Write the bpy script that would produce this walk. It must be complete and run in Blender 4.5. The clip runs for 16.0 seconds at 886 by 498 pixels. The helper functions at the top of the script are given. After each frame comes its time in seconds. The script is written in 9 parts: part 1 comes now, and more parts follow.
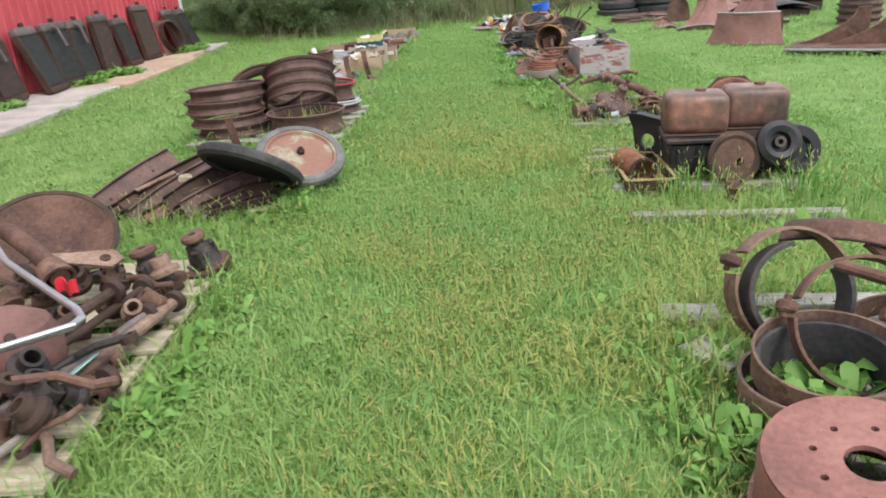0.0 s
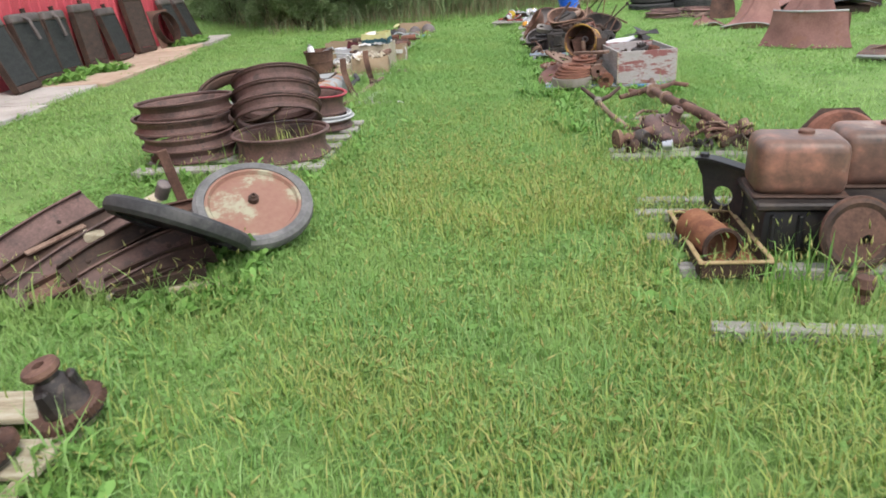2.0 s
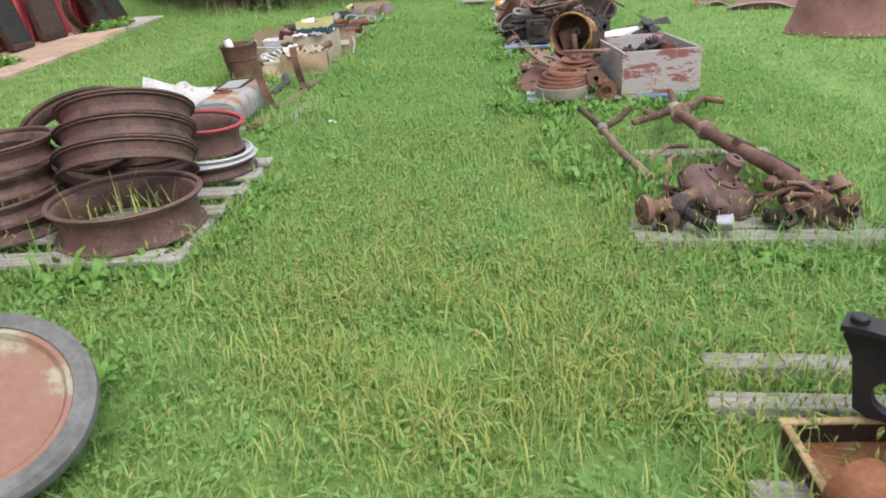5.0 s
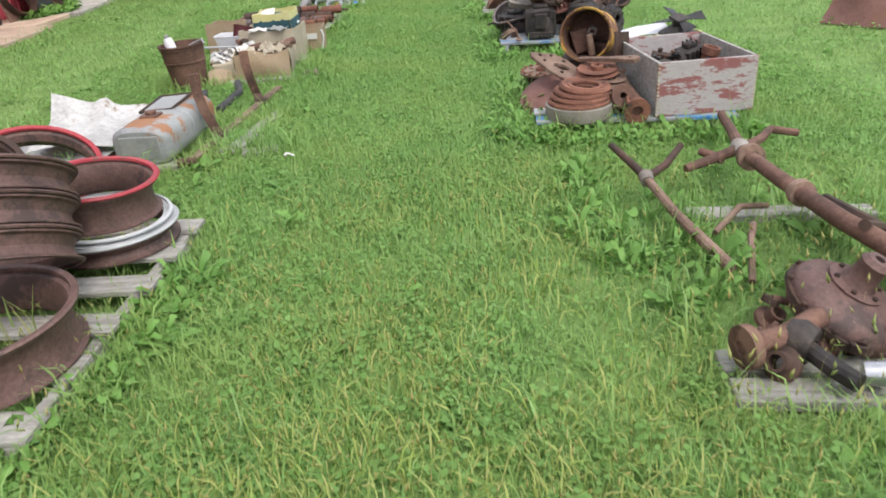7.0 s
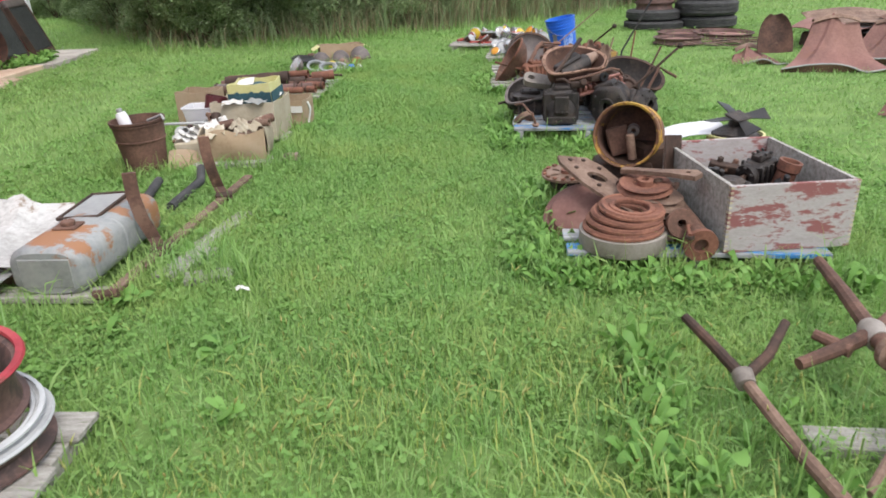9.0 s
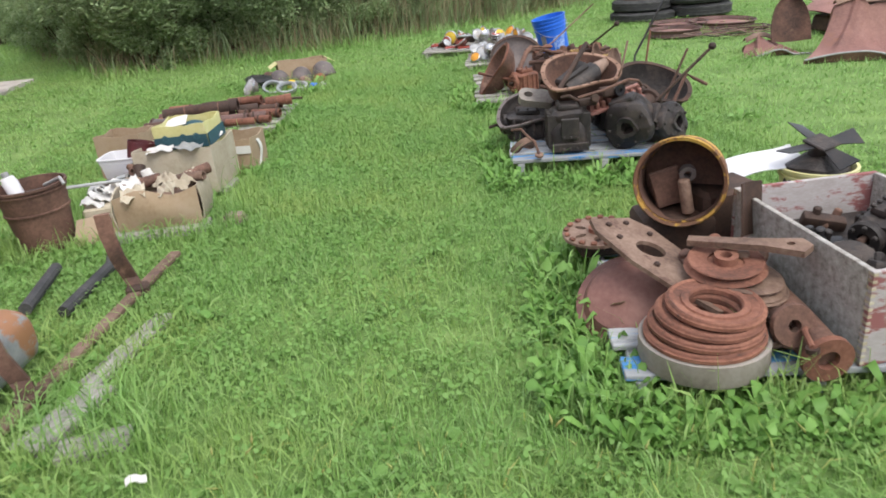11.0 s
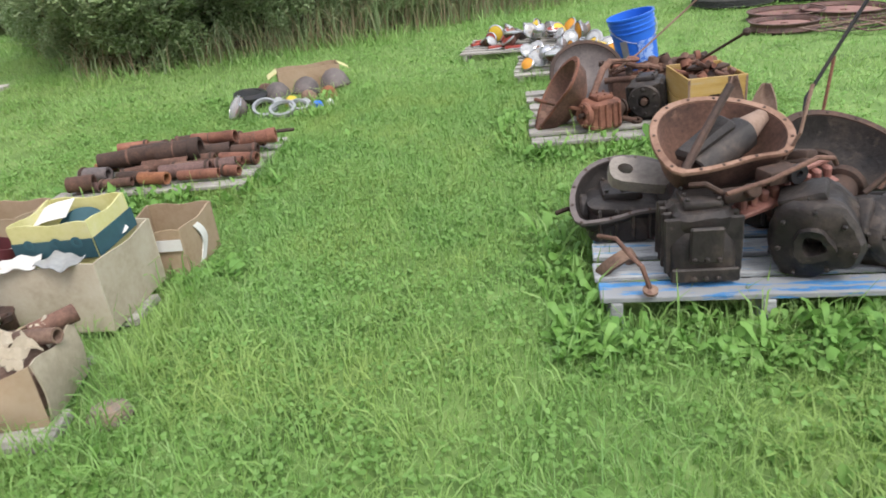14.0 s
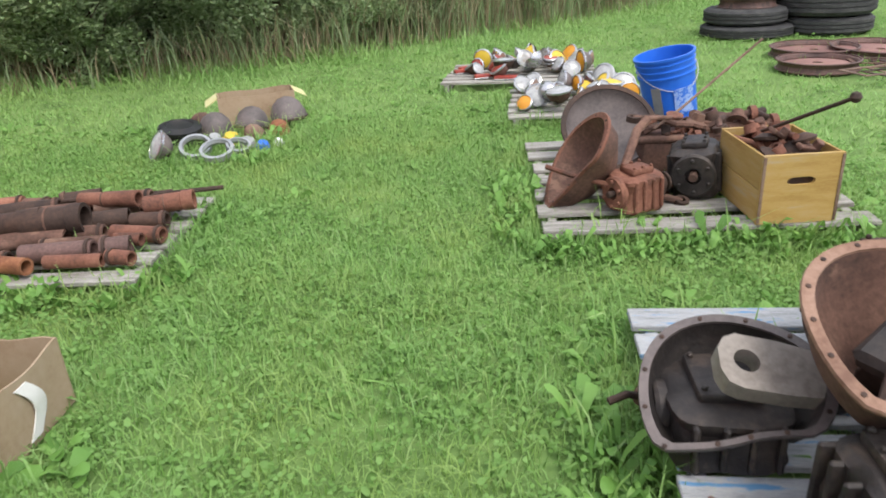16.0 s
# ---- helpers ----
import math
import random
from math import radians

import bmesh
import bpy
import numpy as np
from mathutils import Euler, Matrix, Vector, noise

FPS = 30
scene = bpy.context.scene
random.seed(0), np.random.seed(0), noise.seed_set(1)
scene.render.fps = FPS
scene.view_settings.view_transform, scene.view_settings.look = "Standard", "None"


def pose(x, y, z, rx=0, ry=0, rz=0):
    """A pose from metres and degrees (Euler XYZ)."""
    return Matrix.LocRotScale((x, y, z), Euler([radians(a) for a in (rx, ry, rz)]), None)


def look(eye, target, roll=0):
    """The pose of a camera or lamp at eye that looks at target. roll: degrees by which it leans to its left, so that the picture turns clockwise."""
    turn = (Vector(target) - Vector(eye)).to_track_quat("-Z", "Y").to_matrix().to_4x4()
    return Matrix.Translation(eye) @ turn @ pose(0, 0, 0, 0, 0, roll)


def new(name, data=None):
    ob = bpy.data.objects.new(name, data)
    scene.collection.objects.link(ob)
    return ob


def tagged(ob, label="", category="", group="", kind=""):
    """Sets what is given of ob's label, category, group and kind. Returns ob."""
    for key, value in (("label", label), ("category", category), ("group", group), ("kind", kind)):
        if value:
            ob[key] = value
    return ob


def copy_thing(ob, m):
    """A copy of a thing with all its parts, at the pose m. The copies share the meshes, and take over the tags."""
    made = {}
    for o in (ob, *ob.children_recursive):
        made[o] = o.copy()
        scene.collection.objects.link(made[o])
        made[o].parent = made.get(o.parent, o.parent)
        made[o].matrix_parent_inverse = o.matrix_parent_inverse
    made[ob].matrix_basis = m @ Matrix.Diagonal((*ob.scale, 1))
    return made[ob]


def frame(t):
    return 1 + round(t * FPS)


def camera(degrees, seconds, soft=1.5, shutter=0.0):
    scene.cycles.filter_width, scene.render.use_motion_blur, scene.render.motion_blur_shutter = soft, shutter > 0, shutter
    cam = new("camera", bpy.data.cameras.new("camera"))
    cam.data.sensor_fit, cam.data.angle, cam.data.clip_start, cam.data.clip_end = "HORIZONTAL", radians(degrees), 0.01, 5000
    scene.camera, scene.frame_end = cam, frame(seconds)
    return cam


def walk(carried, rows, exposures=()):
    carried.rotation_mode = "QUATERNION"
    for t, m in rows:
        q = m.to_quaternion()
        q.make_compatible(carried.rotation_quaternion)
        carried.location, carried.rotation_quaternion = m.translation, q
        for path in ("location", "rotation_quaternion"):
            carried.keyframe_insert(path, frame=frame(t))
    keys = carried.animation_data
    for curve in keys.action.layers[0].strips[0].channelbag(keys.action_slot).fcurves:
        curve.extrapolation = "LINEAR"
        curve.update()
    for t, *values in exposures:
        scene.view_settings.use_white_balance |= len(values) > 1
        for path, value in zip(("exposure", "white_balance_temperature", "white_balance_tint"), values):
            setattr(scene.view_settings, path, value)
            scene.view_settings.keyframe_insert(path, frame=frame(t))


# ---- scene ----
cam = camera(63.9, 16.0, soft=1.75, shutter=0.3)
METRES, EYE, TILT, LEAN, TURN = 9.2, 1.2, 0.0, 0.0, 0.0
ROWS = [
    (0.0, 0.0, 0.0, 0.0, -1.55, -21.35, 3.96),
    (0.5, 0.0029, 0.0299, -0.0004, -2.91, -22.86, 3.26),
    (1.0, 0.0044, 0.0636, 0.0005, -2.87, -21.82, 3.55),
    (1.5, 0.008, 0.0982, -0.0007, -0.6, -21.92, 4.3),
    (2.0, 0.0128, 0.1298, -0.0007, 0.22, -22.03, 3.47),
    (2.5, 0.0119, 0.165, -0.0014, -2.8, -22.76, 3.53),
    (3.0, 0.0148, 0.1963, -0.0013, -3.83, -21.5, 4.39),
    (3.5, 0.022, 0.228, -0.0008, -2.59, -21.47, 4.46),
    (4.0, 0.0266, 0.2544, -0.0026, -1.32, -21.84, 3.77),
    (6.5, 0.0353, 0.4124, -0.0027, -3.26, -27.17, 3.45),
    (7.0, 0.034, 0.4375, 0.0006, -3.37, -26.44, 3.77),
    (7.5, 0.038, 0.4656, 0.0017, -2.92, -26.18, 4.65),
    (8.0, 0.0403, 0.4914, 0.0025, -0.94, -24.79, 4.98),
    (8.5, 0.0389, 0.5204, 0.0032, -2.59, -24.18, 2.81),
    (9.0, 0.0366, 0.5481, 0.0052, -3.06, -22.62, 1.88),
    (11.5, 0.0453, 0.6949, 0.0023, -5.69, -22.99, 5.66),
    (12.0, 0.0505, 0.7274, 0.0025, -4.22, -24.26, 5.49),
    (12.5, 0.0552, 0.7582, 0.001, -2.64, -24.54, 5.04),
    (13.0, 0.0571, 0.7965, 0.0018, -2.73, -24.6, 4.13),
    (13.5, 0.0603, 0.8293, 0.0026, -2.29, -23.42, 5.43),
    (14.0, 0.0635, 0.8622, 0.0033, -2.25, -24.38, 5.9),
    (14.5, 0.0634, 0.8922, 0.0021, -4.47, -25.15, 4.42),
    (15.0, 0.0612, 0.9269, 0.0043, -6.61, -22.57, 3.95),
    (15.5, 0.0622, 0.9618, 0.0018, -4.9, -23.0, 4.56),
    (16.0, 0.0639, 0.9945, 0.0018, -3.96, -24.01, 3.3),
]
walk(cam, [(t, pose(0, 0, EYE, TILT, LEAN, TURN) @ pose(METRES * x, METRES * y, METRES * z, 90 + pitch, roll, yaw)) for t, x, y, z, yaw, pitch, roll in ROWS],
     exposures=[(0.0, 0.65), (4.0, 0.63), (9.0, 0.58), (13.0, 0.65), (15.0, 0.71), (16.0, 0.68)])

# ---- light: an overcast day, soft and nearly without shadows ----
SUN_EL, SUN_AZ = radians(58), radians(150)
world = bpy.data.worlds.new("overcast_sky")
scene.world = world
world.use_nodes = True
wn, wl = world.node_tree.nodes, world.node_tree.links
sky = wn.new("ShaderNodeTexSky")
sky.sky_type = "NISHITA"
sky.sun_disc = False
sky.sun_elevation, sky.sun_rotation = SUN_EL, SUN_AZ
sky.air_density, sky.dust_density, sky.ozone_density = 1.0, 4.0, 1.0
veil = wn.new("ShaderNodeMixRGB")
veil.inputs[0].default_value = 0.6
veil.inputs[2].default_value = (8.45, 8.7, 9.35, 1)
wl.new(sky.outputs[0], veil.inputs[1])
wl.new(veil.outputs[0], wn["Background"].inputs[0])
wn["Background"].inputs[1].default_value = 0.15
sun_data = bpy.data.lights.new("sun", "SUN")
sun_data.energy, sun_data.angle, sun_data.color = 1.5, radians(25), (1.0, 0.97, 0.93)
sun = new("sun", sun_data)
sun.matrix_world = look((math.sin(SUN_AZ) * 20, math.cos(SUN_AZ) * 20, 30), (0, 0, 0))


# ---- materials ----
def sock(node, *names):
    for n in names:
        if n in node.inputs:
            return node.inputs[n]


def stuff_mat(name, stops, scale=6.0, rough=0.8, metal=0.0, bump=0.3, fine=60.0, patch=None, patch_at=0.55,
              patch_scale=4.0, stretch=(1, 1, 1), spec=0.4, vary=0.12, bump_dist=0.004):
    """A worn surface: a ramp of colours over coarse and fine noise, patches of a second colour, small relief."""
    m = bpy.data.materials.new(name)
    m.use_nodes = True
    nt = m.node_tree
    n, l = nt.nodes, nt.links
    b = n["Principled BSDF"]
    tc, info, mp = n.new("ShaderNodeTexCoord"), n.new("ShaderNodeObjectInfo"), n.new("ShaderNodeMapping")
    mul = n.new("ShaderNodeMath")
    mul.operation = "MULTIPLY"
    mul.inputs[1].default_value = 37.0
    l.new(info.outputs["Random"], mul.inputs[0])
    add = n.new("ShaderNodeVectorMath")
    add.operation = "ADD"
    l.new(tc.outputs["Object"], add.inputs[0])
    l.new(mul.outputs[0], add.inputs[1])
    l.new(add.outputs[0], mp.inputs["Vector"])
    mp.inputs["Scale"].default_value = stretch
    coarse, grain = n.new("ShaderNodeTexNoise"), n.new("ShaderNodeTexNoise")
    for t, s, d in ((coarse, scale, 6), (grain, fine, 4)):
        l.new(mp.outputs[0], t.inputs["Vector"])
        t.inputs["Scale"].default_value, t.inputs["Detail"].default_value = s, d
        t.inputs["Roughness"].default_value = 0.65
    mixf = n.new("ShaderNodeMath")
    mixf.operation = "MULTIPLY_ADD"
    mixf.inputs[1].default_value, mixf.inputs[2].default_value = 0.45, -0.22
    l.new(grain.outputs["Fac"], mixf.inputs[0])
    tot = n.new("ShaderNodeMath")
    tot.operation = "ADD"
    l.new(mixf.outputs[0], tot.inputs[0])
    l.new(coarse.outputs["Fac"], tot.inputs[1])
    ramp = n.new("ShaderNodeValToRGB")
    el = ramp.color_ramp.elements
    while len(el) < len(stops):
        el.new(0.5)
    for i, c in enumerate(stops):
        el[i].position = 0.3 + 0.4 * i / max(1, len(stops) - 1)
        el[i].color = (*c, 1)
    l.new(tot.outputs[0], ramp.inputs[0])
    col = ramp.outputs[0]
    if patch:
        pn = n.new("ShaderNodeTexNoise")
        l.new(mp.outputs[0], pn.inputs["Vector"])
        pn.inputs["Scale"].default_value, pn.inputs["Detail"].default_value = patch_scale, 8
        pn.inputs["Roughness"].default_value = 0.7
        pr = n.new("ShaderNodeValToRGB")
        pr.color_ramp.elements[0].position, pr.color_ramp.elements[1].position = patch_at, patch_at + 0.05
        l.new(pn.outputs["Fac"], pr.inputs[0])
        mx = n.new("ShaderNodeMixRGB")
        l.new(pr.outputs[0], mx.inputs[0])
        l.new(col, mx.inputs[1])
        mx.inputs[2].default_value = (*patch, 1)
        col = mx.outputs[0]
    hsv = n.new("ShaderNodeHueSaturation")
    rng = n.new("ShaderNodeMapRange")
    rng.inputs["To Min"].default_value, rng.inputs["To Max"].default_value = 1 - vary, 1 + vary
    l.new(info.outputs["Random"], rng.inputs["Value"])
    l.new(rng.outputs[0], hsv.inputs["Value"])
    l.new(col, hsv.inputs["Color"])
    l.new(hsv.outputs[0], b.inputs["Base Color"])
    rr = n.new("ShaderNodeMapRange")
    rr.inputs["To Min"].default_value, rr.inputs["To Max"].default_value = max(0.03, rough - 0.12), min(1, rough + 0.12)
    l.new(coarse.outputs["Fac"], rr.inputs["Value"])
    l.new(rr.outputs[0], b.inputs["Roughness"])
    b.inputs["Metallic"].default_value = metal
    sock(b, "Specular IOR Level", "Specular").default_value = spec
    if bump:
        bp = n.new("ShaderNodeBump")
        bp.inputs["Strength"].default_value, bp.inputs["Distance"].default_value = bump, bump_dist
        l.new(tot.outputs[0], bp.inputs["Height"])
        l.new(bp.outputs[0], b.inputs["Normal"])
    return m


def leaf_mat(name, stops, through_light=0.35, rough=0.55, by_place=None, place_scale=0.25):
    """Leaves and blades: each island its own tint, some light passing through. by_place: a dry tint in drifts."""
    m = bpy.data.materials.new(name)
    m.use_nodes = True
    n, l = m.node_tree.nodes, m.node_tree.links
    b = n["Principled BSDF"]
    geo = n.new("ShaderNodeNewGeometry")
    ramp = n.new("ShaderNodeValToRGB")
    el = ramp.color_ramp.elements
    while len(el) < len(stops):
        el.new(0.5)
    for i, c in enumerate(stops):
        el[i].position, el[i].color = i / max(1, len(stops) - 1), (*c, 1)
    l.new(geo.outputs["Random Per Island"], ramp.inputs[0])
    col = ramp.outputs[0]
    if by_place:
        tc, noi = n.new("ShaderNodeTexCoord"), n.new("ShaderNodeTexNoise")
        noi.inputs["Scale"].default_value, noi.inputs["Detail"].default_value = place_scale, 3
        l.new(tc.outputs["Object"], noi.inputs["Vector"])
        pr = n.new("ShaderNodeValToRGB")
        pr.color_ramp.elements[0].position, pr.color_ramp.elements[1].position = 0.42, 0.7
        l.new(noi.outputs["Fac"], pr.inputs[0])
        mx = n.new("ShaderNodeMixRGB")
        l.new(pr.outputs[0], mx.inputs[0])
        l.new(col, mx.inputs[1])
        mx.inputs[2].default_value = (*by_place, 1)
        col = mx.outputs[0]
    l.new(col, b.inputs["Base Color"])
    b.inputs["Roughness"].default_value = rough
    sock(b, "Specular IOR Level", "Specular").default_value = 0.3
    tr, mix = n.new("ShaderNodeBsdfTranslucent"), n.new("ShaderNodeMixShader")
    l.new(col, tr.inputs["Color"])
    mix.inputs[0].default_value = through_light
    l.new(b.outputs[0], mix.inputs[1])
    l.new(tr.outputs[0], mix.inputs[2])
    l.new(mix.outputs[0], n["Material Output"].inputs["Surface"])
    return m


M = {}
M["soil"] = stuff_mat("soil_and_thatch", [(0.08, 0.13, 0.04), (0.125, 0.205, 0.062), (0.18, 0.26, 0.088)], 3.0, 0.95, bump=0.6, fine=40, spec=0.1)
M["grass"] = leaf_mat("grass_blades", [(0.13, 0.26, 0.055), (0.19, 0.35, 0.085), (0.24, 0.41, 0.12), (0.19, 0.35, 0.11), (0.31, 0.44, 0.17)], by_place=(0.29, 0.41, 0.12), place_scale=1.6)
M["grass_far"] = leaf_mat("grass_far", [(0.17, 0.32, 0.08), (0.235, 0.40, 0.115), (0.29, 0.46, 0.165), (0.25, 0.40, 0.12)], by_place=(0.30, 0.43, 0.14), place_scale=0.7)
M["seed"] = leaf_mat("seed_heads", [(0.43, 0.47, 0.17), (0.50, 0.47, 0.19), (0.36, 0.46, 0.15), (0.50, 0.42, 0.17)], 0.45, 0.8)
M["grass_dry"] = leaf_mat("dry_grass_blades", [(0.28, 0.39, 0.09), (0.37, 0.43, 0.12), (0.45, 0.45, 0.16), (0.31, 0.42, 0.11)], 0.35, 0.6)
M["clover"] = leaf_mat("clover_leaves", [(0.16, 0.30, 0.075), (0.20, 0.36, 0.095), (0.25, 0.42, 0.13)], 0.45)
M["weed"] = leaf_mat("broad_leaves", [(0.11, 0.24, 0.05), (0.16, 0.32, 0.07), (0.22, 0.40, 0.10), (0.14, 0.29, 0.06)], 0.35, 0.5)
M["hedge"] = leaf_mat("shrub_leaves", [(0.13, 0.20, 0.075), (0.19, 0.27, 0.11), (0.27, 0.36, 0.17), (0.36, 0.44, 0.26)], 0.45, 0.6)
M["hedge_pale"] = leaf_mat("shrub_leaves_pale", [(0.20, 0.28, 0.12), (0.28, 0.37, 0.18), (0.38, 0.46, 0.28)], 0.45, 0.6)
M["dry"] = leaf_mat("dry_stalks", [(0.20, 0.155, 0.09), (0.29, 0.235, 0.145), (0.36, 0.30, 0.19), (0.15, 0.15, 0.07)], 0.25, 0.8)
M["rust_drum"] = stuff_mat("rust_drum", [(0.13, 0.06, 0.048), (0.22, 0.098, 0.078), (0.30, 0.15, 0.122)], 3.5, 0.6, 0.1, 0.3, 60, patch=(0.26, 0.12, 0.07), patch_at=0.6)
M["rubber_grey"] = stuff_mat("weathered_grey_rubber", [(0.075, 0.073, 0.072), (0.12, 0.118, 0.116), (0.17, 0.165, 0.16)], 8, 0.85, 0.0, 0.3, 60)
M["flange_tan"] = stuff_mat("flange_tan", [(0.13, 0.068, 0.045), (0.215, 0.125, 0.085), (0.29, 0.185, 0.135)], 6, 0.8, 0.05, 0.4, 70)
M["bark"] = stuff_mat("bark", [(0.06, 0.045, 0.03), (0.13, 0.10, 0.07)], 9, 0.9)
M["rust"] = stuff_mat("rust_brown", [(0.045, 0.026, 0.019), (0.108, 0.058, 0.042), (0.19, 0.105, 0.075)], 5, 0.82, 0.1, 0.6, 70, patch=(0.17, 0.10, 0.07), patch_at=0.58)
M["rust_rim"] = stuff_mat("rust_rim", [(0.05, 0.031, 0.027), (0.115, 0.066, 0.056), (0.19, 0.115, 0.098)], 4, 0.62, 0.15, 0.5, 80, patch=(0.07, 0.046, 0.041), patch_at=0.54)
M["rust_red"] = stuff_mat("rust_red", [(0.075, 0.034, 0.023), (0.175, 0.074, 0.048), (0.27, 0.125, 0.082)], 6, 0.85, 0.05, 0.6, 80, patch=(0.085, 0.045, 0.033), patch_at=0.6, patch_scale=7)
M["rust_orange"] = stuff_mat("rust_orange", [(0.12, 0.045, 0.022), (0.22, 0.09, 0.042), (0.29, 0.145, 0.075)], 6, 0.85, 0.0, 0.5, 80, patch=(0.14, 0.05, 0.025), patch_at=0.6)
M["rust_dark"] = stuff_mat("rust_dark", [(0.022, 0.014, 0.011), (0.05, 0.03, 0.022), (0.09, 0.05, 0.035)], 6, 0.75, 0.15, 0.5, 70)
M["rust_tan"] = stuff_mat("rust_tan", [(0.085, 0.052, 0.039), (0.18, 0.115, 0.083), (0.28, 0.195, 0.15)], 5, 0.85, 0.05, 0.5, 70, patch=(0.11, 0.062, 0.045), patch_at=0.58, patch_scale=6)
M["rust_pink"] = stuff_mat("rust_primer", [(0.12, 0.058, 0.048), (0.19, 0.092, 0.076), (0.25, 0.135, 0.11)], 2.5, 0.7, 0.0, 0.25, 50, patch=(0.18, 0.085, 0.06), patch_at=0.58)
M["grease"] = stuff_mat("greasy_iron", [(0.012, 0.010, 0.010), (0.028, 0.023, 0.021), (0.06, 0.046, 0.038)], 7, 0.58, 0.2, 0.9, 45, spec=0.45, patch=(0.062, 0.047, 0.038), patch_at=0.57, patch_scale=9, bump_dist=0.008)
M["black"] = stuff_mat("black_enamel", [(0.008, 0.008, 0.009), (0.016, 0.016, 0.018), (0.035, 0.028, 0.024)], 5, 0.5, 0.1, 0.2, 60)
M["rubber"] = stuff_mat("old_rubber", [(0.02, 0.02, 0.021), (0.04, 0.04, 0.041), (0.075, 0.073, 0.07)], 8, 0.8, 0.0, 0.3, 60)
M["wood"] = stuff_mat("weathered_wood", [(0.15, 0.135, 0.115), (0.28, 0.265, 0.24), (0.39, 0.375, 0.345)], 5, 0.9, 0.0, 0.6, 40, stretch=(1.0, 9.0, 9.0), patch=(0.14, 0.15, 0.09), patch_at=0.66)
M["wood_y"] = stuff_mat("fresh_wood", [(0.24, 0.19, 0.12), (0.38, 0.33, 0.23), (0.47, 0.43, 0.33)], 5, 0.85, 0.0, 0.5, 40, stretch=(1.0, 9.0, 9.0))
M["wood_blue"] = stuff_mat("blue_painted_wood", [(0.03, 0.13, 0.30), (0.05, 0.20, 0.44), (0.10, 0.28, 0.5)], 5, 0.8, 0.0, 0.5, 40, stretch=(1, 7, 7), patch=(0.25, 0.26, 0.27), patch_at=0.44, patch_scale=3)
M["wood_grey_blue"] = stuff_mat("worn_blue_wood", [(0.20, 0.21, 0.21), (0.33, 0.34, 0.35), (0.42, 0.42, 0.41)], 5, 0.85, 0.0, 0.5, 40, stretch=(1, 7, 7), patch=(0.10, 0.24, 0.42), patch_at=0.56, patch_scale=5)


# ---- mesh tools ----
I4 = Matrix.Identity(4)


def finish(bm, smooth=True, angle=0.6):
    bmesh.ops.recalc_face_normals(bm, faces=bm.faces)
    for f in bm.faces:
        f.smooth = smooth
    if smooth:
        for e in bm.edges:
            if len(e.link_faces) == 2 and e.calc_face_angle(0) > angle:
                e.smooth = False


def part(name, bm, material, parent=None, label="", smooth=True):
    """Links a bmesh as one mesh object under a thing or a part."""
    finish(bm, smooth)
    me = bpy.data.meshes.new(name)
    bm.to_mesh(me)
    bm.free()
    me.materials.append(material)
    ob = new(name, me)
    if parent:
        ob.parent = parent
    if label:
        ob["label"] = label
    return ob


def thing(name, label, category, m=None, group="", kind=""):
    ob = new(name)
    ob.empty_display_size = 0.1
    ob.matrix_world = m if m is not None else I4
    return tagged(ob, label, category, group, kind)


def single(name, bm, material, label, category, m=None, group="", kind="", smooth=True):
    """A thing of one mesh."""
    ob = part(name, bm, material, None, "", smooth)
    ob.matrix_world = m if m is not None else I4
    return tagged(ob, label, category, group, kind)


def add_box(bm, sx, sy, sz, m=I4, bevel=0.006, segs=1):
    """A box standing on z = 0 of m, centred in x and y."""
    r = bmesh.ops.create_cube(bm, size=1.0, matrix=m @ Matrix.Translation((0, 0, sz / 2)) @ Matrix.Diagonal((sx, sy, sz, 1)))
    if bevel > 0:
        vs = set(r["verts"])
        es = [e for e in bm.edges if e.verts[0] in vs and e.verts[1] in vs]
        bmesh.ops.bevel(bm, geom=es, offset=bevel, segments=segs, profile=0.5, affect="EDGES")
    return bm


def add_lathe(bm, prof, m=I4, segs=32, close=False, wobble=0.0, shape=None):
    """Turns a profile of (radius, height) round z. close: the profile is a ring; radius 0 makes a pole."""
    rows = []
    for r, z in prof:
        if r <= 1e-6:
            rows.append([bm.verts.new(m @ Vector((0, 0, z)))])
        else:
            ring = []
            for i in range(segs):
                a = 2 * math.pi * i / segs
                k = (1 + wobble * math.sin(2 * a + 1.0)) * (shape(a, r) if shape else 1)
                ring.append(bm.verts.new(m @ Vector((r * k * math.cos(a), r * k * math.sin(a), z))))
            rows.append(ring)
    pairs = list(zip(rows, rows[1:]))
    if close:
        pairs.append((rows[-1], rows[0]))
    for a, b in pairs:
        for i in range(segs):
            j = (i + 1) % segs
            q = [a[i % len(a)], a[j % len(a)], b[j % len(b)], b[i % len(b)]]
            q = list(dict.fromkeys(q))
            if len(q) > 2:
                try:
                    bm.faces.new(q)
                except ValueError:
                    pass
    return bm


def add_cyl(bm, r, h, m=I4, segs=20, r2=None, bevel=0.004):
    r2 = r if r2 is None else r2
    k = min(bevel, r * 0.4, r2 * 0.4, h * 0.3)
    return add_lathe(bm, [(0, 0), (r - k, 0), (r, k), (r2, h - k), (r2 - k, h), (0, h)], m, segs)


def add_pipe(bm, ro, ri, h, m=I4, segs=24):
    return add_lathe(bm, [(ri, 0), (ro, 0), (ro, h), (ri, h)], m, segs, close=True)


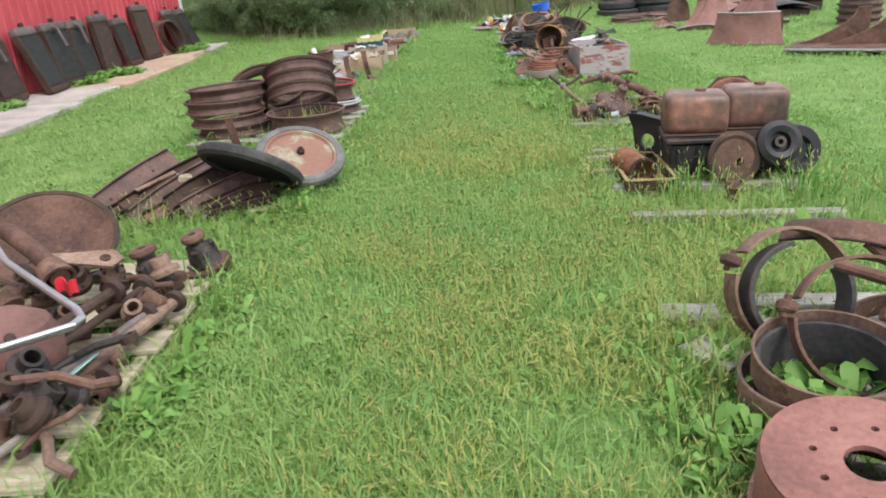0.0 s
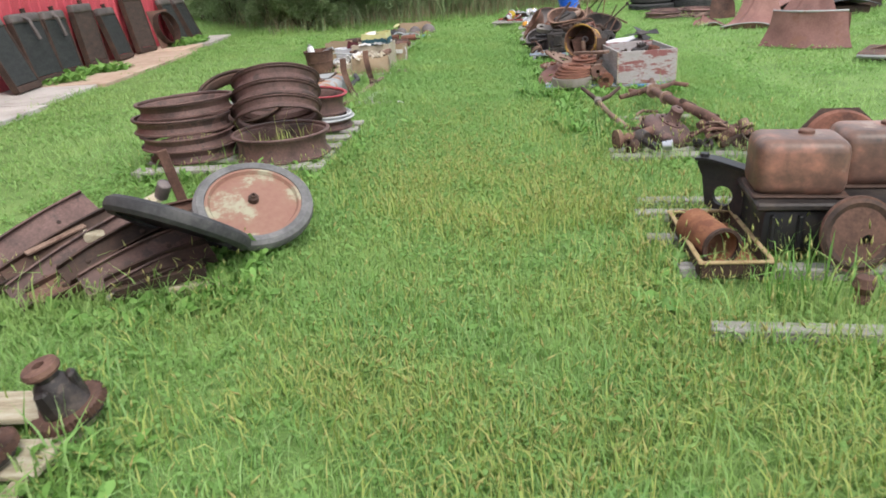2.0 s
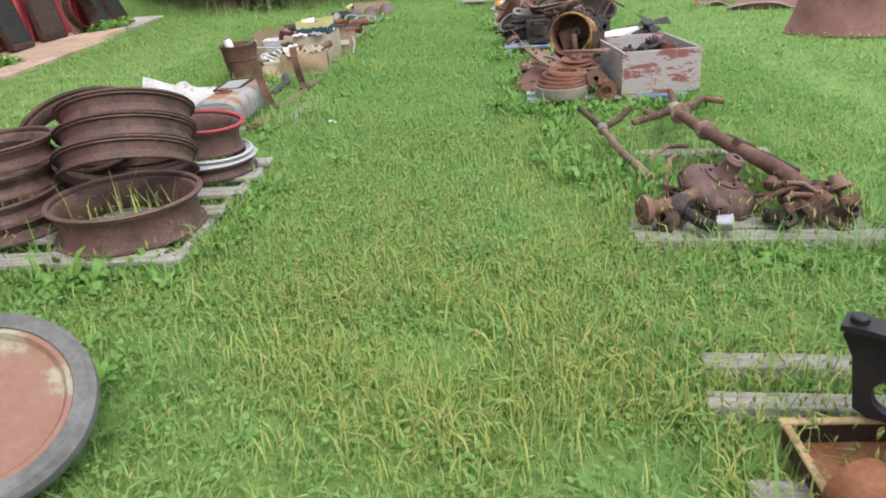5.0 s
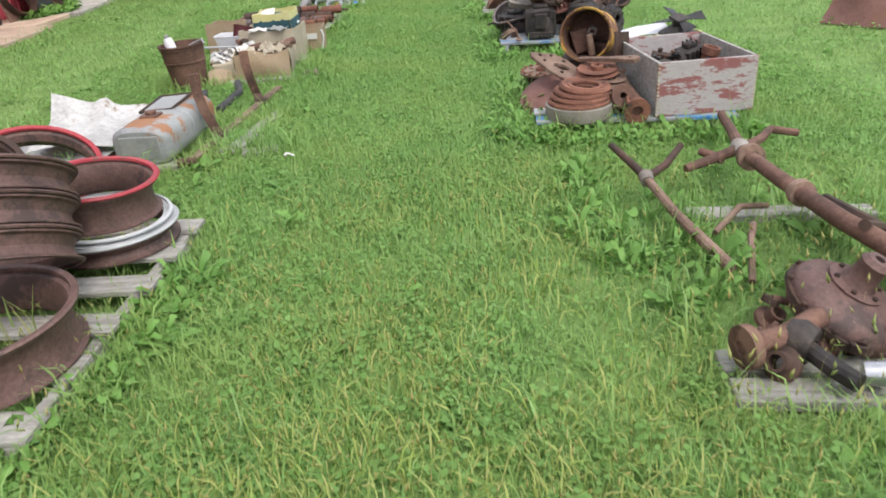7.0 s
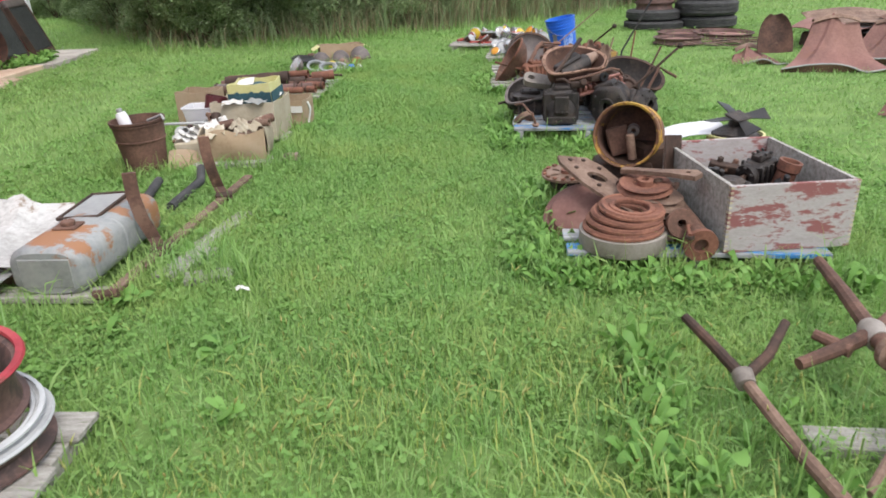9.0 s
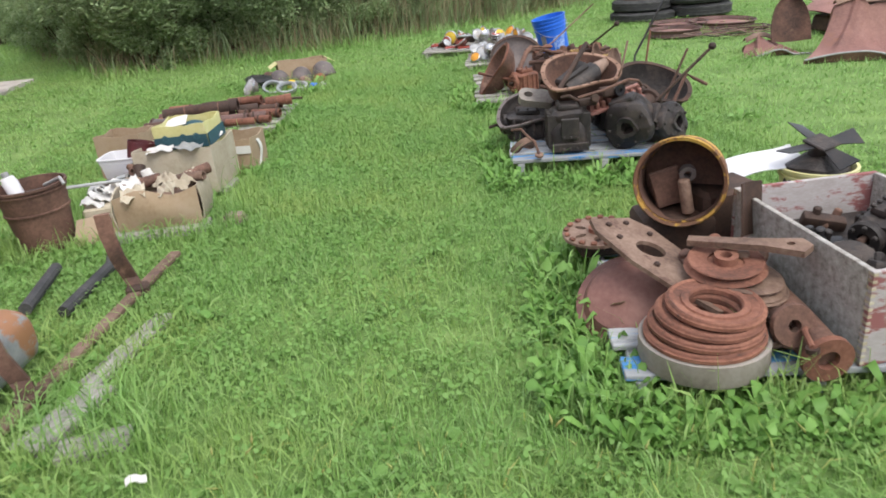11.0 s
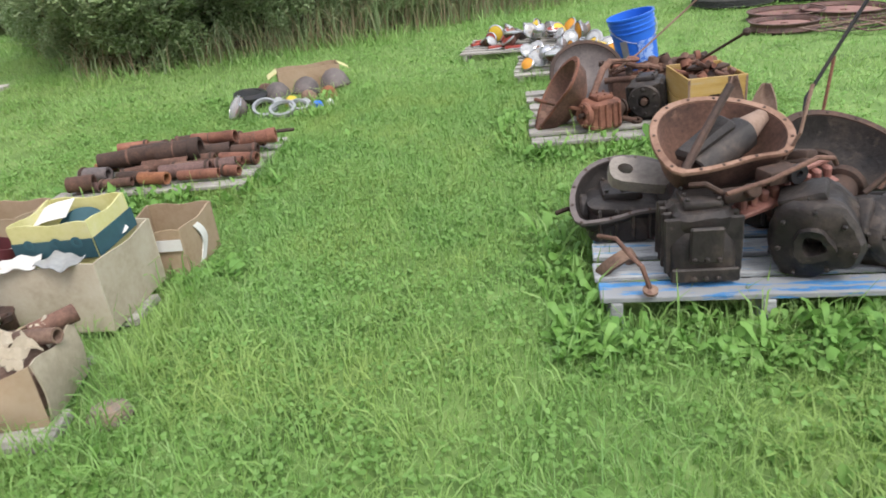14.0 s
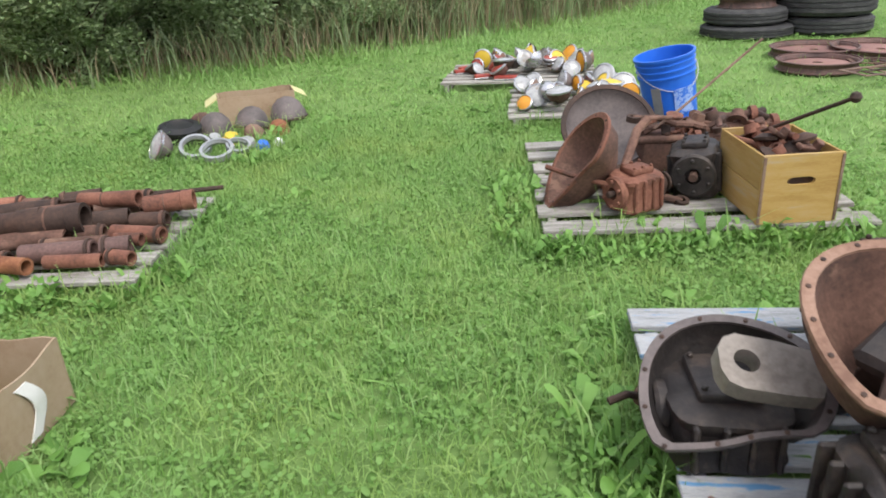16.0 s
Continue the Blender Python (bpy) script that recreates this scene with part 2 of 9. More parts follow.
def add_rod(bm, pts, r, segs=8, r_end=None, m=I4):
    """A round bar through points, bent where they bend; it may taper."""
    pts = [Vector(p) for p in pts]
    rows, up = [], None
    for i, p in enumerate(pts):
        d = (pts[min(i + 1, len(pts) - 1)] - pts[max(i - 1, 0)]).normalized()
        if up is None:
            up = d.orthogonal().normalized()
        up = (up - d * up.dot(d)).normalized()
        side = d.cross(up)
        rr = r if r_end is None else r + (r_end - r) * i / (len(pts) - 1)
        rows.append([bm.verts.new(m @ (p + rr * (math.cos(a) * up + math.sin(a) * side)))
                     for a in (2 * math.pi * k / segs for k in range(segs))])
    for a, b in zip(rows, rows[1:]):
        for i in range(segs):
            bm.faces.new((a[i], a[(i + 1) % segs], b[(i + 1) % segs], b[i]))
    bm.faces.new(rows[0][::-1])
    bm.faces.new(rows[-1])
    return bm


def add_sheet(bm, fn, nu, nv, thick, m=I4):
    """A bent plate: fn(u, v) with u and v from 0 to 1 gives a point; it gets a thickness."""
    g = [[Vector(fn(i / nu, j / nv)) for j in range(nv + 1)] for i in range(nu + 1)]
    nrm = [[None] * (nv + 1) for _ in range(nu + 1)]
    for i in range(nu + 1):
        for j in range(nv + 1):
            a = g[min(i + 1, nu)][j] - g[max(i - 1, 0)][j]
            b = g[i][min(j + 1, nv)] - g[i][max(j - 1, 0)]
            c = a.cross(b)
            nrm[i][j] = c.normalized() if c.length > 1e-9 else Vector((0, 0, 1))
    top = [[bm.verts.new(m @ (g[i][j] + nrm[i][j] * thick / 2)) for j in range(nv + 1)] for i in range(nu + 1)]
    bot = [[bm.verts.new(m @ (g[i][j] - nrm[i][j] * thick / 2)) for j in range(nv + 1)] for i in range(nu + 1)]
    for i in range(nu):
        for j in range(nv):
            bm.faces.new((top[i][j], top[i + 1][j], top[i + 1][j + 1], top[i][j + 1]))
            bm.faces.new((bot[i][j], bot[i][j + 1], bot[i + 1][j + 1], bot[i + 1][j]))
    for i in range(nu):
        bm.faces.new((top[i][0], bot[i][0], bot[i + 1][0], top[i + 1][0]))
        bm.faces.new((top[i][nv], top[i + 1][nv], bot[i + 1][nv], bot[i][nv]))
    for j in range(nv):
        bm.faces.new((top[0][j], top[0][j + 1], bot[0][j + 1], bot[0][j]))
        bm.faces.new((top[nu][j], bot[nu][j], bot[nu][j + 1], top[nu][j + 1]))
    return bm


def add_slab(bm, outline, thick, m=I4, holes=()):
    """A plate of any outline (list of x, y), with round or shaped holes cut through it."""
    es = []
    for loop in (outline, *holes):
        vs = [bm.verts.new(m @ Vector((x, y, 0))) for x, y in loop]
        es += [bm.edges.new((vs[i], vs[(i + 1) % len(vs)])) for i in range(len(vs))]
    r = bmesh.ops.triangle_fill(bm, use_beauty=True, edges=es)
    fs = [f for f in r["geom"] if isinstance(f, bmesh.types.BMFace)]
    ex = bmesh.ops.extrude_face_region(bm, geom=fs)
    vs = [v for v in ex["geom"] if isinstance(v, bmesh.types.BMVert)]
    bmesh.ops.translate(bm, verts=vs, vec=m.to_3x3() @ Vector((0, 0, thick)))
    return bm


def ring_pts(r, n, cx=0.0, cy=0.0, sx=1.0, sy=1.0):
    return [(cx + r * sx * math.cos(2 * math.pi * i / n), cy + r * sy * math.sin(2 * math.pi * i / n)) for i in range(n)]


def roughen(bm, amount, scale=8.0, seed=0.0):
    for v in bm.verts:
        d = noise.noise_vector(v.co * scale + Vector((seed, seed * 1.7, seed * 0.3)))
        v.co += d * amount
    return bm


def Bm():
    return bmesh.new()


rnd = random.Random(11)
BEDS = []  # where things lie: x, y, half length, half width, turn in degrees; grass is sparse there


def bed(x, y, hx, hy, turn=0.0):
    BEDS.append((x, y, hx, hy, radians(turn)))


def facing(c, n, spin=0.0):
    """The pose of a thing at c whose own z axis points along n."""
    q = Vector(n).normalized().to_track_quat("Z", "Y")
    return Matrix.Translation(c) @ q.to_matrix().to_4x4() @ pose(0, 0, 0, 0, 0, spin)


def at(x, y, z, turn=0.0):
    return pose(x, y, z, 0, 0, turn)


# ---- the ground ----
def build_ground():
    n = 110
    xs = [math.copysign(abs(t) ** 3.2 * 400 + abs(t) * 14, t) for t in np.linspace(-1, 1, n)]
    ys = [10 + math.copysign(abs(t) ** 3.2 * 400 + abs(t) * 16, t) for t in np.linspace(-1, 1, n)]
    verts = [(x, y, ground_z(x, y)) for y in ys for x in xs]
    faces = [(j * n + i, j * n + i + 1, (j + 1) * n + i + 1, (j + 1) * n + i) for j in range(n - 1) for i in range(n - 1)]
    me = bpy.data.meshes.new("ground")
    me.from_pydata(verts, [], faces)
    me.materials.append(M["soil"])
    for p in me.polygons:
        p.use_smooth = True
    return tagged(new("ground", me), "mown grassy yard soil with short thatch", "ground", kind="structure")


def ground_z(x, y):
    return 0.012 * math.sin(x * 1.7 + y * 0.6) * math.sin(y * 1.1 + 0.4) - 0.012


# ---- the barn ----
WALL_X, WALL_END = -5.42, 16.85
M["barn_red"] = stuff_mat("barn_red_steel", [(0.42, 0.055, 0.075), (0.50, 0.075, 0.095), (0.55, 0.10, 0.12)], 1.2, 0.5, 0.0, 0.05, 20, spec=0.4, vary=0.03)
M["trim_white"] = stuff_mat("white_trim", [(0.62, 0.66, 0.68), (0.74, 0.77, 0.78)], 2, 0.5, bump=0.05)
M["concrete"] = stuff_mat("old_concrete", [(0.27, 0.24, 0.22), (0.38, 0.35, 0.32), (0.46, 0.43, 0.40)], 3, 0.95, bump=0.4, fine=50)
M["concrete_rust"] = stuff_mat("stained_concrete", [(0.32, 0.23, 0.17), (0.44, 0.32, 0.24), (0.50, 0.40, 0.31)], 3, 0.95, bump=0.4, fine=50)
M["roof"] = stuff_mat("roof_steel", [(0.25, 0.26, 0.27), (0.34, 0.35, 0.36)], 2, 0.5, 0.3, 0.1)


def build_barn():
    barn = thing("barn", "red ribbed steel barn with a white corner trim", "barn", kind="structure")
    y0 = -4.0
    width = 0.914
    n = int(math.ceil((WALL_END - y0) / width))
    prof = []
    for k in range(4):
        s = k * 0.2285
        prof += [(s, 0.0), (s + 0.035, 0.0), (s + 0.05, 0.019), (s + 0.075, 0.019), (s + 0.09, 0.0), (s + 0.13, 0.0), (s + 0.136, 0.004), (s + 0.15, 0.004), (s + 0.156, 0.0)]
    prof.append((width - 0.003, 0.0))
    bm = Bm()
    cols = [[bm.verts.new((px, py, z)) for z in (0.05, 3.2)] for py, px in prof]
    for a, b in zip(cols, cols[1:]):
        bm.faces.new((a[0], b[0], b[1], a[1]))
    first = part("siding_panel", bm, M["barn_red"], barn, smooth=False)
    first.location = (WALL_X, WALL_END - 0.09 - width, 0)
    for i in range(1, n):
        o = new("siding_panel", first.data)
        o.parent = barn
        o.location = (WALL_X, WALL_END - 0.09 - width * (i + 1), 0)
    bm = Bm()
    add_box(bm, 8.0, WALL_END - y0, 3.2, Matrix.Translation((WALL_X - 4.006, (WALL_END + y0) / 2, 0)), 0)
    part("wall_core", bm, M["barn_red"], barn)
    bm = Bm()
    add_box(bm, 0.035, 0.11, 3.2, Matrix.Translation((WALL_X + 0.012, WALL_END - 0.03, 0.04)), 0.004)
    add_box(bm, 0.12, 0.03, 3.2, Matrix.Translation((WALL_X - 0.05, WALL_END + 0.018, 0.04)), 0.004)
    part("corner_trim", bm, M["trim_white"], barn, "white corner trim")
    bm = Bm()
    prof = [(-8.6, 3.2), (-4.0, 5.0), (0.45, 3.15), (0.45, 3.23), (-4.0, 5.1), (-8.6, 3.3)]
    ends = [[bm.verts.new((WALL_X + x, y, z)) for x, z in prof] for y in (y0 - 0.3, WALL_END + 0.3)]
    for i in range(6):
        bm.faces.new((ends[0][i], ends[0][(i + 1) % 6], ends[1][(i + 1) % 6], ends[1][i]))
    bm.faces.new(ends[0])
    bm.faces.new(ends[1][::-1])
    part("roof", bm, M["roof"], barn, smooth=False)


def build_slab():
    edges = (5.2, 7.0, 8.8, 10.2, 12.3, 13.9, 15.1, 16.0, 16.9)
    for i, (a, b) in enumerate(zip(edges, edges[1:])):
        bm = Bm()
        w = (1.14 if b < 14.5 else 0.9) + 0.06 * math.sin(i * 2.3)
        add_box(bm, w, b - a - 0.025, 0.07, Matrix.Translation((WALL_X + w / 2 + 0.02, (a + b) / 2, -0.03)), 0.008)
        roughen(bm, 0.006, 3, i)
        stained = i in (3, 4, 5)
        single("concrete_slab", bm, M["concrete_rust" if stained else "concrete"],
               "rust-stained concrete apron slab along the barn" if stained else "grey concrete apron slab along the barn", "slab", group="barn apron", kind="structure")
    bed(WALL_X + 0.55, 10.2, 0.55, 5.1)
    bed(WALL_X + 0.45, 16.4, 0.45, 1.2)


# ---- hedge and far growth ----
def leaf_cloud(n, radii, size, seed, clumps=26):
    """Many small pointed leaves gathered in clumps inside an egg-shaped crown."""
    rg = np.random.default_rng(seed)
    cdir = rg.normal(size=(clumps, 3))
    cdir /= np.linalg.norm(cdir, axis=1, keepdims=True)
    cen = cdir * (rg.uniform(0.35, 1.0, (clumps, 1)) ** 0.6) * np.array(radii)
    cen[:, 2] += radii[2] * 0.95
    which = rg.integers(0, clumps, n)
    off = rg.normal(size=(n, 3))
    off /= np.linalg.norm(off, axis=1, keepdims=True)
    p = cen[which] + off * (rg.uniform(0.25, 1.0, (n, 1)) ** 0.5) * np.array(radii) * rg.uniform(0.16, 0.36, (clumps, 1))[which]
    p[:, 2] = np.abs(p[:, 2]) + 0.02
    return leaves_at(p, size, rg)


def leaves_at(p, size, rg, up=0.25):
    n = len(p)
    d = rg.normal(size=(n, 3))
    d[:, 2] = d[:, 2] * 0.45 - up * 0.4
    d /= np.linalg.norm(d, axis=1, keepdims=True)
    o = np.cross(d, rg.normal(size=(n, 3)) * 0.55 + np.array([0, 0, 1.0]))
    o /= np.linalg.norm(o, axis=1, keepdims=True) + 1e-9
    s = (size * rg.uniform(0.6, 1.3, (n, 1)))
    v = np.stack([p, p + d * s * 0.5 + o * s * 0.24, p + d * s, p + d * s * 0.5 - o * s * 0.24], 1).reshape(-1, 3)
    f = np.arange(n * 4).reshape(n, 4)
    return v, f


def np_mesh(name, v, f, material):
    """A mesh from arrays of points and of equal-sided faces."""
    k = f.shape[1]
    me = bpy.data.meshes.new(name)
    me.vertices.add(len(v))
    me.vertices.foreach_set("co", np.ascontiguousarray(v, dtype=np.float32).ravel())
    me.loops.add(f.size)
    me.loops.foreach_set("vertex_index", np.ascontiguousarray(f, dtype=np.int32).ravel())
    me.polygons.add(len(f))
    me.polygons.foreach_set("loop_start", np.arange(0, f.size, k, dtype=np.int32))
    me.polygons.foreach_set("loop_total", np.full(len(f), k, dtype=np.int32))
    me.update(calc_edges=True)
    me.materials.append(material)
    return me


def build_shrub(seed, radii, leaf, n, mat):
    t = thing("shrub", "dense leafy green shrub at the edge of the yard", "shrub", group="hedge shrubs")
    bm = Bm()
    rr = random.Random(seed)
    for _ in range(9):
        a, s = rr.uniform(0, 6.28), rr.uniform(0.3, 0.9)
        top = Vector((math.cos(a) * radii[0] * s, math.sin(a) * radii[1] * s, radii[2] * rr.uniform(1.0, 1.8)))
        mid = top * 0.5 + Vector((rr.uniform(-.15, .15), rr.uniform(-.15, .15), 0.1))
        add_rod(bm, [(rr.uniform(-.1, .1), rr.uniform(-.1, .1), -0.05), mid, top], 0.018, 5, 0.005)
    part("trunk", bm, M["bark"], t)
    v, f = leaf_cloud(n, radii, leaf, seed)
    o = new("crown", np_mesh("crown", v, f, M[mat]))
    o.parent = t
    return t


HEDGE = [(-13.0, 29.0), (-8.2, 24.0), (-4.6, 18.3), (-3.4, 16.4), (-1.0, 17.0), (2.6, 18.9), (5.2, 20.8), (9.5, 23.5), (15, 26)]


def hedge_at(s):
    """A point on the hedge's front line, s from 0 to 1, and the way inwards."""
    seg = [(Vector(a), Vector(b)) for a, b in zip(HEDGE, HEDGE[1:])]
    tot = sum((b - a).length for a, b in seg)
    d = s * tot
    for a, b in seg:
        if d <= (b - a).length + 1e-6:
            w = (b - a).normalized()
            return a + w * d, Vector((-w.y, w.x))
        d -= (b - a).length
    return seg[-1][1], Vector((0, 1))


def build_hedge():
    kinds = [build_shrub(1, (0.95, 0.75, 0.75), 0.064, 11000, "hedge"), build_shrub(2, (0.85, 0.75, 0.65), 0.056, 11000, "hedge_pale"),
             build_shrub(3, (1.1, 0.95, 1.1), 0.05, 15000, "hedge_pale")]
    rr = random.Random(5)
    used = set()
    k = 0
    for row, depth, size in ((0, 0.62, 0.78), (1, 1.6, 1.25), (2, 3.4, 2.0)):
        count = (34, 24, 16)[row]
        for i in range(count):
            s = (i + rr.uniform(0.25, 0.75)) / count
            p, inward = hedge_at(s)
            q = p + inward * (depth + rr.uniform(-0.25, 0.3))
            if row == 0 and 1.4 < q.x < 2.8 and rr.random() < 0.4:
                continue
            z = size * rr.uniform(0.85, 1.2)
            m = Matrix.LocRotScale((q.x, q.y, -0.03), Euler((0, 0, rr.uniform(0, 6.28))), (z, z, z * rr.uniform(0.85, 1.15)))
            kind = k % 2 if row == 0 else 2
            k += 1
            if kind not in used:
                used.add(kind)
                kinds[kind].matrix_world = m
            else:
                c = copy_thing(kinds[kind], m)
                c.scale = m.to_scale()
    rg = np.random.default_rng(9)

    def stalks(name, n, lo, hi, spread, height, width, mat, label, centre, reach, lean):
        ss = rg.uniform(lo, hi, n)
        pts = np.array([[*(lambda a: a[0] + a[1] * float(rg.uniform(*spread)))(hedge_at(float(s)))] for s in ss])
        tall = np.clip(1 - np.abs(pts[:, 0] - centre) / reach, 0.0, 1)
        ok = rg.uniform(size=n) < 0.12 + tall * patchy(pts[:, 0], pts[:, 1], 3.1, 0.7) * 1.3
        pts, tall = pts[ok], tall[ok]
        n = len(pts)
        h = height * rg.uniform(0.5, 1.3, n) * (0.55 + 0.6 * tall)
        b = np.column_stack([pts, np.full(n, -0.02)])
        ln = rg.normal(size=(n, 2)) * lean * h[:, None]
        side = rg.normal(size=(n, 2))
        side /= np.linalg.norm(side, axis=1, keepdims=True)
        sd = np.column_stack([side * rg.uniform(0.5, 1.2, n)[:, None] * width, np.zeros(n)])
        mid = b + np.column_stack([ln * 0.3, h * 0.6])
        top = b + np.column_stack([ln, h])
        v = np.stack([b - sd, b + sd, mid + sd * 0.8, mid - sd * 0.8, top + sd * 0.15, top - sd * 0.15], 1).reshape(-1, 3)
        i = np.arange(n)[:, None] * 6
        f = np.concatenate([i + np.array([0, 1, 2, 3]), i + np.array([3, 2, 4, 5])], 0)
        tagged(new(name, np_mesh(name, v, f, M[mat])), label, "dry stalks" if mat == "dry" else "grass", kind="stuff")

    stalks("dry_stalks", 9500, 0.3, 0.85, (0.0, 1.2), 0.72, 0.006, "dry", "dry tan weed stalks along the hedge foot", 1.6, 3.6, 0.3)
    stalks("dry_stalks", 900, 0.25, 0.6, (-0.05, 0.3), 0.35, 0.005, "dry", "fallen dry stems at the hedge foot", -1.0, 3.0, 0.9)
    stalks("long_grass", 9000, 0.05, 0.95, (-0.6, 0.5), 0.15, 0.007, "grass_far", "uncut long grass along the hedge foot", 0.0, 14.0, 0.8)
    stalks("green_stems", 4500, 0.3, 0.8, (-0.1, 1.0), 0.62, 0.007, "hedge_pale", "green weed stems standing among dry stalks", 1.2, 4.2, 0.35)


# ---- grass ----
def lying(x, y, grow=0.0):
    hit = np.zeros(len(x), bool)
    for bx, by, hx, hy, a in BEDS:
        u = (x - bx) * math.cos(a) + (y - by) * math.sin(a)
        w = -(x - bx) * math.sin(a) + (y - by) * math.cos(a)
        hit |= (np.abs(u) < hx + grow) & (np.abs(w) < hy + grow)
    return hit


def patchy(x, y, k, ph):
    return 0.5 + 0.25 * (np.sin(x * k + ph + 1.3 * np.sin(y * k * 0.7)) + np.sin(y * k * 1.3 + ph * 2 + 1.1 * np.sin(x * k * 0.8)))


def blades(name, n, box, height, width, mat, label, seed, keep=None, bent=0.5, beds=0.06, simple=False, edge_gain=1.5):
    rg = np.random.default_rng(seed)
    x, y = rg.uniform(box[0], box[1], n), rg.uniform(box[2], box[3], n)
    ok = ~lying(x, y) | (rg.uniform(size=n) < beds)
    ok &= ~((x < WALL_X + 0.05) & (y < WALL_END))
    if keep is not None:
        ok &= rg.uniform(size=n) < keep(x, y)
    x, y = x[ok], y[ok]
    n = len(x)
    near = lying(x, y, 0.08)
    h = height * rg.uniform(0.4, 1.4, n) * (0.7 + 0.6 * patchy(x, y, 2.3, seed)) * np.where(near, edge_gain, 1.0)
    a = rg.uniform(0, 6.283, n) + 1.2 * np.sin(x * 3.1) * np.sin(y * 2.7)
    d = np.column_stack([np.cos(a), np.sin(a)])
    s = np.column_stack([-d[:, 1], d[:, 0], rg.normal(size=n) * 0.35]) * (width * rg.uniform(0.6, 1.4, n))[:, None]
    z = 0.012 * np.sin(x * 1.7 + y * 0.6) * np.sin(y * 1.1 + 0.4) - 0.02
    p0 = np.column_stack([x, y, z])
    lean = (rg.uniform(0.1, 1.0, n) ** 1.3 * bent * h)[:, None]
    droop = rg.uniform(0.55, 1.0, n)
    p1 = p0 + np.column_stack([d * lean * 0.4, h * 0.62])
    p2 = p0 + np.column_stack([d * lean, h * droop])
    if simple:
        v = np.stack([p0 - s * 0.5, p0 + s * 0.5, p2], 1).reshape(-1, 3)
        f = np.arange(n * 3).reshape(n, 3)
    else:
        v = np.stack([p0 - s * 0.5, p0 + s * 0.5, p1 + s * 0.45, p1 - s * 0.45, p2], 1).reshape(-1, 3)
        i = np.arange(n)[:, None] * 5
        f = np.concatenate([i + np.array([0, 1, 2]), i + np.array([0, 2, 3]), i + np.array([3, 2, 4])], 0)
    return tagged(new(name, np_mesh(name, v, f, M[mat])), label, "grass", kind="stuff")


def leaf_rosettes(name, plants, box, length, mat, label, seed, keep, leaves=7, rise=0.7, on_beds=False, broad=1.0):
    """Low weeds: long pointed leaves that rise from a root and arch over."""
    rg = np.random.default_rng(seed)
    px, py = rg.uniform(box[0], box[1], plants), rg.uniform(box[2], box[3], plants)
    ok = (on_beds | ~lying(px, py)) & (rg.uniform(size=plants) < keep(px, py))
    px, py = px[ok], py[ok]
    x, y = np.repeat(px, leaves), np.repeat(py, leaves)
    size = np.repeat(rg.uniform(0.55, 1.25, len(px)), leaves)
    n = len(x)
    a = rg.uniform(0, 6.283, n)
    d = np.column_stack([np.cos(a), np.sin(a), np.zeros(n)])
    o = np.column_stack([-d[:, 1], d[:, 0], rg.normal(size=n) * 0.5])
    l = (length * size * rg.uniform(0.6, 1.3, n))[:, None]
    up = rg.uniform(0.25, 1.0, n)[:, None] * rise
    w = l * rg.uniform(0.09, 0.17, n)[:, None] * broad
    z = np.array([0, 0, 1.0])
    b = np.column_stack([x + rg.normal(size=n) * 0.008, y + rg.normal(size=n) * 0.008, np.full(n, -0.01)])
    m1 = b + d * l * 0.3 + z * l * up * 0.55
    m2 = b + d * l * 0.65 + z * l * up * 0.85
    tip = b + d * l * 0.98 + z * l * up * rg.uniform(0.5, 1.0, n)[:, None]
    m3 = m2 * 0.32 + tip * 0.68
    fold = z * w * rg.uniform(-0.3, 0.5, n)[:, None]
    v = np.stack([b, m1 + o * w * 0.62 + fold, m1 - o * w * 0.62, m2 + o * w + fold, m2 - o * w, m3 + o * w * 0.72, m3 - o * w * 0.72, tip], 1).reshape(-1, 3)
    i = np.arange(n)[:, None] * 8
    f = np.concatenate([i + np.array(t) for t in ((0, 1, 2), (2, 1, 3), (2, 3, 4), (4, 3, 5), (4, 5, 6), (6, 5, 7))], 0)
    return tagged(new(name, np_mesh(name, v, f, M[mat])), label, "weeds", kind="stuff")


# ---- more surfaces ----
M["rim_red"] = stuff_mat("red_rim_paint", [(0.241, 0.019, 0.026), (0.329, 0.032, 0.044), (0.348, 0.063, 0.063)], 6, 0.55, 0, 0.2, 60, patch=(0.15, 0.06, 0.045), patch_at=0.6)
M["rim_white"] = stuff_mat("white_rim_paint", [(0.311, 0.318, 0.324), (0.401, 0.409, 0.415), (0.441, 0.447, 0.454)], 6, 0.55, 0, 0.2, 60, patch=(0.25, 0.15, 0.10), patch_at=0.68)
M["disc_paint"] = stuff_mat("faded_red_cream_paint", [(0.174, 0.080, 0.060), (0.202, 0.108, 0.076), (0.188, 0.146, 0.098)], 3.0, 0.7, 0, 0.2, 50, patch=(0.26, 0.245, 0.17), patch_at=0.52, patch_scale=3)
M["sheet_white"] = stuff_mat("weathered_white_sheet", [(0.25, 0.24, 0.225), (0.37, 0.36, 0.345), (0.50, 0.49, 0.475)], 5, 0.5, 0.0, 0.3, 40, patch=(0.20, 0.15, 0.11), patch_at=0.6, patch_scale=5)
M["cast_grey"] = stuff_mat("dull_cast_metal", [(0.16, 0.135, 0.115), (0.25, 0.22, 0.19), (0.32, 0.29, 0.26)], 5, 0.6, 0.2, 0.25, 60)
M["tray_edge"] = stuff_mat("rust_flecked_tan_edge", [(0.20, 0.13, 0.06), (0.34, 0.25, 0.12), (0.42, 0.33, 0.19)], 9, 0.8, 0, 0.4, 70, patch=(0.14, 0.07, 0.04), patch_at=0.56, patch_scale=9)
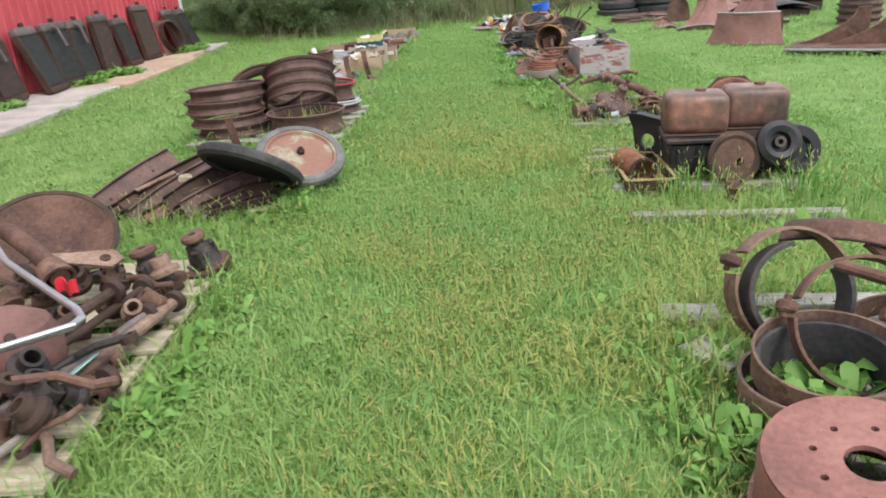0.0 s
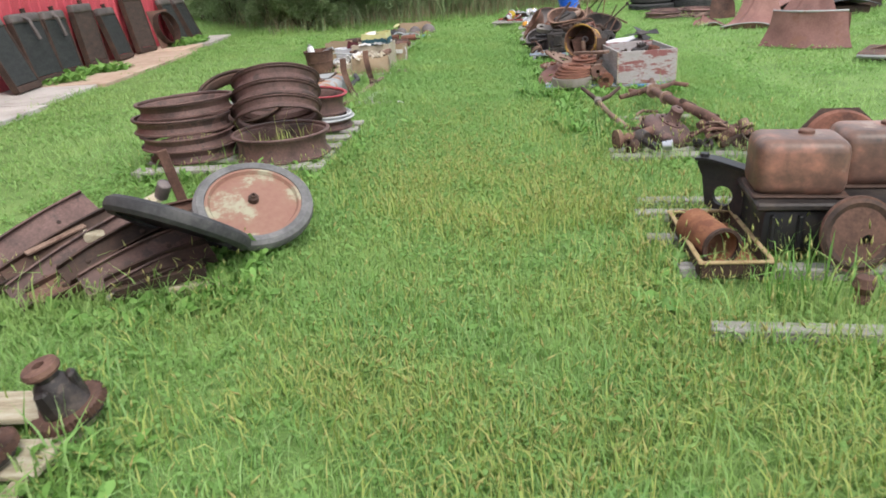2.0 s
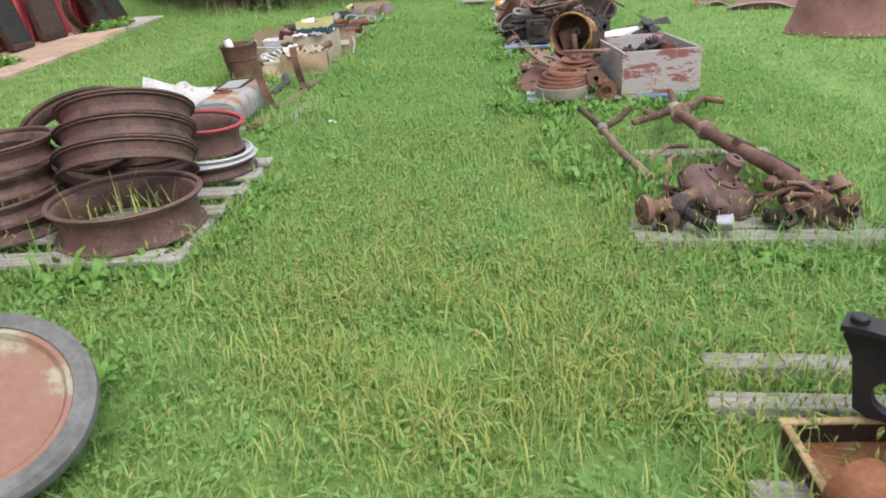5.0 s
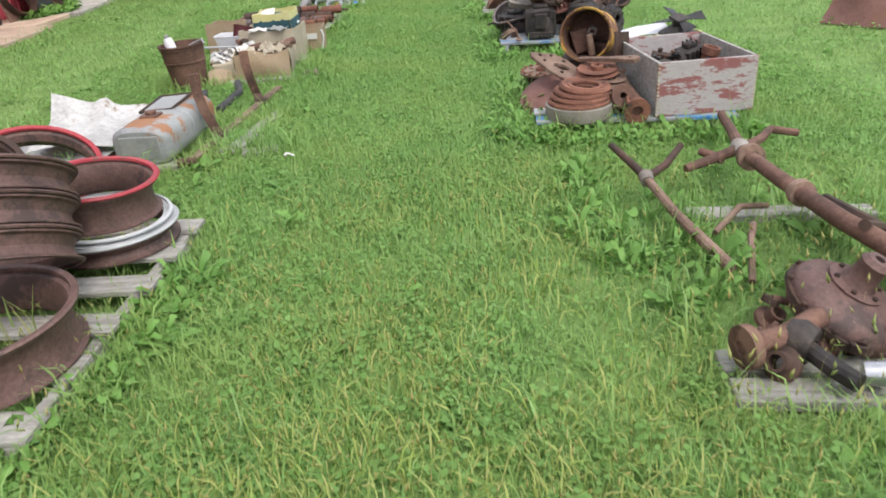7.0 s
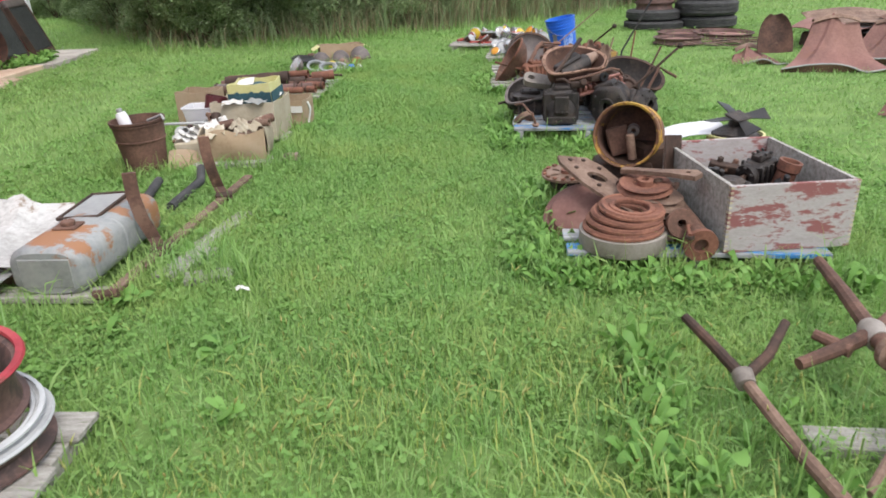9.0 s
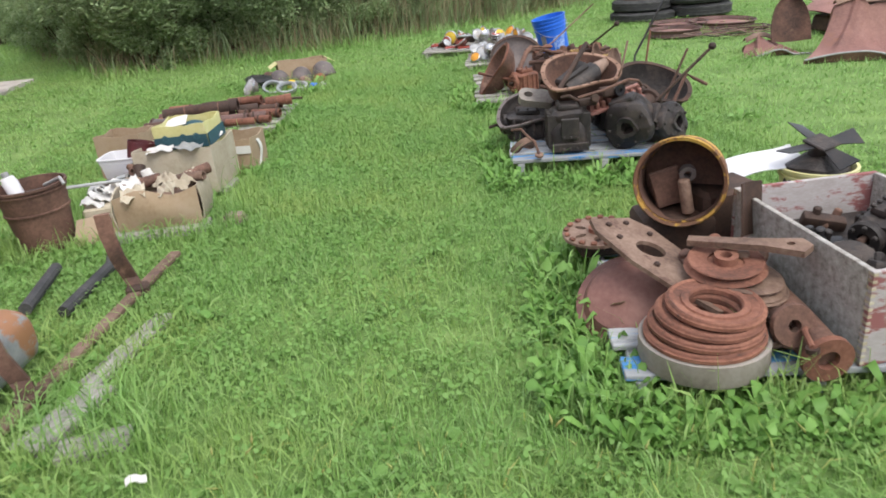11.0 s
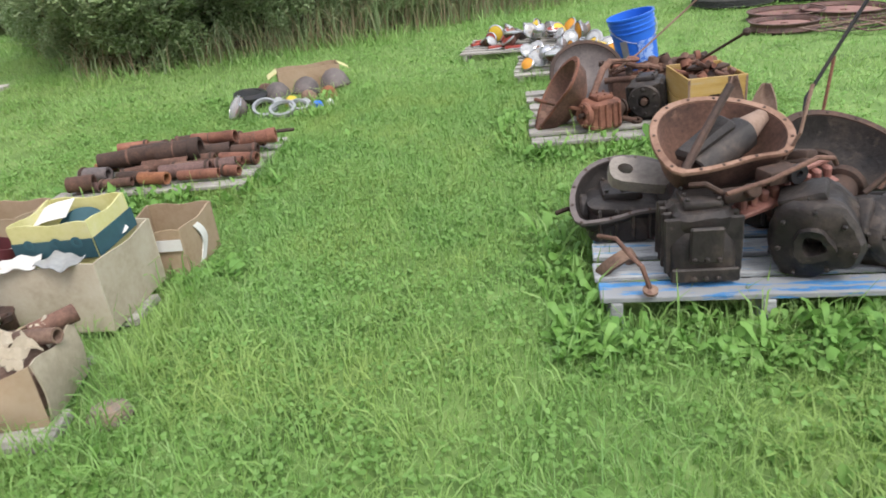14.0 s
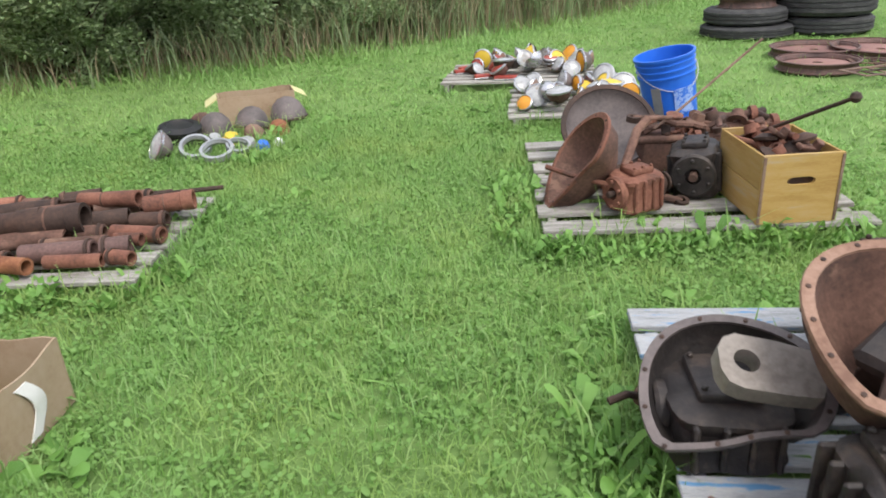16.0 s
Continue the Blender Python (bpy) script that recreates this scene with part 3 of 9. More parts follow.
M["maroon"] = stuff_mat("dark_maroon_can", [(0.06, 0.015, 0.018), (0.11, 0.025, 0.03)], 6, 0.5, 0, 0.1, 60)
M["tank_red"] = stuff_mat("scorched_red_paint", [(0.05, 0.036, 0.03), (0.15, 0.085, 0.062), (0.36, 0.165, 0.115)], 3.2, 0.45, 0, 0.2, 14, patch=(0.24, 0.17, 0.13), patch_at=0.6, patch_scale=5)
M["yellow_rust"] = stuff_mat("rusted_yellow_paint", [(0.315, 0.165, 0.030), (0.413, 0.240, 0.038), (0.435, 0.285, 0.060)], 5, 0.7, 0, 0.3, 60, patch=(0.13, 0.06, 0.03), patch_at=0.46, patch_scale=7)
M["crate_yellow"] = stuff_mat("yellow_crate_wood", [(0.296, 0.177, 0.049), (0.376, 0.242, 0.074), (0.390, 0.275, 0.131)], 4, 0.75, 0, 0.3, 50, stretch=(1, 1, 7), patch=(0.36, 0.27, 0.15), patch_at=0.6)
M["box_red_white"] = stuff_mat("flaking_red_on_white_wood", [(0.310, 0.281, 0.266), (0.383, 0.355, 0.347), (0.443, 0.420, 0.406)], 5, 0.85, 0, 0.4, 50, stretch=(1, 1, 3), patch=(0.24, 0.095, 0.09), patch_at=0.50, patch_scale=5)
M["card"] = stuff_mat("brown_cardboard", [(0.238, 0.166, 0.101), (0.302, 0.223, 0.144), (0.338, 0.259, 0.180)], 3, 0.9, 0, 0.15, 40)
M["card_pale"] = stuff_mat("pale_cardboard", [(0.302, 0.259, 0.187), (0.396, 0.346, 0.259), (0.446, 0.403, 0.317)], 3, 0.9, 0, 0.15, 40)
M["paper"] = stuff_mat("white_paper", [(0.510, 0.493, 0.459), (0.612, 0.603, 0.586)], 4, 0.9, 0, 0.15, 40)
M["card_yellow"] = stuff_mat("yellow_green_carton", [(0.440, 0.416, 0.160), (0.520, 0.496, 0.224), (0.560, 0.536, 0.304)], 3, 0.7, 0, 0.1, 40)
M["card_teal"] = stuff_mat("dark_teal_print", [(0.02, 0.06, 0.075), (0.03, 0.09, 0.11)], 4, 0.7, 0, 0.1, 40)
M["plastic_white"] = stuff_mat("white_plastic", [(0.561, 0.561, 0.578), (0.646, 0.646, 0.663)], 4, 0.45, 0, 0.05, 40)
M["plastic_blue"] = stuff_mat("blue_plastic", [(0.015, 0.11, 0.52), (0.02, 0.14, 0.62)], 4, 0.4, 0, 0.05, 40)
M["blue_print"] = stuff_mat("pale_print", [(0.22, 0.36, 0.68), (0.34, 0.46, 0.74)], 9, 0.5, 0, 0.0, 40, patch=(0.03, 0.15, 0.6), patch_at=0.5, patch_scale=40)
M["galv"] = stuff_mat("galvanised_sheet", [(0.231, 0.238, 0.238), (0.320, 0.326, 0.320), (0.381, 0.381, 0.367)], 4, 0.5, 0.3, 0.15, 40, patch=(0.30, 0.17, 0.09), patch_at=0.64)
M["tank_grey"] = stuff_mat("rusting_grey_tank", [(0.16, 0.17, 0.175), (0.24, 0.25, 0.25), (0.31, 0.31, 0.30)], 3, 0.6, 0.1, 0.3, 40, patch=(0.27, 0.13, 0.065), patch_at=0.53, patch_scale=4)
M["alu"] = stuff_mat("dull_aluminium", [(0.280, 0.287, 0.301), (0.364, 0.371, 0.385), (0.420, 0.427, 0.441)], 6, 0.4, 0.6, 0.15, 60)
M["chrome"] = stuff_mat("worn_chrome", [(0.375, 0.375, 0.390), (0.495, 0.495, 0.510)], 6, 0.28, 0.85, 0.1, 60, patch=(0.25, 0.16, 0.11), patch_at=0.64)
M["core"] = stuff_mat("radiator_core", [(0.018, 0.020, 0.020), (0.034, 0.038, 0.037), (0.055, 0.058, 0.055)], 5, 0.75, 0.2, 0.3, 90, stretch=(1, 1, 4))
M["core_rust"] = stuff_mat("rusty_radiator_core", [(0.03, 0.024, 0.02), (0.06, 0.042, 0.035), (0.10, 0.065, 0.05)], 5, 0.8, 0.1, 0.3, 90, stretch=(1, 1, 4))
M["amber"] = stuff_mat("amber_lens", [(0.55, 0.22, 0.02), (0.62, 0.30, 0.03)], 8, 0.3, 0, 0.05)
M["lens_red"] = stuff_mat("red_lens", [(0.20, 0.03, 0.025), (0.32, 0.055, 0.035)], 8, 0.3, 0, 0.05)
M["lens_yellow"] = stuff_mat("yellow_paint", [(0.493, 0.340, 0.025), (0.578, 0.408, 0.043)], 8, 0.45, 0, 0.05, patch=(0.3, 0.2, 0.06), patch_at=0.68)
M["lens_white"] = stuff_mat("fogged_lens_glass", [(0.20, 0.205, 0.205), (0.33, 0.335, 0.335), (0.44, 0.445, 0.44)], 14, 0.2, 0, 0.1, spec=0.6, patch=(0.24, 0.2, 0.16), patch_at=0.6, patch_scale=12)
M["dust_grey"] = stuff_mat("dusty_grey_enamel", [(0.07, 0.06, 0.058), (0.12, 0.10, 0.095), (0.17, 0.14, 0.13)], 6, 0.6, 0.1, 0.2, 60)
M["stone"] = stuff_mat("field_stone", [(0.12, 0.10, 0.09), (0.22, 0.18, 0.15), (0.34, 0.24, 0.17)], 8, 0.9, 0, 0.5)
M["red_cloth"] = stuff_mat("red_plastic", [(0.45, 0.02, 0.03), (0.55, 0.03, 0.05)], 8, 0.5, 0, 0.1)
M["teal"] = stuff_mat("teal_glass_shard", [(0.25, 0.42, 0.40), (0.36, 0.52, 0.50)], 8, 0.3, 0, 0.1)


# ---- kinds of things ----
def build_pallet(m, w, d, n, mat, label, top=0.09, board=0.095, front_mat=None, skip=()):
    """Deck boards run along x on three stringers that run along y."""
    t = thing("pallet", label, "pallet", m)
    for x in (-w / 2 + 0.05, 0, w / 2 - 0.05):
        bm = Bm()
        add_box(bm, 0.04, d, top - 0.022 + 0.03, at(x, 0, -0.03), 0.004)
        part("stringer", bm, mat, t)
    for i in range(n):
        if i in skip:
            continue
        bm = Bm()
        y = -d / 2 + board / 2 + (d - board) * i / (n - 1)
        add_box(bm, w * (1 + 0.02 * math.sin(i * 3.1)), board, 0.02, at(0.01 * math.sin(i * 5.0), y, top - 0.021, 0.6 * math.sin(i * 2.2)), 0.003)
        roughen(bm, 0.002, 12, i)
        part("deck_board", bm, front_mat if front_mat and i == 0 else mat, t)
    wp = m.to_translation()
    BEDS.append((wp.x, wp.y, w / 2, d / 2, m.to_euler().z))
    return t


def build_board(m, l, w, h, mat, label="weathered grey board lying in the grass"):
    bm = Bm()
    add_box(bm, l, w, h, I4, 0.004)
    roughen(bm, 0.003, 6, l)
    ob = single("board", bm, mat, label, "board", m)
    wp = m.to_translation()
    BEDS.append((wp.x, wp.y, l / 2, w / 2, m.to_euler().z))
    return ob


def rim_profile(r, w, t=0.007):
    e = min(0.03, w * 0.3)
    out = [(r + 0.012, 0), (r + 0.018, 0.003), (r + 0.018, 0.009), (r + 0.002, 0.014), (r - 0.004, e), (r - 0.010, w * 0.5), (r - 0.004, w - e), (r + 0.002, w - 0.014), (r + 0.018, w - 0.009), (r + 0.018, w - 0.003), (r + 0.012, w)]
    inn = [(a - t if i in (0, 10) else a - t * 1.6, b if i in (0, 10) else min(max(b, t), w - t)) for i, (a, b) in enumerate(out)]
    return out + inn[::-1]


def build_rim(m, r=0.31, w=0.1, mat="rust_rim", lip=None, label="rusty steel truck wheel rim in a stack", group="wheel rims", ring=True):
    t = thing("truck_wheel", label, "wheel rim", m, group)
    bm = Bm()
    add_lathe(bm, rim_profile(r, w), I4, 44, True)
    part("rim", bm, M[mat], t)
    if ring:
        bm = Bm()
        add_lathe(bm, [(r + 0.002, w + 0.0005), (r + 0.024, w + 0.0005), (r + 0.027, w + 0.006), (r + 0.022, w + 0.012), (r + 0.004, w + 0.010)], I4, 44, True)
        part("lock_ring", bm, M[lip or mat], t, "red painted lip ring" if lip == "rim_red" else ("white painted lip ring" if lip == "rim_white" else ""))
    return t


def build_disc_wheel(m, r=0.29, label="", mat="disc_paint", tyre="rubber_grey"):
    t = thing("disc_wheel", label, "wheel", m)
    bm = Bm()
    add_lathe(bm, [(r - 0.055, 0.0), (r - 0.02, -0.004), (r, 0.012), (r + 0.004, 0.03), (r, 0.05), (r - 0.018, 0.064), (r - 0.05, 0.06)], I4, 48, True)
    part("tyre", bm, M[tyre], t, "narrow grey rubber tyre")
    bm = Bm()
    add_lathe(bm, [(0, 0.012), (r - 0.052, 0.012), (r - 0.052, 0.056), (r - 0.065, 0.056), (r - 0.075, 0.04), (r * 0.5, 0.048), (0.05, 0.056), (0, 0.056)], I4, 48)
    dd = part("disc", bm, M[mat], t)
    bm = Bm()
    add_cyl(bm, 0.024, 0.03, at(0, 0, 0.054), 16)
    add_pipe(bm, 0.014, 0.008, 0.012, at(0, 0, 0.083), 12)
    part("hub", bm, M["rust_dark"], dd)
    return t


def build_drum(m, r, h, mat, label, holes=8, centre=0.05, name="brake_drum"):
    t = thing(name, label, "brake drum", m)
    n = 48
    bm = Bm()
    hs = [ring_pts(centre, 24)] + [ring_pts(0.009, 8, math.cos(a) * r * 0.5, math.sin(a) * r * 0.5) for a in (2 * math.pi * i / holes for i in range(holes))]
    add_slab(bm, ring_pts(r - 0.006, n), 0.014, at(0, 0, h - 0.014), hs)
    part("face", bm, M[mat], t)
    bm = Bm()
    add_lathe(bm, [(r - 0.012, 0), (r + 0.012, 0), (r + 0.012, 0.02), (r, 0.026), (r, h - 0.02), (r - 0.01, h - 0.002), (r - 0.016, h - 0.016)], I4, n, True)
    part("shell", bm, M[mat], t)
    return t


def build_band(m, r, w, mat, label, thick=0.012, gap=0.0, lug=True):
    """An iron band or hoop, open by a gap, with a lug at its end."""
    t = thing("iron_band", label, "iron band", m, "iron bands")
    n = 40
    bm = Bm()
    a0, a1 = gap / 2, 2 * math.pi - gap / 2
    add_sheet(bm, lambda u, v: (r * math.cos(a0 + (a1 - a0) * u), r * math.sin(a0 + (a1 - a0) * u), w * v), n, 1, thick)
    part("band", bm, M[mat], t)
    for z in (0.004, w - 0.004):
        bm = Bm()
        add_rod(bm, [((r + thick * 0.3) * math.cos(a0 + (a1 - a0) * u), (r + thick * 0.3) * math.sin(a0 + (a1 - a0) * u), z) for u in np.linspace(0, 0.999, n)], thick * 0.3, 6)
        part("edge_bead", bm, M["rust_tan"], t)
    if lug:
        bm = Bm()
        add_box(bm, 0.05, 0.035, w * 0.8, at(r + 0.018, 0, w * 0.1), 0.008)
        add_cyl(bm, 0.01, 0.07, pose(r + 0.02, -0.035, w * 0.5, -90), 10)
        part("lug", bm, M["rust"], t)
    return t


def egg(flat=0.82):
    def f(a, r):
        k = 1.0 + 0.05 * math.cos(3 * a) + 0.03 * math.sin(2 * a)
        s = math.sin(a)
        if s < -0.55:
            k *= min(1.0, 0.62 / -s)
        return k
    return f


def build_bell(m, r, depth, mat, lip, label, name="bell_housing", bolts=14, shape=None, floor_r=0.4):
    """A cast bell housing: a deep bowl with a flat drilled flange."""
    t = thing(name, label, "bell housing", m)
    sh = shape or egg()
    bm = Bm()
    add_lathe(bm, [(r * 1.0, -0.016), (r * 0.96, -0.03), (r * 0.86, -depth * 0.55), (r * (floor_r + 0.08), -depth), (r * 0.2, -depth - 0.02), (0, -depth - 0.02),
                   (0, -depth + 0.0), (r * 0.2, -depth + 0.0), (r * floor_r, -depth + 0.02), (r * 0.79, -depth * 0.5), (r * 0.9, -0.02), (r * 0.93, -0.004)], I4, 44, True, shape=sh)
    part("bowl", bm, M[mat], t)
    bm = Bm()
    add_lathe(bm, [(r * 0.93, -0.012), (r * 1.045, -0.012), (r * 1.055, -0.004), (r * 1.045, 0.002), (r * 0.935, 0.002)], I4, 44, True, shape=sh)
    fl = part("flange", bm, M[lip], t)
    for i in range(bolts):
        a = 2 * math.pi * (i + 0.3) / bolts
        k = r * 0.99 * sh(a, r)
        bm = Bm()
        add_lathe(bm, [(0, 0.001), (0.006, 0.001), (0.006, 0.004), (0.003, 0.005), (0, 0.005)], at(k * math.cos(a), k * math.sin(a), 0), 6)
        part("bolt", bm, M["rust_dark"], fl)
    return t


def build_gearbox(m, l, w, h, mat, label, seed=1, tail=0.0, plate=False):
    """A cast gearbox along its x axis: ribbed case, bolted cover, end flange with a shaft hole, tail housing."""
    t = thing("gearbox", label, "gearbox", m)
    bm = Bm()
    sq = lambda a, q: 1 / (abs(math.cos(a)) ** 5 + abs(math.sin(a)) ** 5) ** 0.2
    top = 0.86 if plate else 1.0
    rise = [(0, 0), (0.44, 0), (0.49, 0.05), (0.5, 0.12), (0.48, 0.3), (0.49, 0.5), (0.47 * top, 0.7), (0.5 * top, 0.8), (0.5 * top, 0.9), (0.42 * top, 0.97), (0, 1.0)]
    add_lathe(bm, [(a, b * h) for a, b in rise], Matrix.Diagonal((l, w, 1, 1)), 44, shape=sq)
    roughen(bm, 0.009, 12, seed)
    roughen(bm, 0.004, 42, seed)
    part("case", bm, M[mat], t)
    for i in range(4):
        bm = Bm()
        add_box(bm, 0.014, w + 0.024, h * 0.8, at(-l / 2 + l * (i + 0.7) / 4.4, 0, h * 0.1), 0.005)
        roughen(bm, 0.004, 14, seed + i)
        part("rib", bm, M[mat], t)
    bm = Bm()
    add_box(bm, l * 0.56, w * 0.56, 0.03, at(0, 0, h - 0.008), 0.01, 2)
    for i in range(6):
        add_cyl(bm, 0.008, 0.012, at(-l * 0.22 + l * 0.22 * (i % 3), w * 0.22 * (1 if i > 2 else -1), h + 0.02), 6)
    part("cover", bm, M[mat], t)
    bm = Bm()
    mm = pose(-l / 2 - 0.025, 0, h * 0.52, 0, 90)
    if plate:
        add_box(bm, 0.02, w * 0.46, h * 0.5, at(-l / 2 - 0.012, 0, h * 0.34), 0.005)
        add_box(bm, 0.014, w * 0.96, h * 0.2, at(-l / 2 - 0.008, 0, h * 0.05), 0.005)
        for i in range(6):
            add_cyl(bm, 0.009, 0.014, pose(-l / 2 - 0.03, w * 0.17 * (i % 3 - 1), h * (0.4 if i < 3 else 0.12), 0, 90), 6)
        part("end_plate", bm, M[mat], t)
        return t
    add_lathe(bm, [(h * 0.16, 0), (h * 0.40, 0), (h * 0.44, 0.01), (h * 0.42, 0.03), (h * 0.16, 0.03)], mm, 24, True)
    for i in range(6):
        a = i * math.pi / 3
        add_cyl(bm, 0.009, 0.014, mm @ at(h * 0.32 * math.cos(a), h * 0.32 * math.sin(a), -0.012), 6)
    ef = part("end_flange", bm, M[mat], t)
    bm = Bm()
    add_cyl(bm, h * 0.09, 0.08, pose(-l / 2 - 0.05, 0, h * 0.52, 0, 90), 12)
    part("shaft", bm, M["rust_dark"], ef)
    if tail > 0:
        bm = Bm()
        add_lathe(bm, [(0, 0), (h * 0.42, 0), (h * 0.40, 0.03), (h * 0.26, tail * 0.4), (h * 0.20, tail * 0.85), (h * 0.27, tail * 0.87), (h * 0.27, tail), (0, tail)], pose(l / 2 - 0.02, 0, h * 0.52, 0, 90), 22)
        roughen(bm, 0.003, 20, seed)
        part("tail_housing", bm, M["rust_dark"], t)
    return t


def build_transmission(m, r, l, way, label, seed, mat="grease"):
    """A cast gearbox seen end on: lumpy squarish case with a bored face, ribs and bolts, narrowing to a neck behind."""
    t = thing("gearbox", label, "gearbox", m, "greasy gearboxes")
    sq = lambda a, q: (1 / (abs(math.cos(a)) ** 2.8 + abs(math.sin(a)) ** 2.8) ** (1 / 2.8)) * (1 + 0.05 * math.sin(3 * a + seed))
    bm = Bm()
    prof = [(0.0, -0.05), (r * 0.22, -0.05), (r * 0.24, 0.02), (r * 0.42, 0.022), (r * 0.46, 0.004), (r * 0.7, 0.0), (r * 0.9, -0.004), (r, -0.02), (r * 1.02, -0.04), (r * 0.94, -0.05),
            (r * 0.93, -l * 0.3), (r * 0.95, -l * 0.42), (r * 1.0, -l * 0.44), (r * 1.0, -l * 0.5), (r * 0.9, -l * 0.52), (r * 0.7, -l * 0.66), (0.0, -l * 0.7)]
    add_lathe(bm, prof, I4, 40, shape=sq)
    roughen(bm, 0.012, 13, seed)
    roughen(bm, 0.005, 40, seed)
    case = part("case", bm, M[mat], t)
    bm = Bm()
    d = m.to_3x3().inverted() @ Vector(way).normalized()
    add_lathe(bm, [(0, -0.04), (r * 0.72, -0.02), (r * 0.66, 0.03), (r * 0.46, l * 0.3), (r * 0.4, l * 0.5), (r * 0.52, l * 0.52), (r * 0.52, l * 0.58), (r * 0.3, l * 0.6), (0, l * 0.6)], facing((0, 0, -l * 0.45), d), 26)
    roughen(bm, 0.007, 16, seed)
    part("neck_housing", bm, M["rust_dark"], t)
    for i in range(7):
        a = 2 * math.pi * (i + 0.4) / 7
        bm = Bm()
        add_cyl(bm, 0.008, 0.014, at(r * 0.8 * sq(a, r) * math.cos(a), r * 0.8 * sq(a, r) * math.sin(a), -0.006), 6)
        part("bolt", bm, M[mat], case)
    for i in range(4):
        a = 2.2 * i + 0.3 + seed
        bm = Bm()
        add_box(bm, 0.016, 0.05, l * 0.36, pose(r * 0.96 * math.cos(a), r * 0.96 * math.sin(a), -l * 0.45, 0, 0, math.degrees(a) + 90), 0.006)
        roughen(bm, 0.004, 18, i)
        part("rib", bm, M[mat], case)
    bm = Bm()
    add_box(bm, r * 1.1, r * 0.9, 0.035, pose(0, r * 0.9, -l * 0.26, -90), 0.012, 2)
    roughen(bm, 0.006, 18, seed)
    part("side_cover", bm, M[mat], t)
    return t


def build_rods(name, label, cat, rods, mat, m=None, group="", knob=None, knob_mat="rust_dark"):
    """Bent bars; each one a part. rods: (points, radius)."""
    t = thing(name, label, cat, m, group)
    for pts, r in rods:
        bm = Bm()
        add_rod(bm, pts, r, 10)
        part("bar", bm, M[mat], t)
    if knob:
        bm = Bm()
        p, r = knob
        add_lathe(bm, [(0, -r), (r * 0.7, -r * 0.7), (r, 0), (r * 0.7, r * 0.7), (0, r)], Matrix.Translation(p), 14)
        part("knob", bm, M[knob_mat], t)
    return t


def build_pulley(m, r, grooves, mat, label, hub=0.035):
    t = thing("pulley", label, "pulley", m, "belt pulleys")
    for i in range(grooves):
        rr = r * (1 - 0.14 * i)
        bm = Bm()
        z = i * 0.03
        add_lathe(bm, [(rr * 0.45, z + 0.004), (rr, z), (rr + 0.003, z + 0.003), (rr - 0.02, z + 0.013), (rr - 0.02, z + 0.017), (rr - 0.006, z + 0.027), (rr - 0.01, z + 0.030), (rr * 0.45, z + 0.024)], I4, 36, True)
        part("sheave", bm, M[mat], t)
    bm = Bm()
    add_pipe(bm, hub, hub * 0.5, grooves * 0.03 + 0.02, at(0, 0, -0.005), 20)
    add_lathe(bm, [(hub, 0.01), (r * 0.5, 0.008), (r * 0.5, 0.018), (hub, 0.02)], I4, 24, True)
    part("hub", bm, M[mat], t)
    return t


def build_carton(m, w, d, h, mat, label, name="cardboard_box", wall=0.006):
    """An open carton of four walls and a floor, with flaps that stand out."""
    t = thing(name, label, "box", m)
    bm = Bm()
    add_box(bm, w, d, wall, I4, 0)
    part("floor_panel", bm, mat, t)
    for x, y, sx, sy in ((0, -d / 2 + wall / 2, w, wall), (0, d / 2 - wall / 2, w, wall), (-w / 2 + wall / 2, 0, wall, d - 2 * wall - 0.002), (w / 2 - wall / 2, 0, wall, d - 2 * wall - 0.002)):
        bm = Bm()
        if sx > sy:
            add_sheet(bm, lambda u, v: ((u - 0.5) * sx, y + 0.008 * math.sin(u * 3.1) * v, wall + (h - wall) * v + 0.006 * v * math.sin(u * 9)), 8, 4, wall)
        else:
            add_sheet(bm, lambda u, v: (x + 0.008 * math.sin(u * 3.1) * v, (u - 0.5) * sy, wall + (h - wall) * v + 0.006 * v * math.sin(u * 7 + 1)), 8, 4, wall)
        part("side_panel", bm, mat, t)
    return t


def build_bucket(m, rb, rt, h, mat, label, name="bucket", bands=(0.72, 0.82, 0.9), handle=True, wall=0.004):
    t = thing(name, label, "bucket", m)
    bm = Bm()
    prof = [(0, 0), (rb - 0.006, 0), (rb, 0.006)]
    for b in bands:
        r = rb + (rt - rb) * b
        prof += [(r - 0.001, h * b - 0.006), (r + 0.006, h * b - 0.004), (r + 0.006, h * b + 0.004), (r, h * b + 0.006)]
    prof += [(rt, h - 0.012), (rt + 0.008, h - 0.012), (rt + 0.008, h), (rt - wall, h), (rb - wall, 0.012), (0, 0.012)]
    add_lathe(bm, prof, I4, 40)
    part("pail_body", bm, mat, t)
    if handle:
        bm = Bm()
        add_rod(bm, [(math.cos(a) * (rt + 0.012), -math.sin(a) * (rt + 0.03) * 0.8, h * 0.86 - math.sin(a) * h * 0.35) for a in np.linspace(0, math.pi, 15)], 0.0025, 6)
        part("bail_handle", bm, M["alu"], t)
    return t


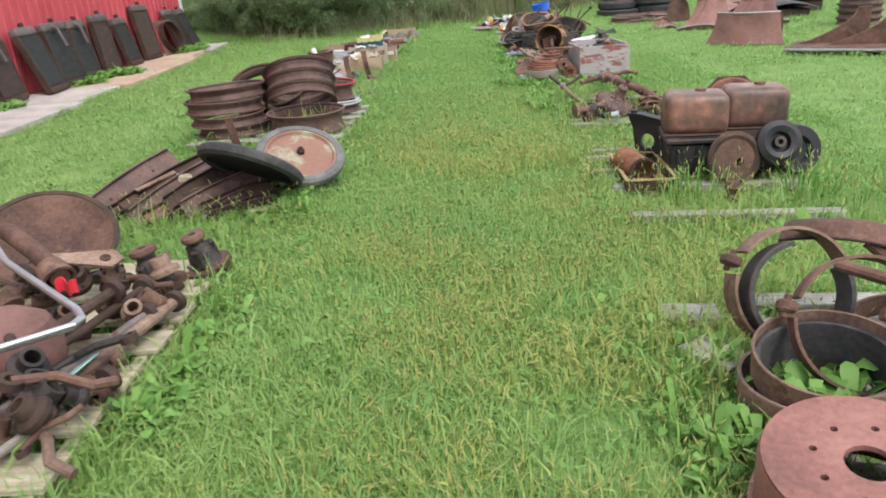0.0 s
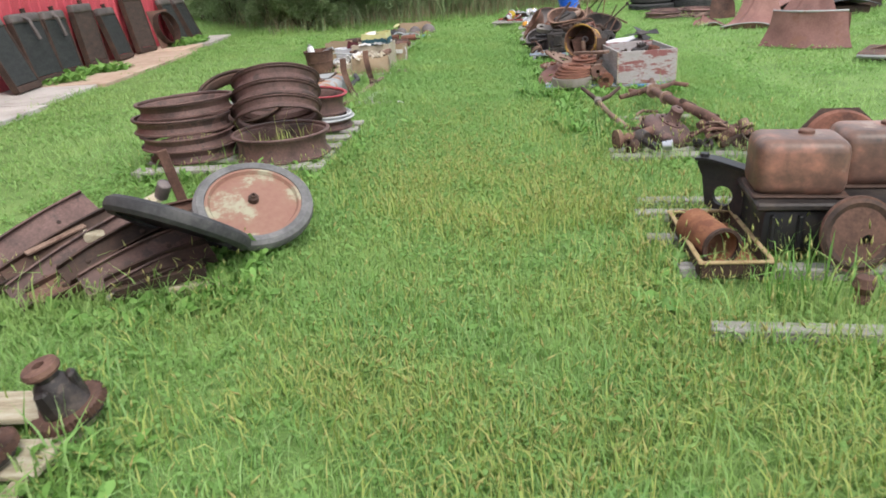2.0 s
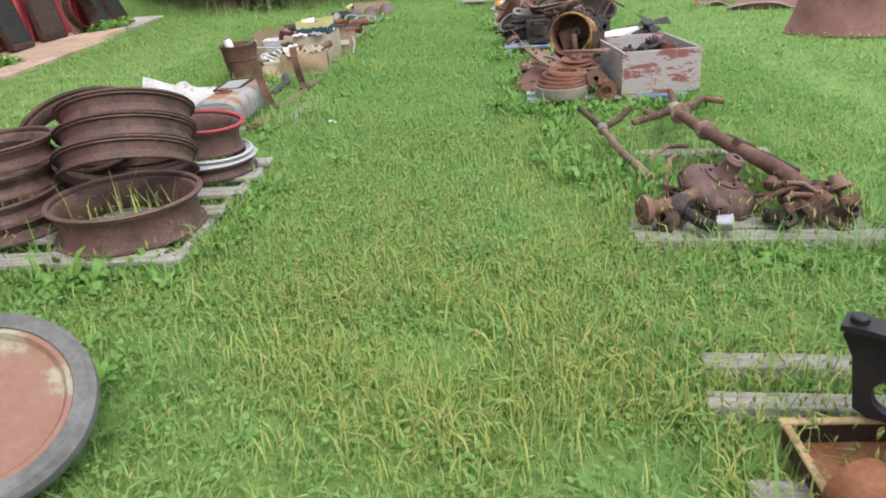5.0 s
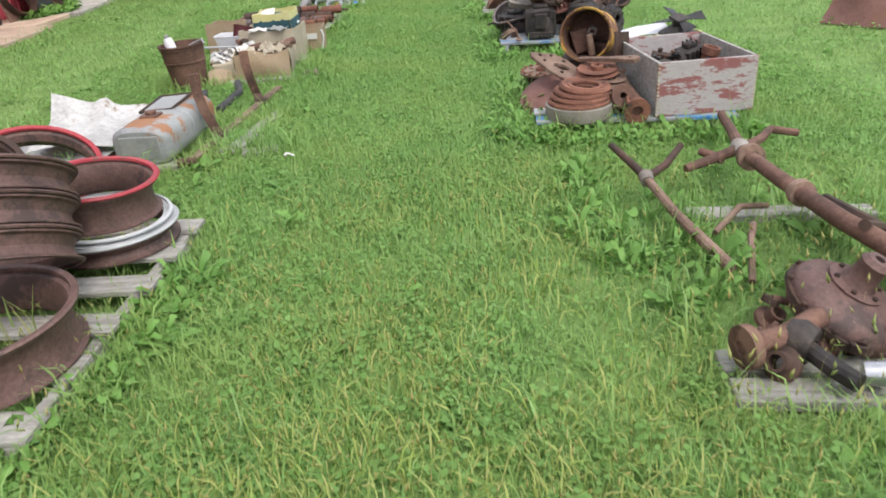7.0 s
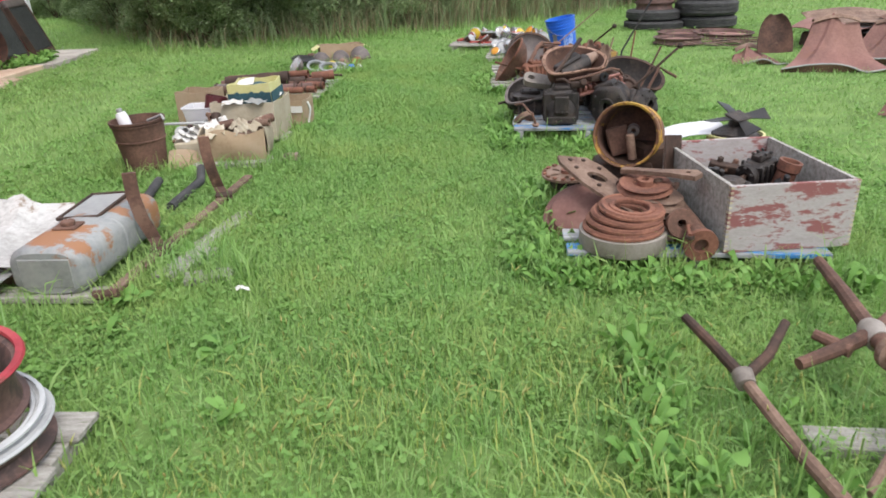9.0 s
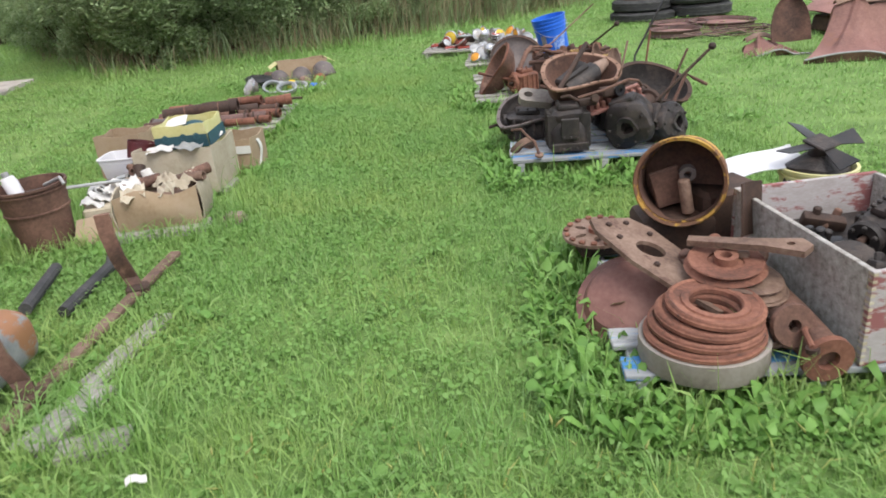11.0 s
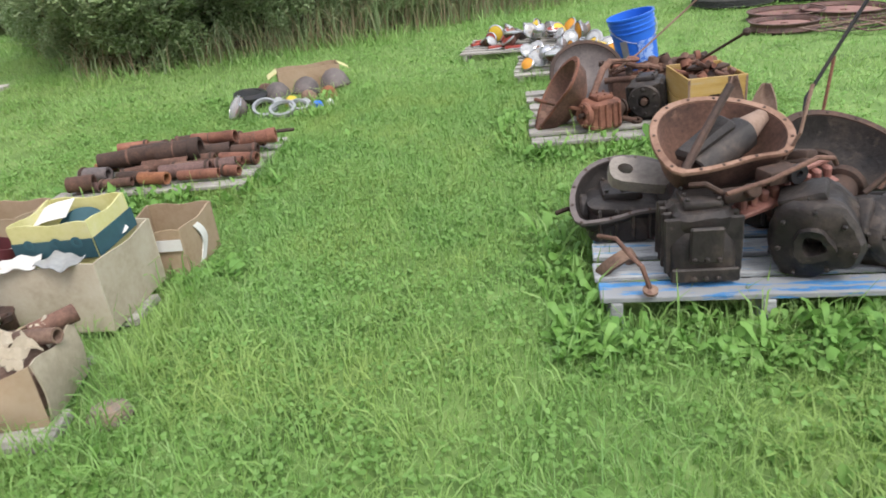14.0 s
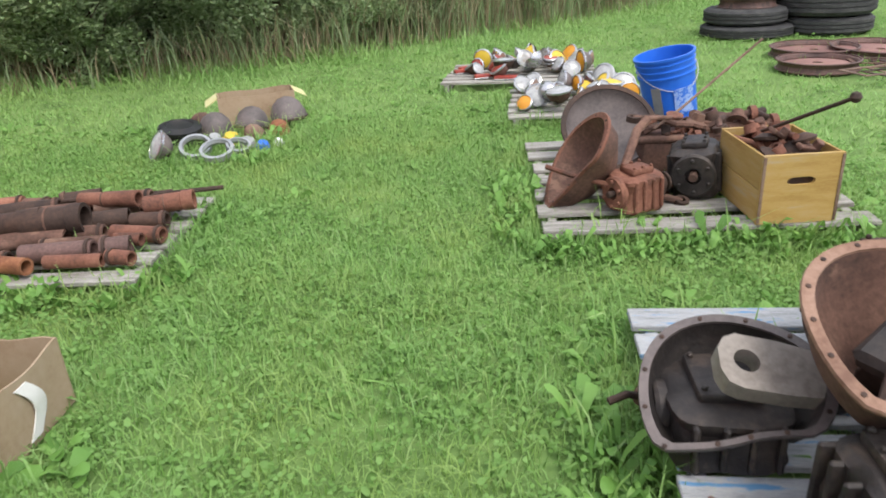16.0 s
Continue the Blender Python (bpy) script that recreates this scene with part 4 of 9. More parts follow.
def build_lamp_shell(m, r, shell, lens, label, group):
    """An old vehicle lamp: bowl-shaped shell, rim ring and a domed lens."""
    t = thing("vehicle_lamp", label, "lamp", m, group)
    bm = Bm()
    add_lathe(bm, [(0, -r * 0.95), (r * 0.35, -r * 0.9), (r * 0.72, -r * 0.62), (r * 0.95, -r * 0.2), (r, 0), (r * 0.94, 0), (r * 0.6, -r * 0.3), (0, -r * 0.4)], I4, 26)
    part("shell", bm, M[shell], t)
    bm = Bm()
    add_lathe(bm, [(r * 0.9, 0.001), (r * 1.03, -0.006), (r * 1.05, 0.006), (r * 0.93, 0.012)], I4, 26, True)
    rr = part("rim_ring", bm, M["chrome"], t)
    bm = Bm()
    add_lathe(bm, [(r * 0.92, 0.006), (r * 0.6, 0.006 + r * 0.14), (0, 0.006 + r * 0.2)], I4, 26)
    part("lens", bm, M[lens], rr)
    return t


def build_radiator(m, w, h, d, rust, label, tank=True, hose=False):
    t = thing("radiator", label, "radiator", m, "radiators along the barn")
    mat = M["core_rust" if rust else "core"]
    bm = Bm()
    add_box(bm, w - 0.05, d * 0.7, h - 0.2, at(0, 0, 0.09), 0.003)
    core = part("core", bm, mat, t)
    for i in range(14):
        bm = Bm()
        x = -w / 2 + 0.045 + (w - 0.09) * i / 13
        add_box(bm, 0.006, d * 0.72 + 0.006, h - 0.21, at(x, 0, 0.095), 0)
        part("tube", bm, mat, core)
    for x in (-w / 2 + 0.014, w / 2 - 0.014):
        bm = Bm()
        add_box(bm, 0.028, d, h - 0.12, at(x, 0, 0.02), 0.004)
        part("side_frame", bm, M["rust_dark"], t)
    bm = Bm()
    add_box(bm, w - 0.03, d, 0.085, at(0, 0, 0.0), 0.015, 2)
    part("bottom_tank", bm, M["rust_dark"], t)
    bm = Bm()
    add_box(bm, w - 0.03, d * 1.25, 0.12, at(0, 0, h - 0.12), 0.03, 3)
    top = part("top_tank", bm, M["dust_grey"], t)
    bm = Bm()
    add_pipe(bm, 0.032, 0.022, 0.05, at(w * 0.12, 0, h - 0.004), 16)
    add_cyl(bm, 0.036, 0.016, at(w * 0.12, 0, h + 0.042), 16)
    part("filler_cap", bm, M["rust_dark"], top)
    if hose:
        bm = Bm()
        add_rod(bm, [(-w * 0.1, -d * 0.6, h - 0.05), (-w * 0.08, -d * 1.2, h - 0.10), (0.0, -d * 1.3, h - 0.35)], 0.025, 10)
        part("hose", bm, M["dust_grey"], t)
    return t


def build_tyre(m, r, w, label):
    t = thing("tyre", label, "tyre", m, "stacked tyres")
    ri = r * 0.58
    bm = Bm()
    add_lathe(bm, [(ri, w * 0.16), (ri + 0.02, w * 0.06), (r * 0.8, 0), (r * 0.95, w * 0.06), (r, w * 0.2), (r, w * 0.8), (r * 0.95, w * 0.94), (r * 0.8, w), (ri + 0.02, w * 0.94), (ri, w * 0.84), (ri + 0.03, w * 0.7), (r * 0.9, w * 0.6), (r * 0.9, w * 0.4), (ri + 0.03, w * 0.3)], I4, 48, True)
    car = part("carcass", bm, M["rubber"], t)
    for zz in (0.28, 0.5, 0.72):
        bm = Bm()
        add_lathe(bm, [(r - 0.003, w * zz - w * 0.085), (r + 0.012, w * zz - w * 0.075), (r + 0.012, w * zz + w * 0.075), (r - 0.003, w * zz + w * 0.085)], I4, 48, True)
        part("tread_rib", bm, M["rubber"], car)
    return t


def build_fender(m, l, w, h, label, mat="rust_pink", seed=0.0):
    """A pressed sheet fender: a sloping face with a swage line that rolls over a crown and drops behind."""
    t = thing("fender", label, "fender", m, "rusty fenders")

    def face(u, v):
        s = min(1.0, v / 0.72)
        y = w * (0.75 * s ** 0.75 + (0.25 * (v - 0.72) / 0.28 if v > 0.72 else 0))
        z = h * (0.08 + 0.92 * s ** 2.1) if v <= 0.72 else h * (1 - 0.6 * ((v - 0.72) / 0.28) ** 2)
        z += 0.05 * math.exp(-((u - 0.25 - 0.3 * v * v) / 0.045) ** 2) * min(1, v * 4) - 0.035 * math.exp(-((u - 0.75 + 0.1 * v) / 0.1) ** 2)
        z += 0.09 * (0.5 - abs(u - 0.5)) + 0.02 * math.sin(u * 6 + seed) + 0.012 * math.sin(v * 9 + seed)
        return ((u - 0.5) * l * (1.12 - 0.66 * s ** 0.8) + 0.1 * l * s * math.sin(seed + 0.6), y - w * 0.5, z)
    bm = Bm()
    add_sheet(bm, face, 40, 26, 0.006)
    part("crown", bm, M[mat], t)
    bm = Bm()
    add_sheet(bm, lambda u, v: (face(0.04 + 0.92 * u, 0.70)[0] * 1.08, face(0, 0.66)[1] + 0.11 * v, h * 1.01 + 0.05 * math.sin(u * 3.14) + 0.035 * math.sin(v * 3.14)), 14, 6, 0.008)
    part("cap_ridge", bm, M["rust_tan"], t, "tan rolled ridge")
    bm = Bm()
    add_sheet(bm, lambda u, v: (face(u, 0)[0] * 0.995, -w * 0.5 - 0.003 + 0.03 * v, (face(u, 0)[2] - 0.004) * (1 - v) + 0.002), 20, 2, 0.006)
    part("apron", bm, M["rust"], t)
    for u0 in (0.0, 1.0):
        bm = Bm()
        add_sheet(bm, lambda u, v: (face(u0, u)[0] + (0.004 if u0 else -0.004), face(u0, u)[1], (face(u0, u)[2] - 0.003) * (1 - v)), 14, 3, 0.006)
        part("side_skirt", bm, M[mat], t)
    bm = Bm()
    add_rod(bm, [face(u, 0) for u in np.linspace(0, 1, 18)], 0.009, 8)
    part("bead", bm, M["galv"], t)
    return t


def build_clutter(n, cx, cy, hw, hd, turn, z, mats, label, seed, rise=0.05):
    """Loose small machine parts strewn over a heap: a block with a boss, a bent arm or a short tube each."""
    rr = random.Random(seed)
    a = radians(turn)
    for i in range(n):
        u, v = rr.uniform(-hw, hw), rr.uniform(-hd, hd)
        x, y = cx + u * math.cos(a) - v * math.sin(a), cy + u * math.sin(a) + v * math.cos(a)
        mt = rr.choice(mats)
        t = thing("machine_part", label, "machine part", pose(x, y, z + rise * rr.random(), rr.uniform(-25, 25), rr.uniform(-25, 25), rr.uniform(0, 360)), "loose machine parts")
        k = i % 3
        l = rr.uniform(0.07, 0.14)
        bm = Bm()
        if k == 0:
            add_box(bm, l, l * 0.4, l * 0.3, I4, 0.012, 2)
            roughen(bm, 0.006, 14, i)
            part("block", bm, M[mt], t)
            bm = Bm()
            add_pipe(bm, l * 0.25, l * 0.13, l * 0.5, pose(l * 0.3, 0, l * 0.1, 60), 14)
            part("boss", bm, M[mt], t)
        elif k == 1:
            add_rod(bm, [(-l, 0, 0.015), (-l * 0.2, l * 0.15, 0.03), (l * 0.5, 0, 0.02), (l, l * 0.3, 0.015)], l * 0.12, 8)
            part("bent_arm", bm, M[mt], t)
            bm = Bm()
            add_pipe(bm, l * 0.25, l * 0.13, l * 0.2, at(-l, 0, 0), 14)
            part("eye", bm, M["rust_dark"], t)
        else:
            add_lathe(bm, [(l * 0.2, 0), (l * 0.5, 0), (l * 0.5, l * 0.15), (l * 0.32, l * 0.25), (l * 0.3, l * 0.6), (l * 0.2, l * 0.6)], pose(0, 0, 0, 30, 20), 18, True)
            part("flanged_hub", bm, M[mt], t)


# ---- barn side: radiators ----
def build_radiators():
    rr = random.Random(3)
    row = ((7.55, 0.9, -5.12, 0), (8.3, 0.74, -5.08, 0), (9.05, 0.84, -5.16, 1), (9.9, 0.9, -5.02, 0), (10.65, 0.88, -5.14, 0), (11.35, 0.86, -5.2, 0), (12.2, 0.9, -5.22, 1),
           (12.95, 0.82, -5.12, 0), (13.95, 0.98, -5.16, 1), (15.45, 0.86, -5.04, 0), (16.2, 0.84, -5.02, 0))
    for i, (y, h, foot, rust) in enumerate(row):
        w = rr.uniform(0.6, 0.7)
        tilt = math.degrees(math.asin(min(0.9, (foot - WALL_X - 0.1) / h)))
        m = Matrix.Translation((foot, y, 0.045)) @ pose(0, 0, 0, 0, 0, 90 + rr.uniform(-5, 5)) @ pose(0, 0, 0, -tilt, rr.uniform(-1.5, 1.5))
        build_radiator(m, w, h, 0.085, rust, "rust-brown radiator core leaning on the red barn wall" if rust else "dark grey radiator leaning on the red barn wall", hose=i in (2, 4, 5))
    t = thing("radiator_shroud", "rusty round fan shroud leaning among the radiators", "fan shroud", facing((-5.10, 14.75, 0.36), (1, -0.25, 0.28)))
    bm = Bm()
    add_pipe(bm, 0.29, 0.28, 0.12, I4, 32)
    part("shroud_ring", bm, M["rust_dark"], t)
    bm = Bm()
    add_slab(bm, [(-0.3, -0.34), (0.3, -0.34), (0.3, 0.34), (-0.3, 0.34)], 0.006, at(0, 0, -0.007), [ring_pts(0.285, 28)])
    part("shroud_plate", bm, M["rust"], t)


# ---- near left pallet of axle parts ----
def build_carrier(m, s=1.0, label="greasy rusty differential carrier with a toothed ring gear"):
    t = thing("differential_carrier", label, "gear", m, "differential carriers")
    bm = Bm()
    n = 40
    pts = []
    for i in range(n * 2):
        r = 0.125 if i % 2 else 0.112
        pts.append((r * math.cos(math.pi * i / n), r * math.sin(math.pi * i / n)))
    add_slab(bm, pts, 0.028, at(0, 0, 0.02), [ring_pts(0.06, 20)])
    part("ring_gear", bm, M["rust"], t)
    bm = Bm()
    add_lathe(bm, [(0, 0), (0.10, 0), (0.10, 0.018), (0.075, 0.05), (0.07, 0.10), (0.055, 0.15), (0.04, 0.17), (0.04, 0.20), (0, 0.20)], I4, 26, wobble=0.05)
    for a in (0.3, 2.4, 4.5):
        add_box(bm, 0.03, 0.05, 0.11, pose(0.065 * math.cos(a), 0.065 * math.sin(a), 0.05, 0, 0, math.degrees(a)), 0.01)
    part("carrier_body", bm, M["grease"], t)
    bm = Bm()
    add_lathe(bm, [(0.02, 0.19), (0.058, 0.195), (0.062, 0.205), (0.058, 0.222), (0.02, 0.225)], I4, 24, True)
    part("flange", bm, M["rust"], t)
    t.scale = (s, s, s)
    return t


def near_left():
    build_pallet(at(-1.62, 2.28, 0, -3), 1.22, 1.55, 7, M["wood_y"], "old pallet of pale split boards under axle parts", top=0.06, board=0.15)
    build_carrier(pose(-1.16, 2.68, 0.058, 0, -12, 0), 0.9)
    build_carrier(pose(-1.03, 2.92, 0.04, 6, -14, 10), 0.86)
    t = thing("headlamp_bowl", "large rusty steel bowl with a rolled rim", "bowl", facing((-1.74, 3.0, 0.22), (0.25, -0.45, 0.8)))
    bm = Bm()
    add_lathe(bm, [(0, -0.10), (0.13, -0.085), (0.22, -0.045), (0.27, 0), (0.262, 0.004), (0.215, -0.03), (0.13, -0.07), (0, -0.085)], I4, 44)
    part("bowl", bm, M["rust"], t)
    bm = Bm()
    add_lathe(bm, [(0.262, -0.005), (0.285, -0.008), (0.29, 0.004), (0.28, 0.012), (0.264, 0.008)], I4, 44, True)
    part("rolled_rim", bm, M["rust_dark"], t)
    t = thing("axle_tube", "rusty steering tube with a flared socket", "pipe", None)
    bm = Bm()
    add_rod(bm, [(-1.72, 2.70, 0.36), (-1.5, 2.49, 0.33), (-1.38, 2.38, 0.27)], 0.036, 14)
    part("tube", bm, M["rust"], t)
    bm = Bm()
    add_lathe(bm, [(0.03, 0), (0.05, 0.01), (0.062, 0.09), (0.05, 0.09), (0.03, 0.02)], facing((-1.44, 2.43, 0.30), (0.65, -0.6, -0.4)), 20, True)
    part("socket", bm, M["rust"], t)
    t = thing("tank_dome", "rust-brown domed steel tank on the parts pile", "tank", at(-1.40, 2.02, 0.10))
    bm = Bm()
    add_lathe(bm, [(0, 0), (0.14, 0), (0.165, 0.03), (0.165, 0.09), (0.14, 0.16), (0.08, 0.20), (0, 0.212)], I4, 36)
    part("shell", bm, M["rust_pink"], t)
    bm = Bm()
    add_cyl(bm, 0.016, 0.02, facing((0.085, -0.10, 0.165), (0.5, -0.6, 0.6)), 10)
    part("plug", bm, M["rust_dark"], t)
    t = thing("window_channel", "dull silver window channel frame lying on scrap", "metal frame")
    pts = [(-1.72, 2.60, 0.35), (-1.55, 2.38, 0.345), (-1.13, 1.99, 0.315), (-1.085, 1.93, 0.31), (-1.09, 1.885, 0.31), (-1.25, 1.77, 0.31), (-1.5, 1.62, 0.31)]
    for off in (0.0, 0.016):
        bm = Bm()
        add_rod(bm, [(x - off * 0.7, y + (off if y > 1.9 else -off) * 0.2, z + 0.004) for x, y, z in pts], 0.0085, 8)
        part("channel_lip", bm, M["alu"], t)
    bm = Bm()
    add_rod(bm, [(x - 0.006, y, z - 0.008) for x, y, z in pts], 0.007, 6)
    part("channel_web", bm, M["dust_grey"], t)
    rods = [[(-1.36, 1.60, 0.12), (-1.20, 1.90, 0.13), (-1.08, 2.30, 0.13)], [(-1.28, 1.62, 0.11), (-1.12, 2.02, 0.12), (-1.02, 2.42, 0.12)],
            [(-1.42, 1.72, 0.14), (-1.24, 2.12, 0.16), (-1.16, 2.5, 0.15)], [(-1.22, 1.55, 0.10), (-1.06, 1.9, 0.11)], [(-1.5, 1.5, 0.13), (-1.33, 1.95, 0.2), (-1.2, 2.35, 0.21)]]
    for i, p in enumerate(rods):
        t = thing("drive_shaft", ("dark steel shaft lying on a pallet", "rusty brown shaft lying on a pallet")[i % 2], "shaft", None, "loose shafts")
        bm = Bm()
        add_rod(bm, p, (0.018, 0.022, 0.016, 0.014, 0.02)[i], 10)
        part("bar", bm, M[("dust_grey", "rust_tan", "rust_dark", "cast_grey", "rust_dark")[i]], t)
        bm = Bm()
        d = Vector(p[-1]) - Vector(p[-2])
        add_lathe(bm, [(0.012, 0), (0.04, 0.004), (0.042, 0.03), (0.02, 0.04)], facing(p[-1], d), 16, True)
        part("end_flange", bm, M["rust_dark"], t)
    for i, (x, y, z, r, n) in enumerate(((-1.33, 2.28, 0.16, 0.05, (0.3, -0.5, 0.8)), (-1.24, 2.42, 0.14, 0.055, (0.6, -0.2, 0.7)), (-1.12, 2.33, 0.14, 0.05, (0.2, -0.6, 0.6)), (-1.38, 1.75, 0.2, 0.10, (0.5, -0.7, 0.4)), (-1.47, 2.62, 0.17, 0.07, (0.3, -0.4, 0.8)), (-1.36, 2.72, 0.15, 0.05, (0, 0, 1)), (-1.55, 1.95, 0.2, 0.07, (0.2, -0.3, 0.9)))):
        t = thing("wheel_hub", "small rusty wheel hub among loose axle parts", "hub", facing((x, y, z), n), "loose hubs")
        bm = Bm()
        add_lathe(bm, [(r * 0.4, -0.03), (r, -0.03), (r, 0.0), (r * 0.7, 0.012), (r * 0.62, 0.05), (r * 0.4, 0.05)], I4, 24, True)
        part("hub_body", bm, M[("rust", "rust_dark", "rust_tan")[i % 3]], t)
        for k in range(5):
            bm = Bm()
            a = k * 1.2566
            add_cyl(bm, 0.006, 0.024, at(r * 0.84 * math.cos(a), r * 0.84 * math.sin(a), -0.004), 8)
            part("stud", bm, M["rust_dark"], t)
    t = thing("spring_bracket", "rusty bent spring bracket with a round hole", "bracket", pose(-1.42, 2.66, 0.23, 25, 10, 15))
    bm = Bm()
    add_slab(bm, [(-0.2, -0.02), (0.0, -0.035), (0.1, -0.05), (0.14, 0.0), (0.1, 0.05), (-0.05, 0.03), (-0.2, 0.02)], 0.012, I4, [ring_pts(0.022, 14, 0.07, 0.0)])
    part("plate", bm, M["rust_tan"], t)
    build_clutter(52, -1.40, 2.2, 0.34, 0.66, 0, 0.06, ["rust", "rust_dark", "rust_tan", "grease", "rust"], "small rusty axle part lying in a heap", 4, 0.12)
    bm = Bm()
    add_sheet(bm, lambda u, v: (-1.36 + 0.08 * u, 2.30 + 0.02 * math.sin(u * 6), 0.24 + 0.05 * v + 0.01 * math.sin(u * 9)), 8, 4, 0.003)
    single("tail_lamp_lens", bm, M["red_cloth"], "small red plastic lens on the parts pile", "lens")
    bm = Bm()
    add_sheet(bm, lambda u, v: (-1.20 + 0.06 * v + 0.03 * u, 1.84 + 0.16 * u, 0.125 + 0.03 * v), 4, 3, 0.005)
    single("glass_shard", bm, M["teal"], "pale teal glass shard between rusty shafts", "glass")


# ---- iron channels and two disc wheels ----
def left_wheels():
    heap = ((-1.80, 4.16, 0.10, 58, 0.66, 15, 0.14, 48), (-1.72, 4.04, 0.03, 54, 0.62, 7, 0.10, 20), (-1.60, 4.12, 0.10, 50, 0.6, 14, 0.10, 35), (-1.49, 4.02, 0.08, 54, 0.68, 14, 0.12, 50),
            (-1.40, 3.96, 0.03, 50, 0.6, 6, 0.12, 25), (-1.35, 4.04, 0.10, 49, 0.52, 12, 0.09, 42), (-1.22, 3.96, 0.06, 42, 0.52, 10, 0.11, 46), (-1.13, 3.90, 0.03, 33, 0.44, 8, 0.11, 30),
            (-1.11, 3.82, 0.015, 22, 0.36, 4, 0.08, 15), (-1.36, 4.40, 0.06, 34, 0.62, 5, 0.11, 40), (-1.24, 4.30, 0.12, 28, 0.5, 4, 0.09, 55), (-1.58, 4.02, 0.015, 60, 0.5, 3, 0.10, 60))
    for i, (x, y, z, turn, l, tip, wd, roll) in enumerate(heap):
        m = pose(x, y, z + 0.03, roll, -tip, turn)
        t = thing("iron_channel", ("rusty iron channel lying in a slanting heap", "dark brown iron channel lying in a heap")[i % 2], "iron channel", m, "iron channels")
        mt = M[("rust_rim", "rust_dark", "rust_dark", "rust_rim", "rust", "rust_dark")[i % 6]]
        bow = lambda u: 0.03 * math.cos((u - 0.5) * 2.2)
        bm = Bm()
        add_sheet(bm, lambda u, v: ((u - 0.5) * l, bow(u) + (v - 0.5) * wd, 0.004 * math.sin(u * 11 + i)), 14, 3, 0.008)
        part("web", bm, mt, t)
        for s in (-0.5, 0.5):
            bm = Bm()
            add_sheet(bm, lambda u, v: ((u - 0.5) * l * (1 - 0.03 * v), bow(u) + s * wd, -0.006 + (0.05 if s < 0 else 0.035) * v), 14, 1, 0.008)
            part("flange", bm, mt, t)
        for k in range(2):
            bm = Bm()
            add_cyl(bm, 0.011, 0.012, at(l * (0.22 - 0.5 * k), 0.02, 0.0), 8)
            part("rivet", bm, M["rust_dark"], t)
    build_board(pose(-1.56, 4.52, 0.10, 10, -3, 72), 0.6, 0.07, 0.03, M["wood_y"], "pale split plank on iron channels")
    for i, (x, y, z, tn, l) in enumerate(((-1.44, 3.92, 0.05, 48, 0.4), (-1.2, 3.84, 0.04, 38, 0.36), (-1.66, 4.1, 0.16, 52, 0.34))):
        bm = Bm()
        add_box(bm, l * 0.8, 0.03, 0.014, I4, 0.003)
        roughen(bm, 0.004, 9, i)
        single("wood_strip", bm, M["rust_tan" if i == 2 else "wood"], "split wooden strip between iron channels", "wood strip", pose(x, y, z, 10, -9, tn), "wood strips")
    bed(-1.45, 4.05, 0.55, 0.3, 10)
    build_board(at(-0.98, 3.86, 0.0, 12), 0.22, 0.10, 0.03, M["wood_y"], "pale split wood block in the grass")
    build_disc_wheel(facing((-0.845, 4.35, 0.172), (0.22, -0.43, 0.87)), 0.27, "disc wheel with faded red and cream paint")
    build_disc_wheel(facing((-1.07, 3.98, 0.215), (0.30, 0.50, 0.81)), 0.30, "dark disc wheel with a ribbed rubber tyre lying on iron channels", "black", "rubber")
    t = thing("spade_blade", "rusty flat iron bar standing in the heap", "iron bar", pose(-1.27, 4.62, 0.10, 8, -10, 20))
    bm = Bm()
    add_box(bm, 0.05, 0.014, 0.34, I4, 0.004)
    part("bar", bm, M["rust"], t)
    bm = Bm()
    add_cyl(bm, 0.034, 0.09, pose(-0.09, 0.03, 0.1, 20, 30), 16)
    part("knob", bm, M["dust_grey"], t)
    bm = Bm()
    add_box(bm, 0.09, 0.07, 0.07, pose(-1.50, 4.1, 0.13, 10, 12, 30), 0.015, 2)
    roughen(bm, 0.008, 10, 4)
    single("wood_block", bm, M["wood_y"], "small worn wooden block on iron channels", "wood block")


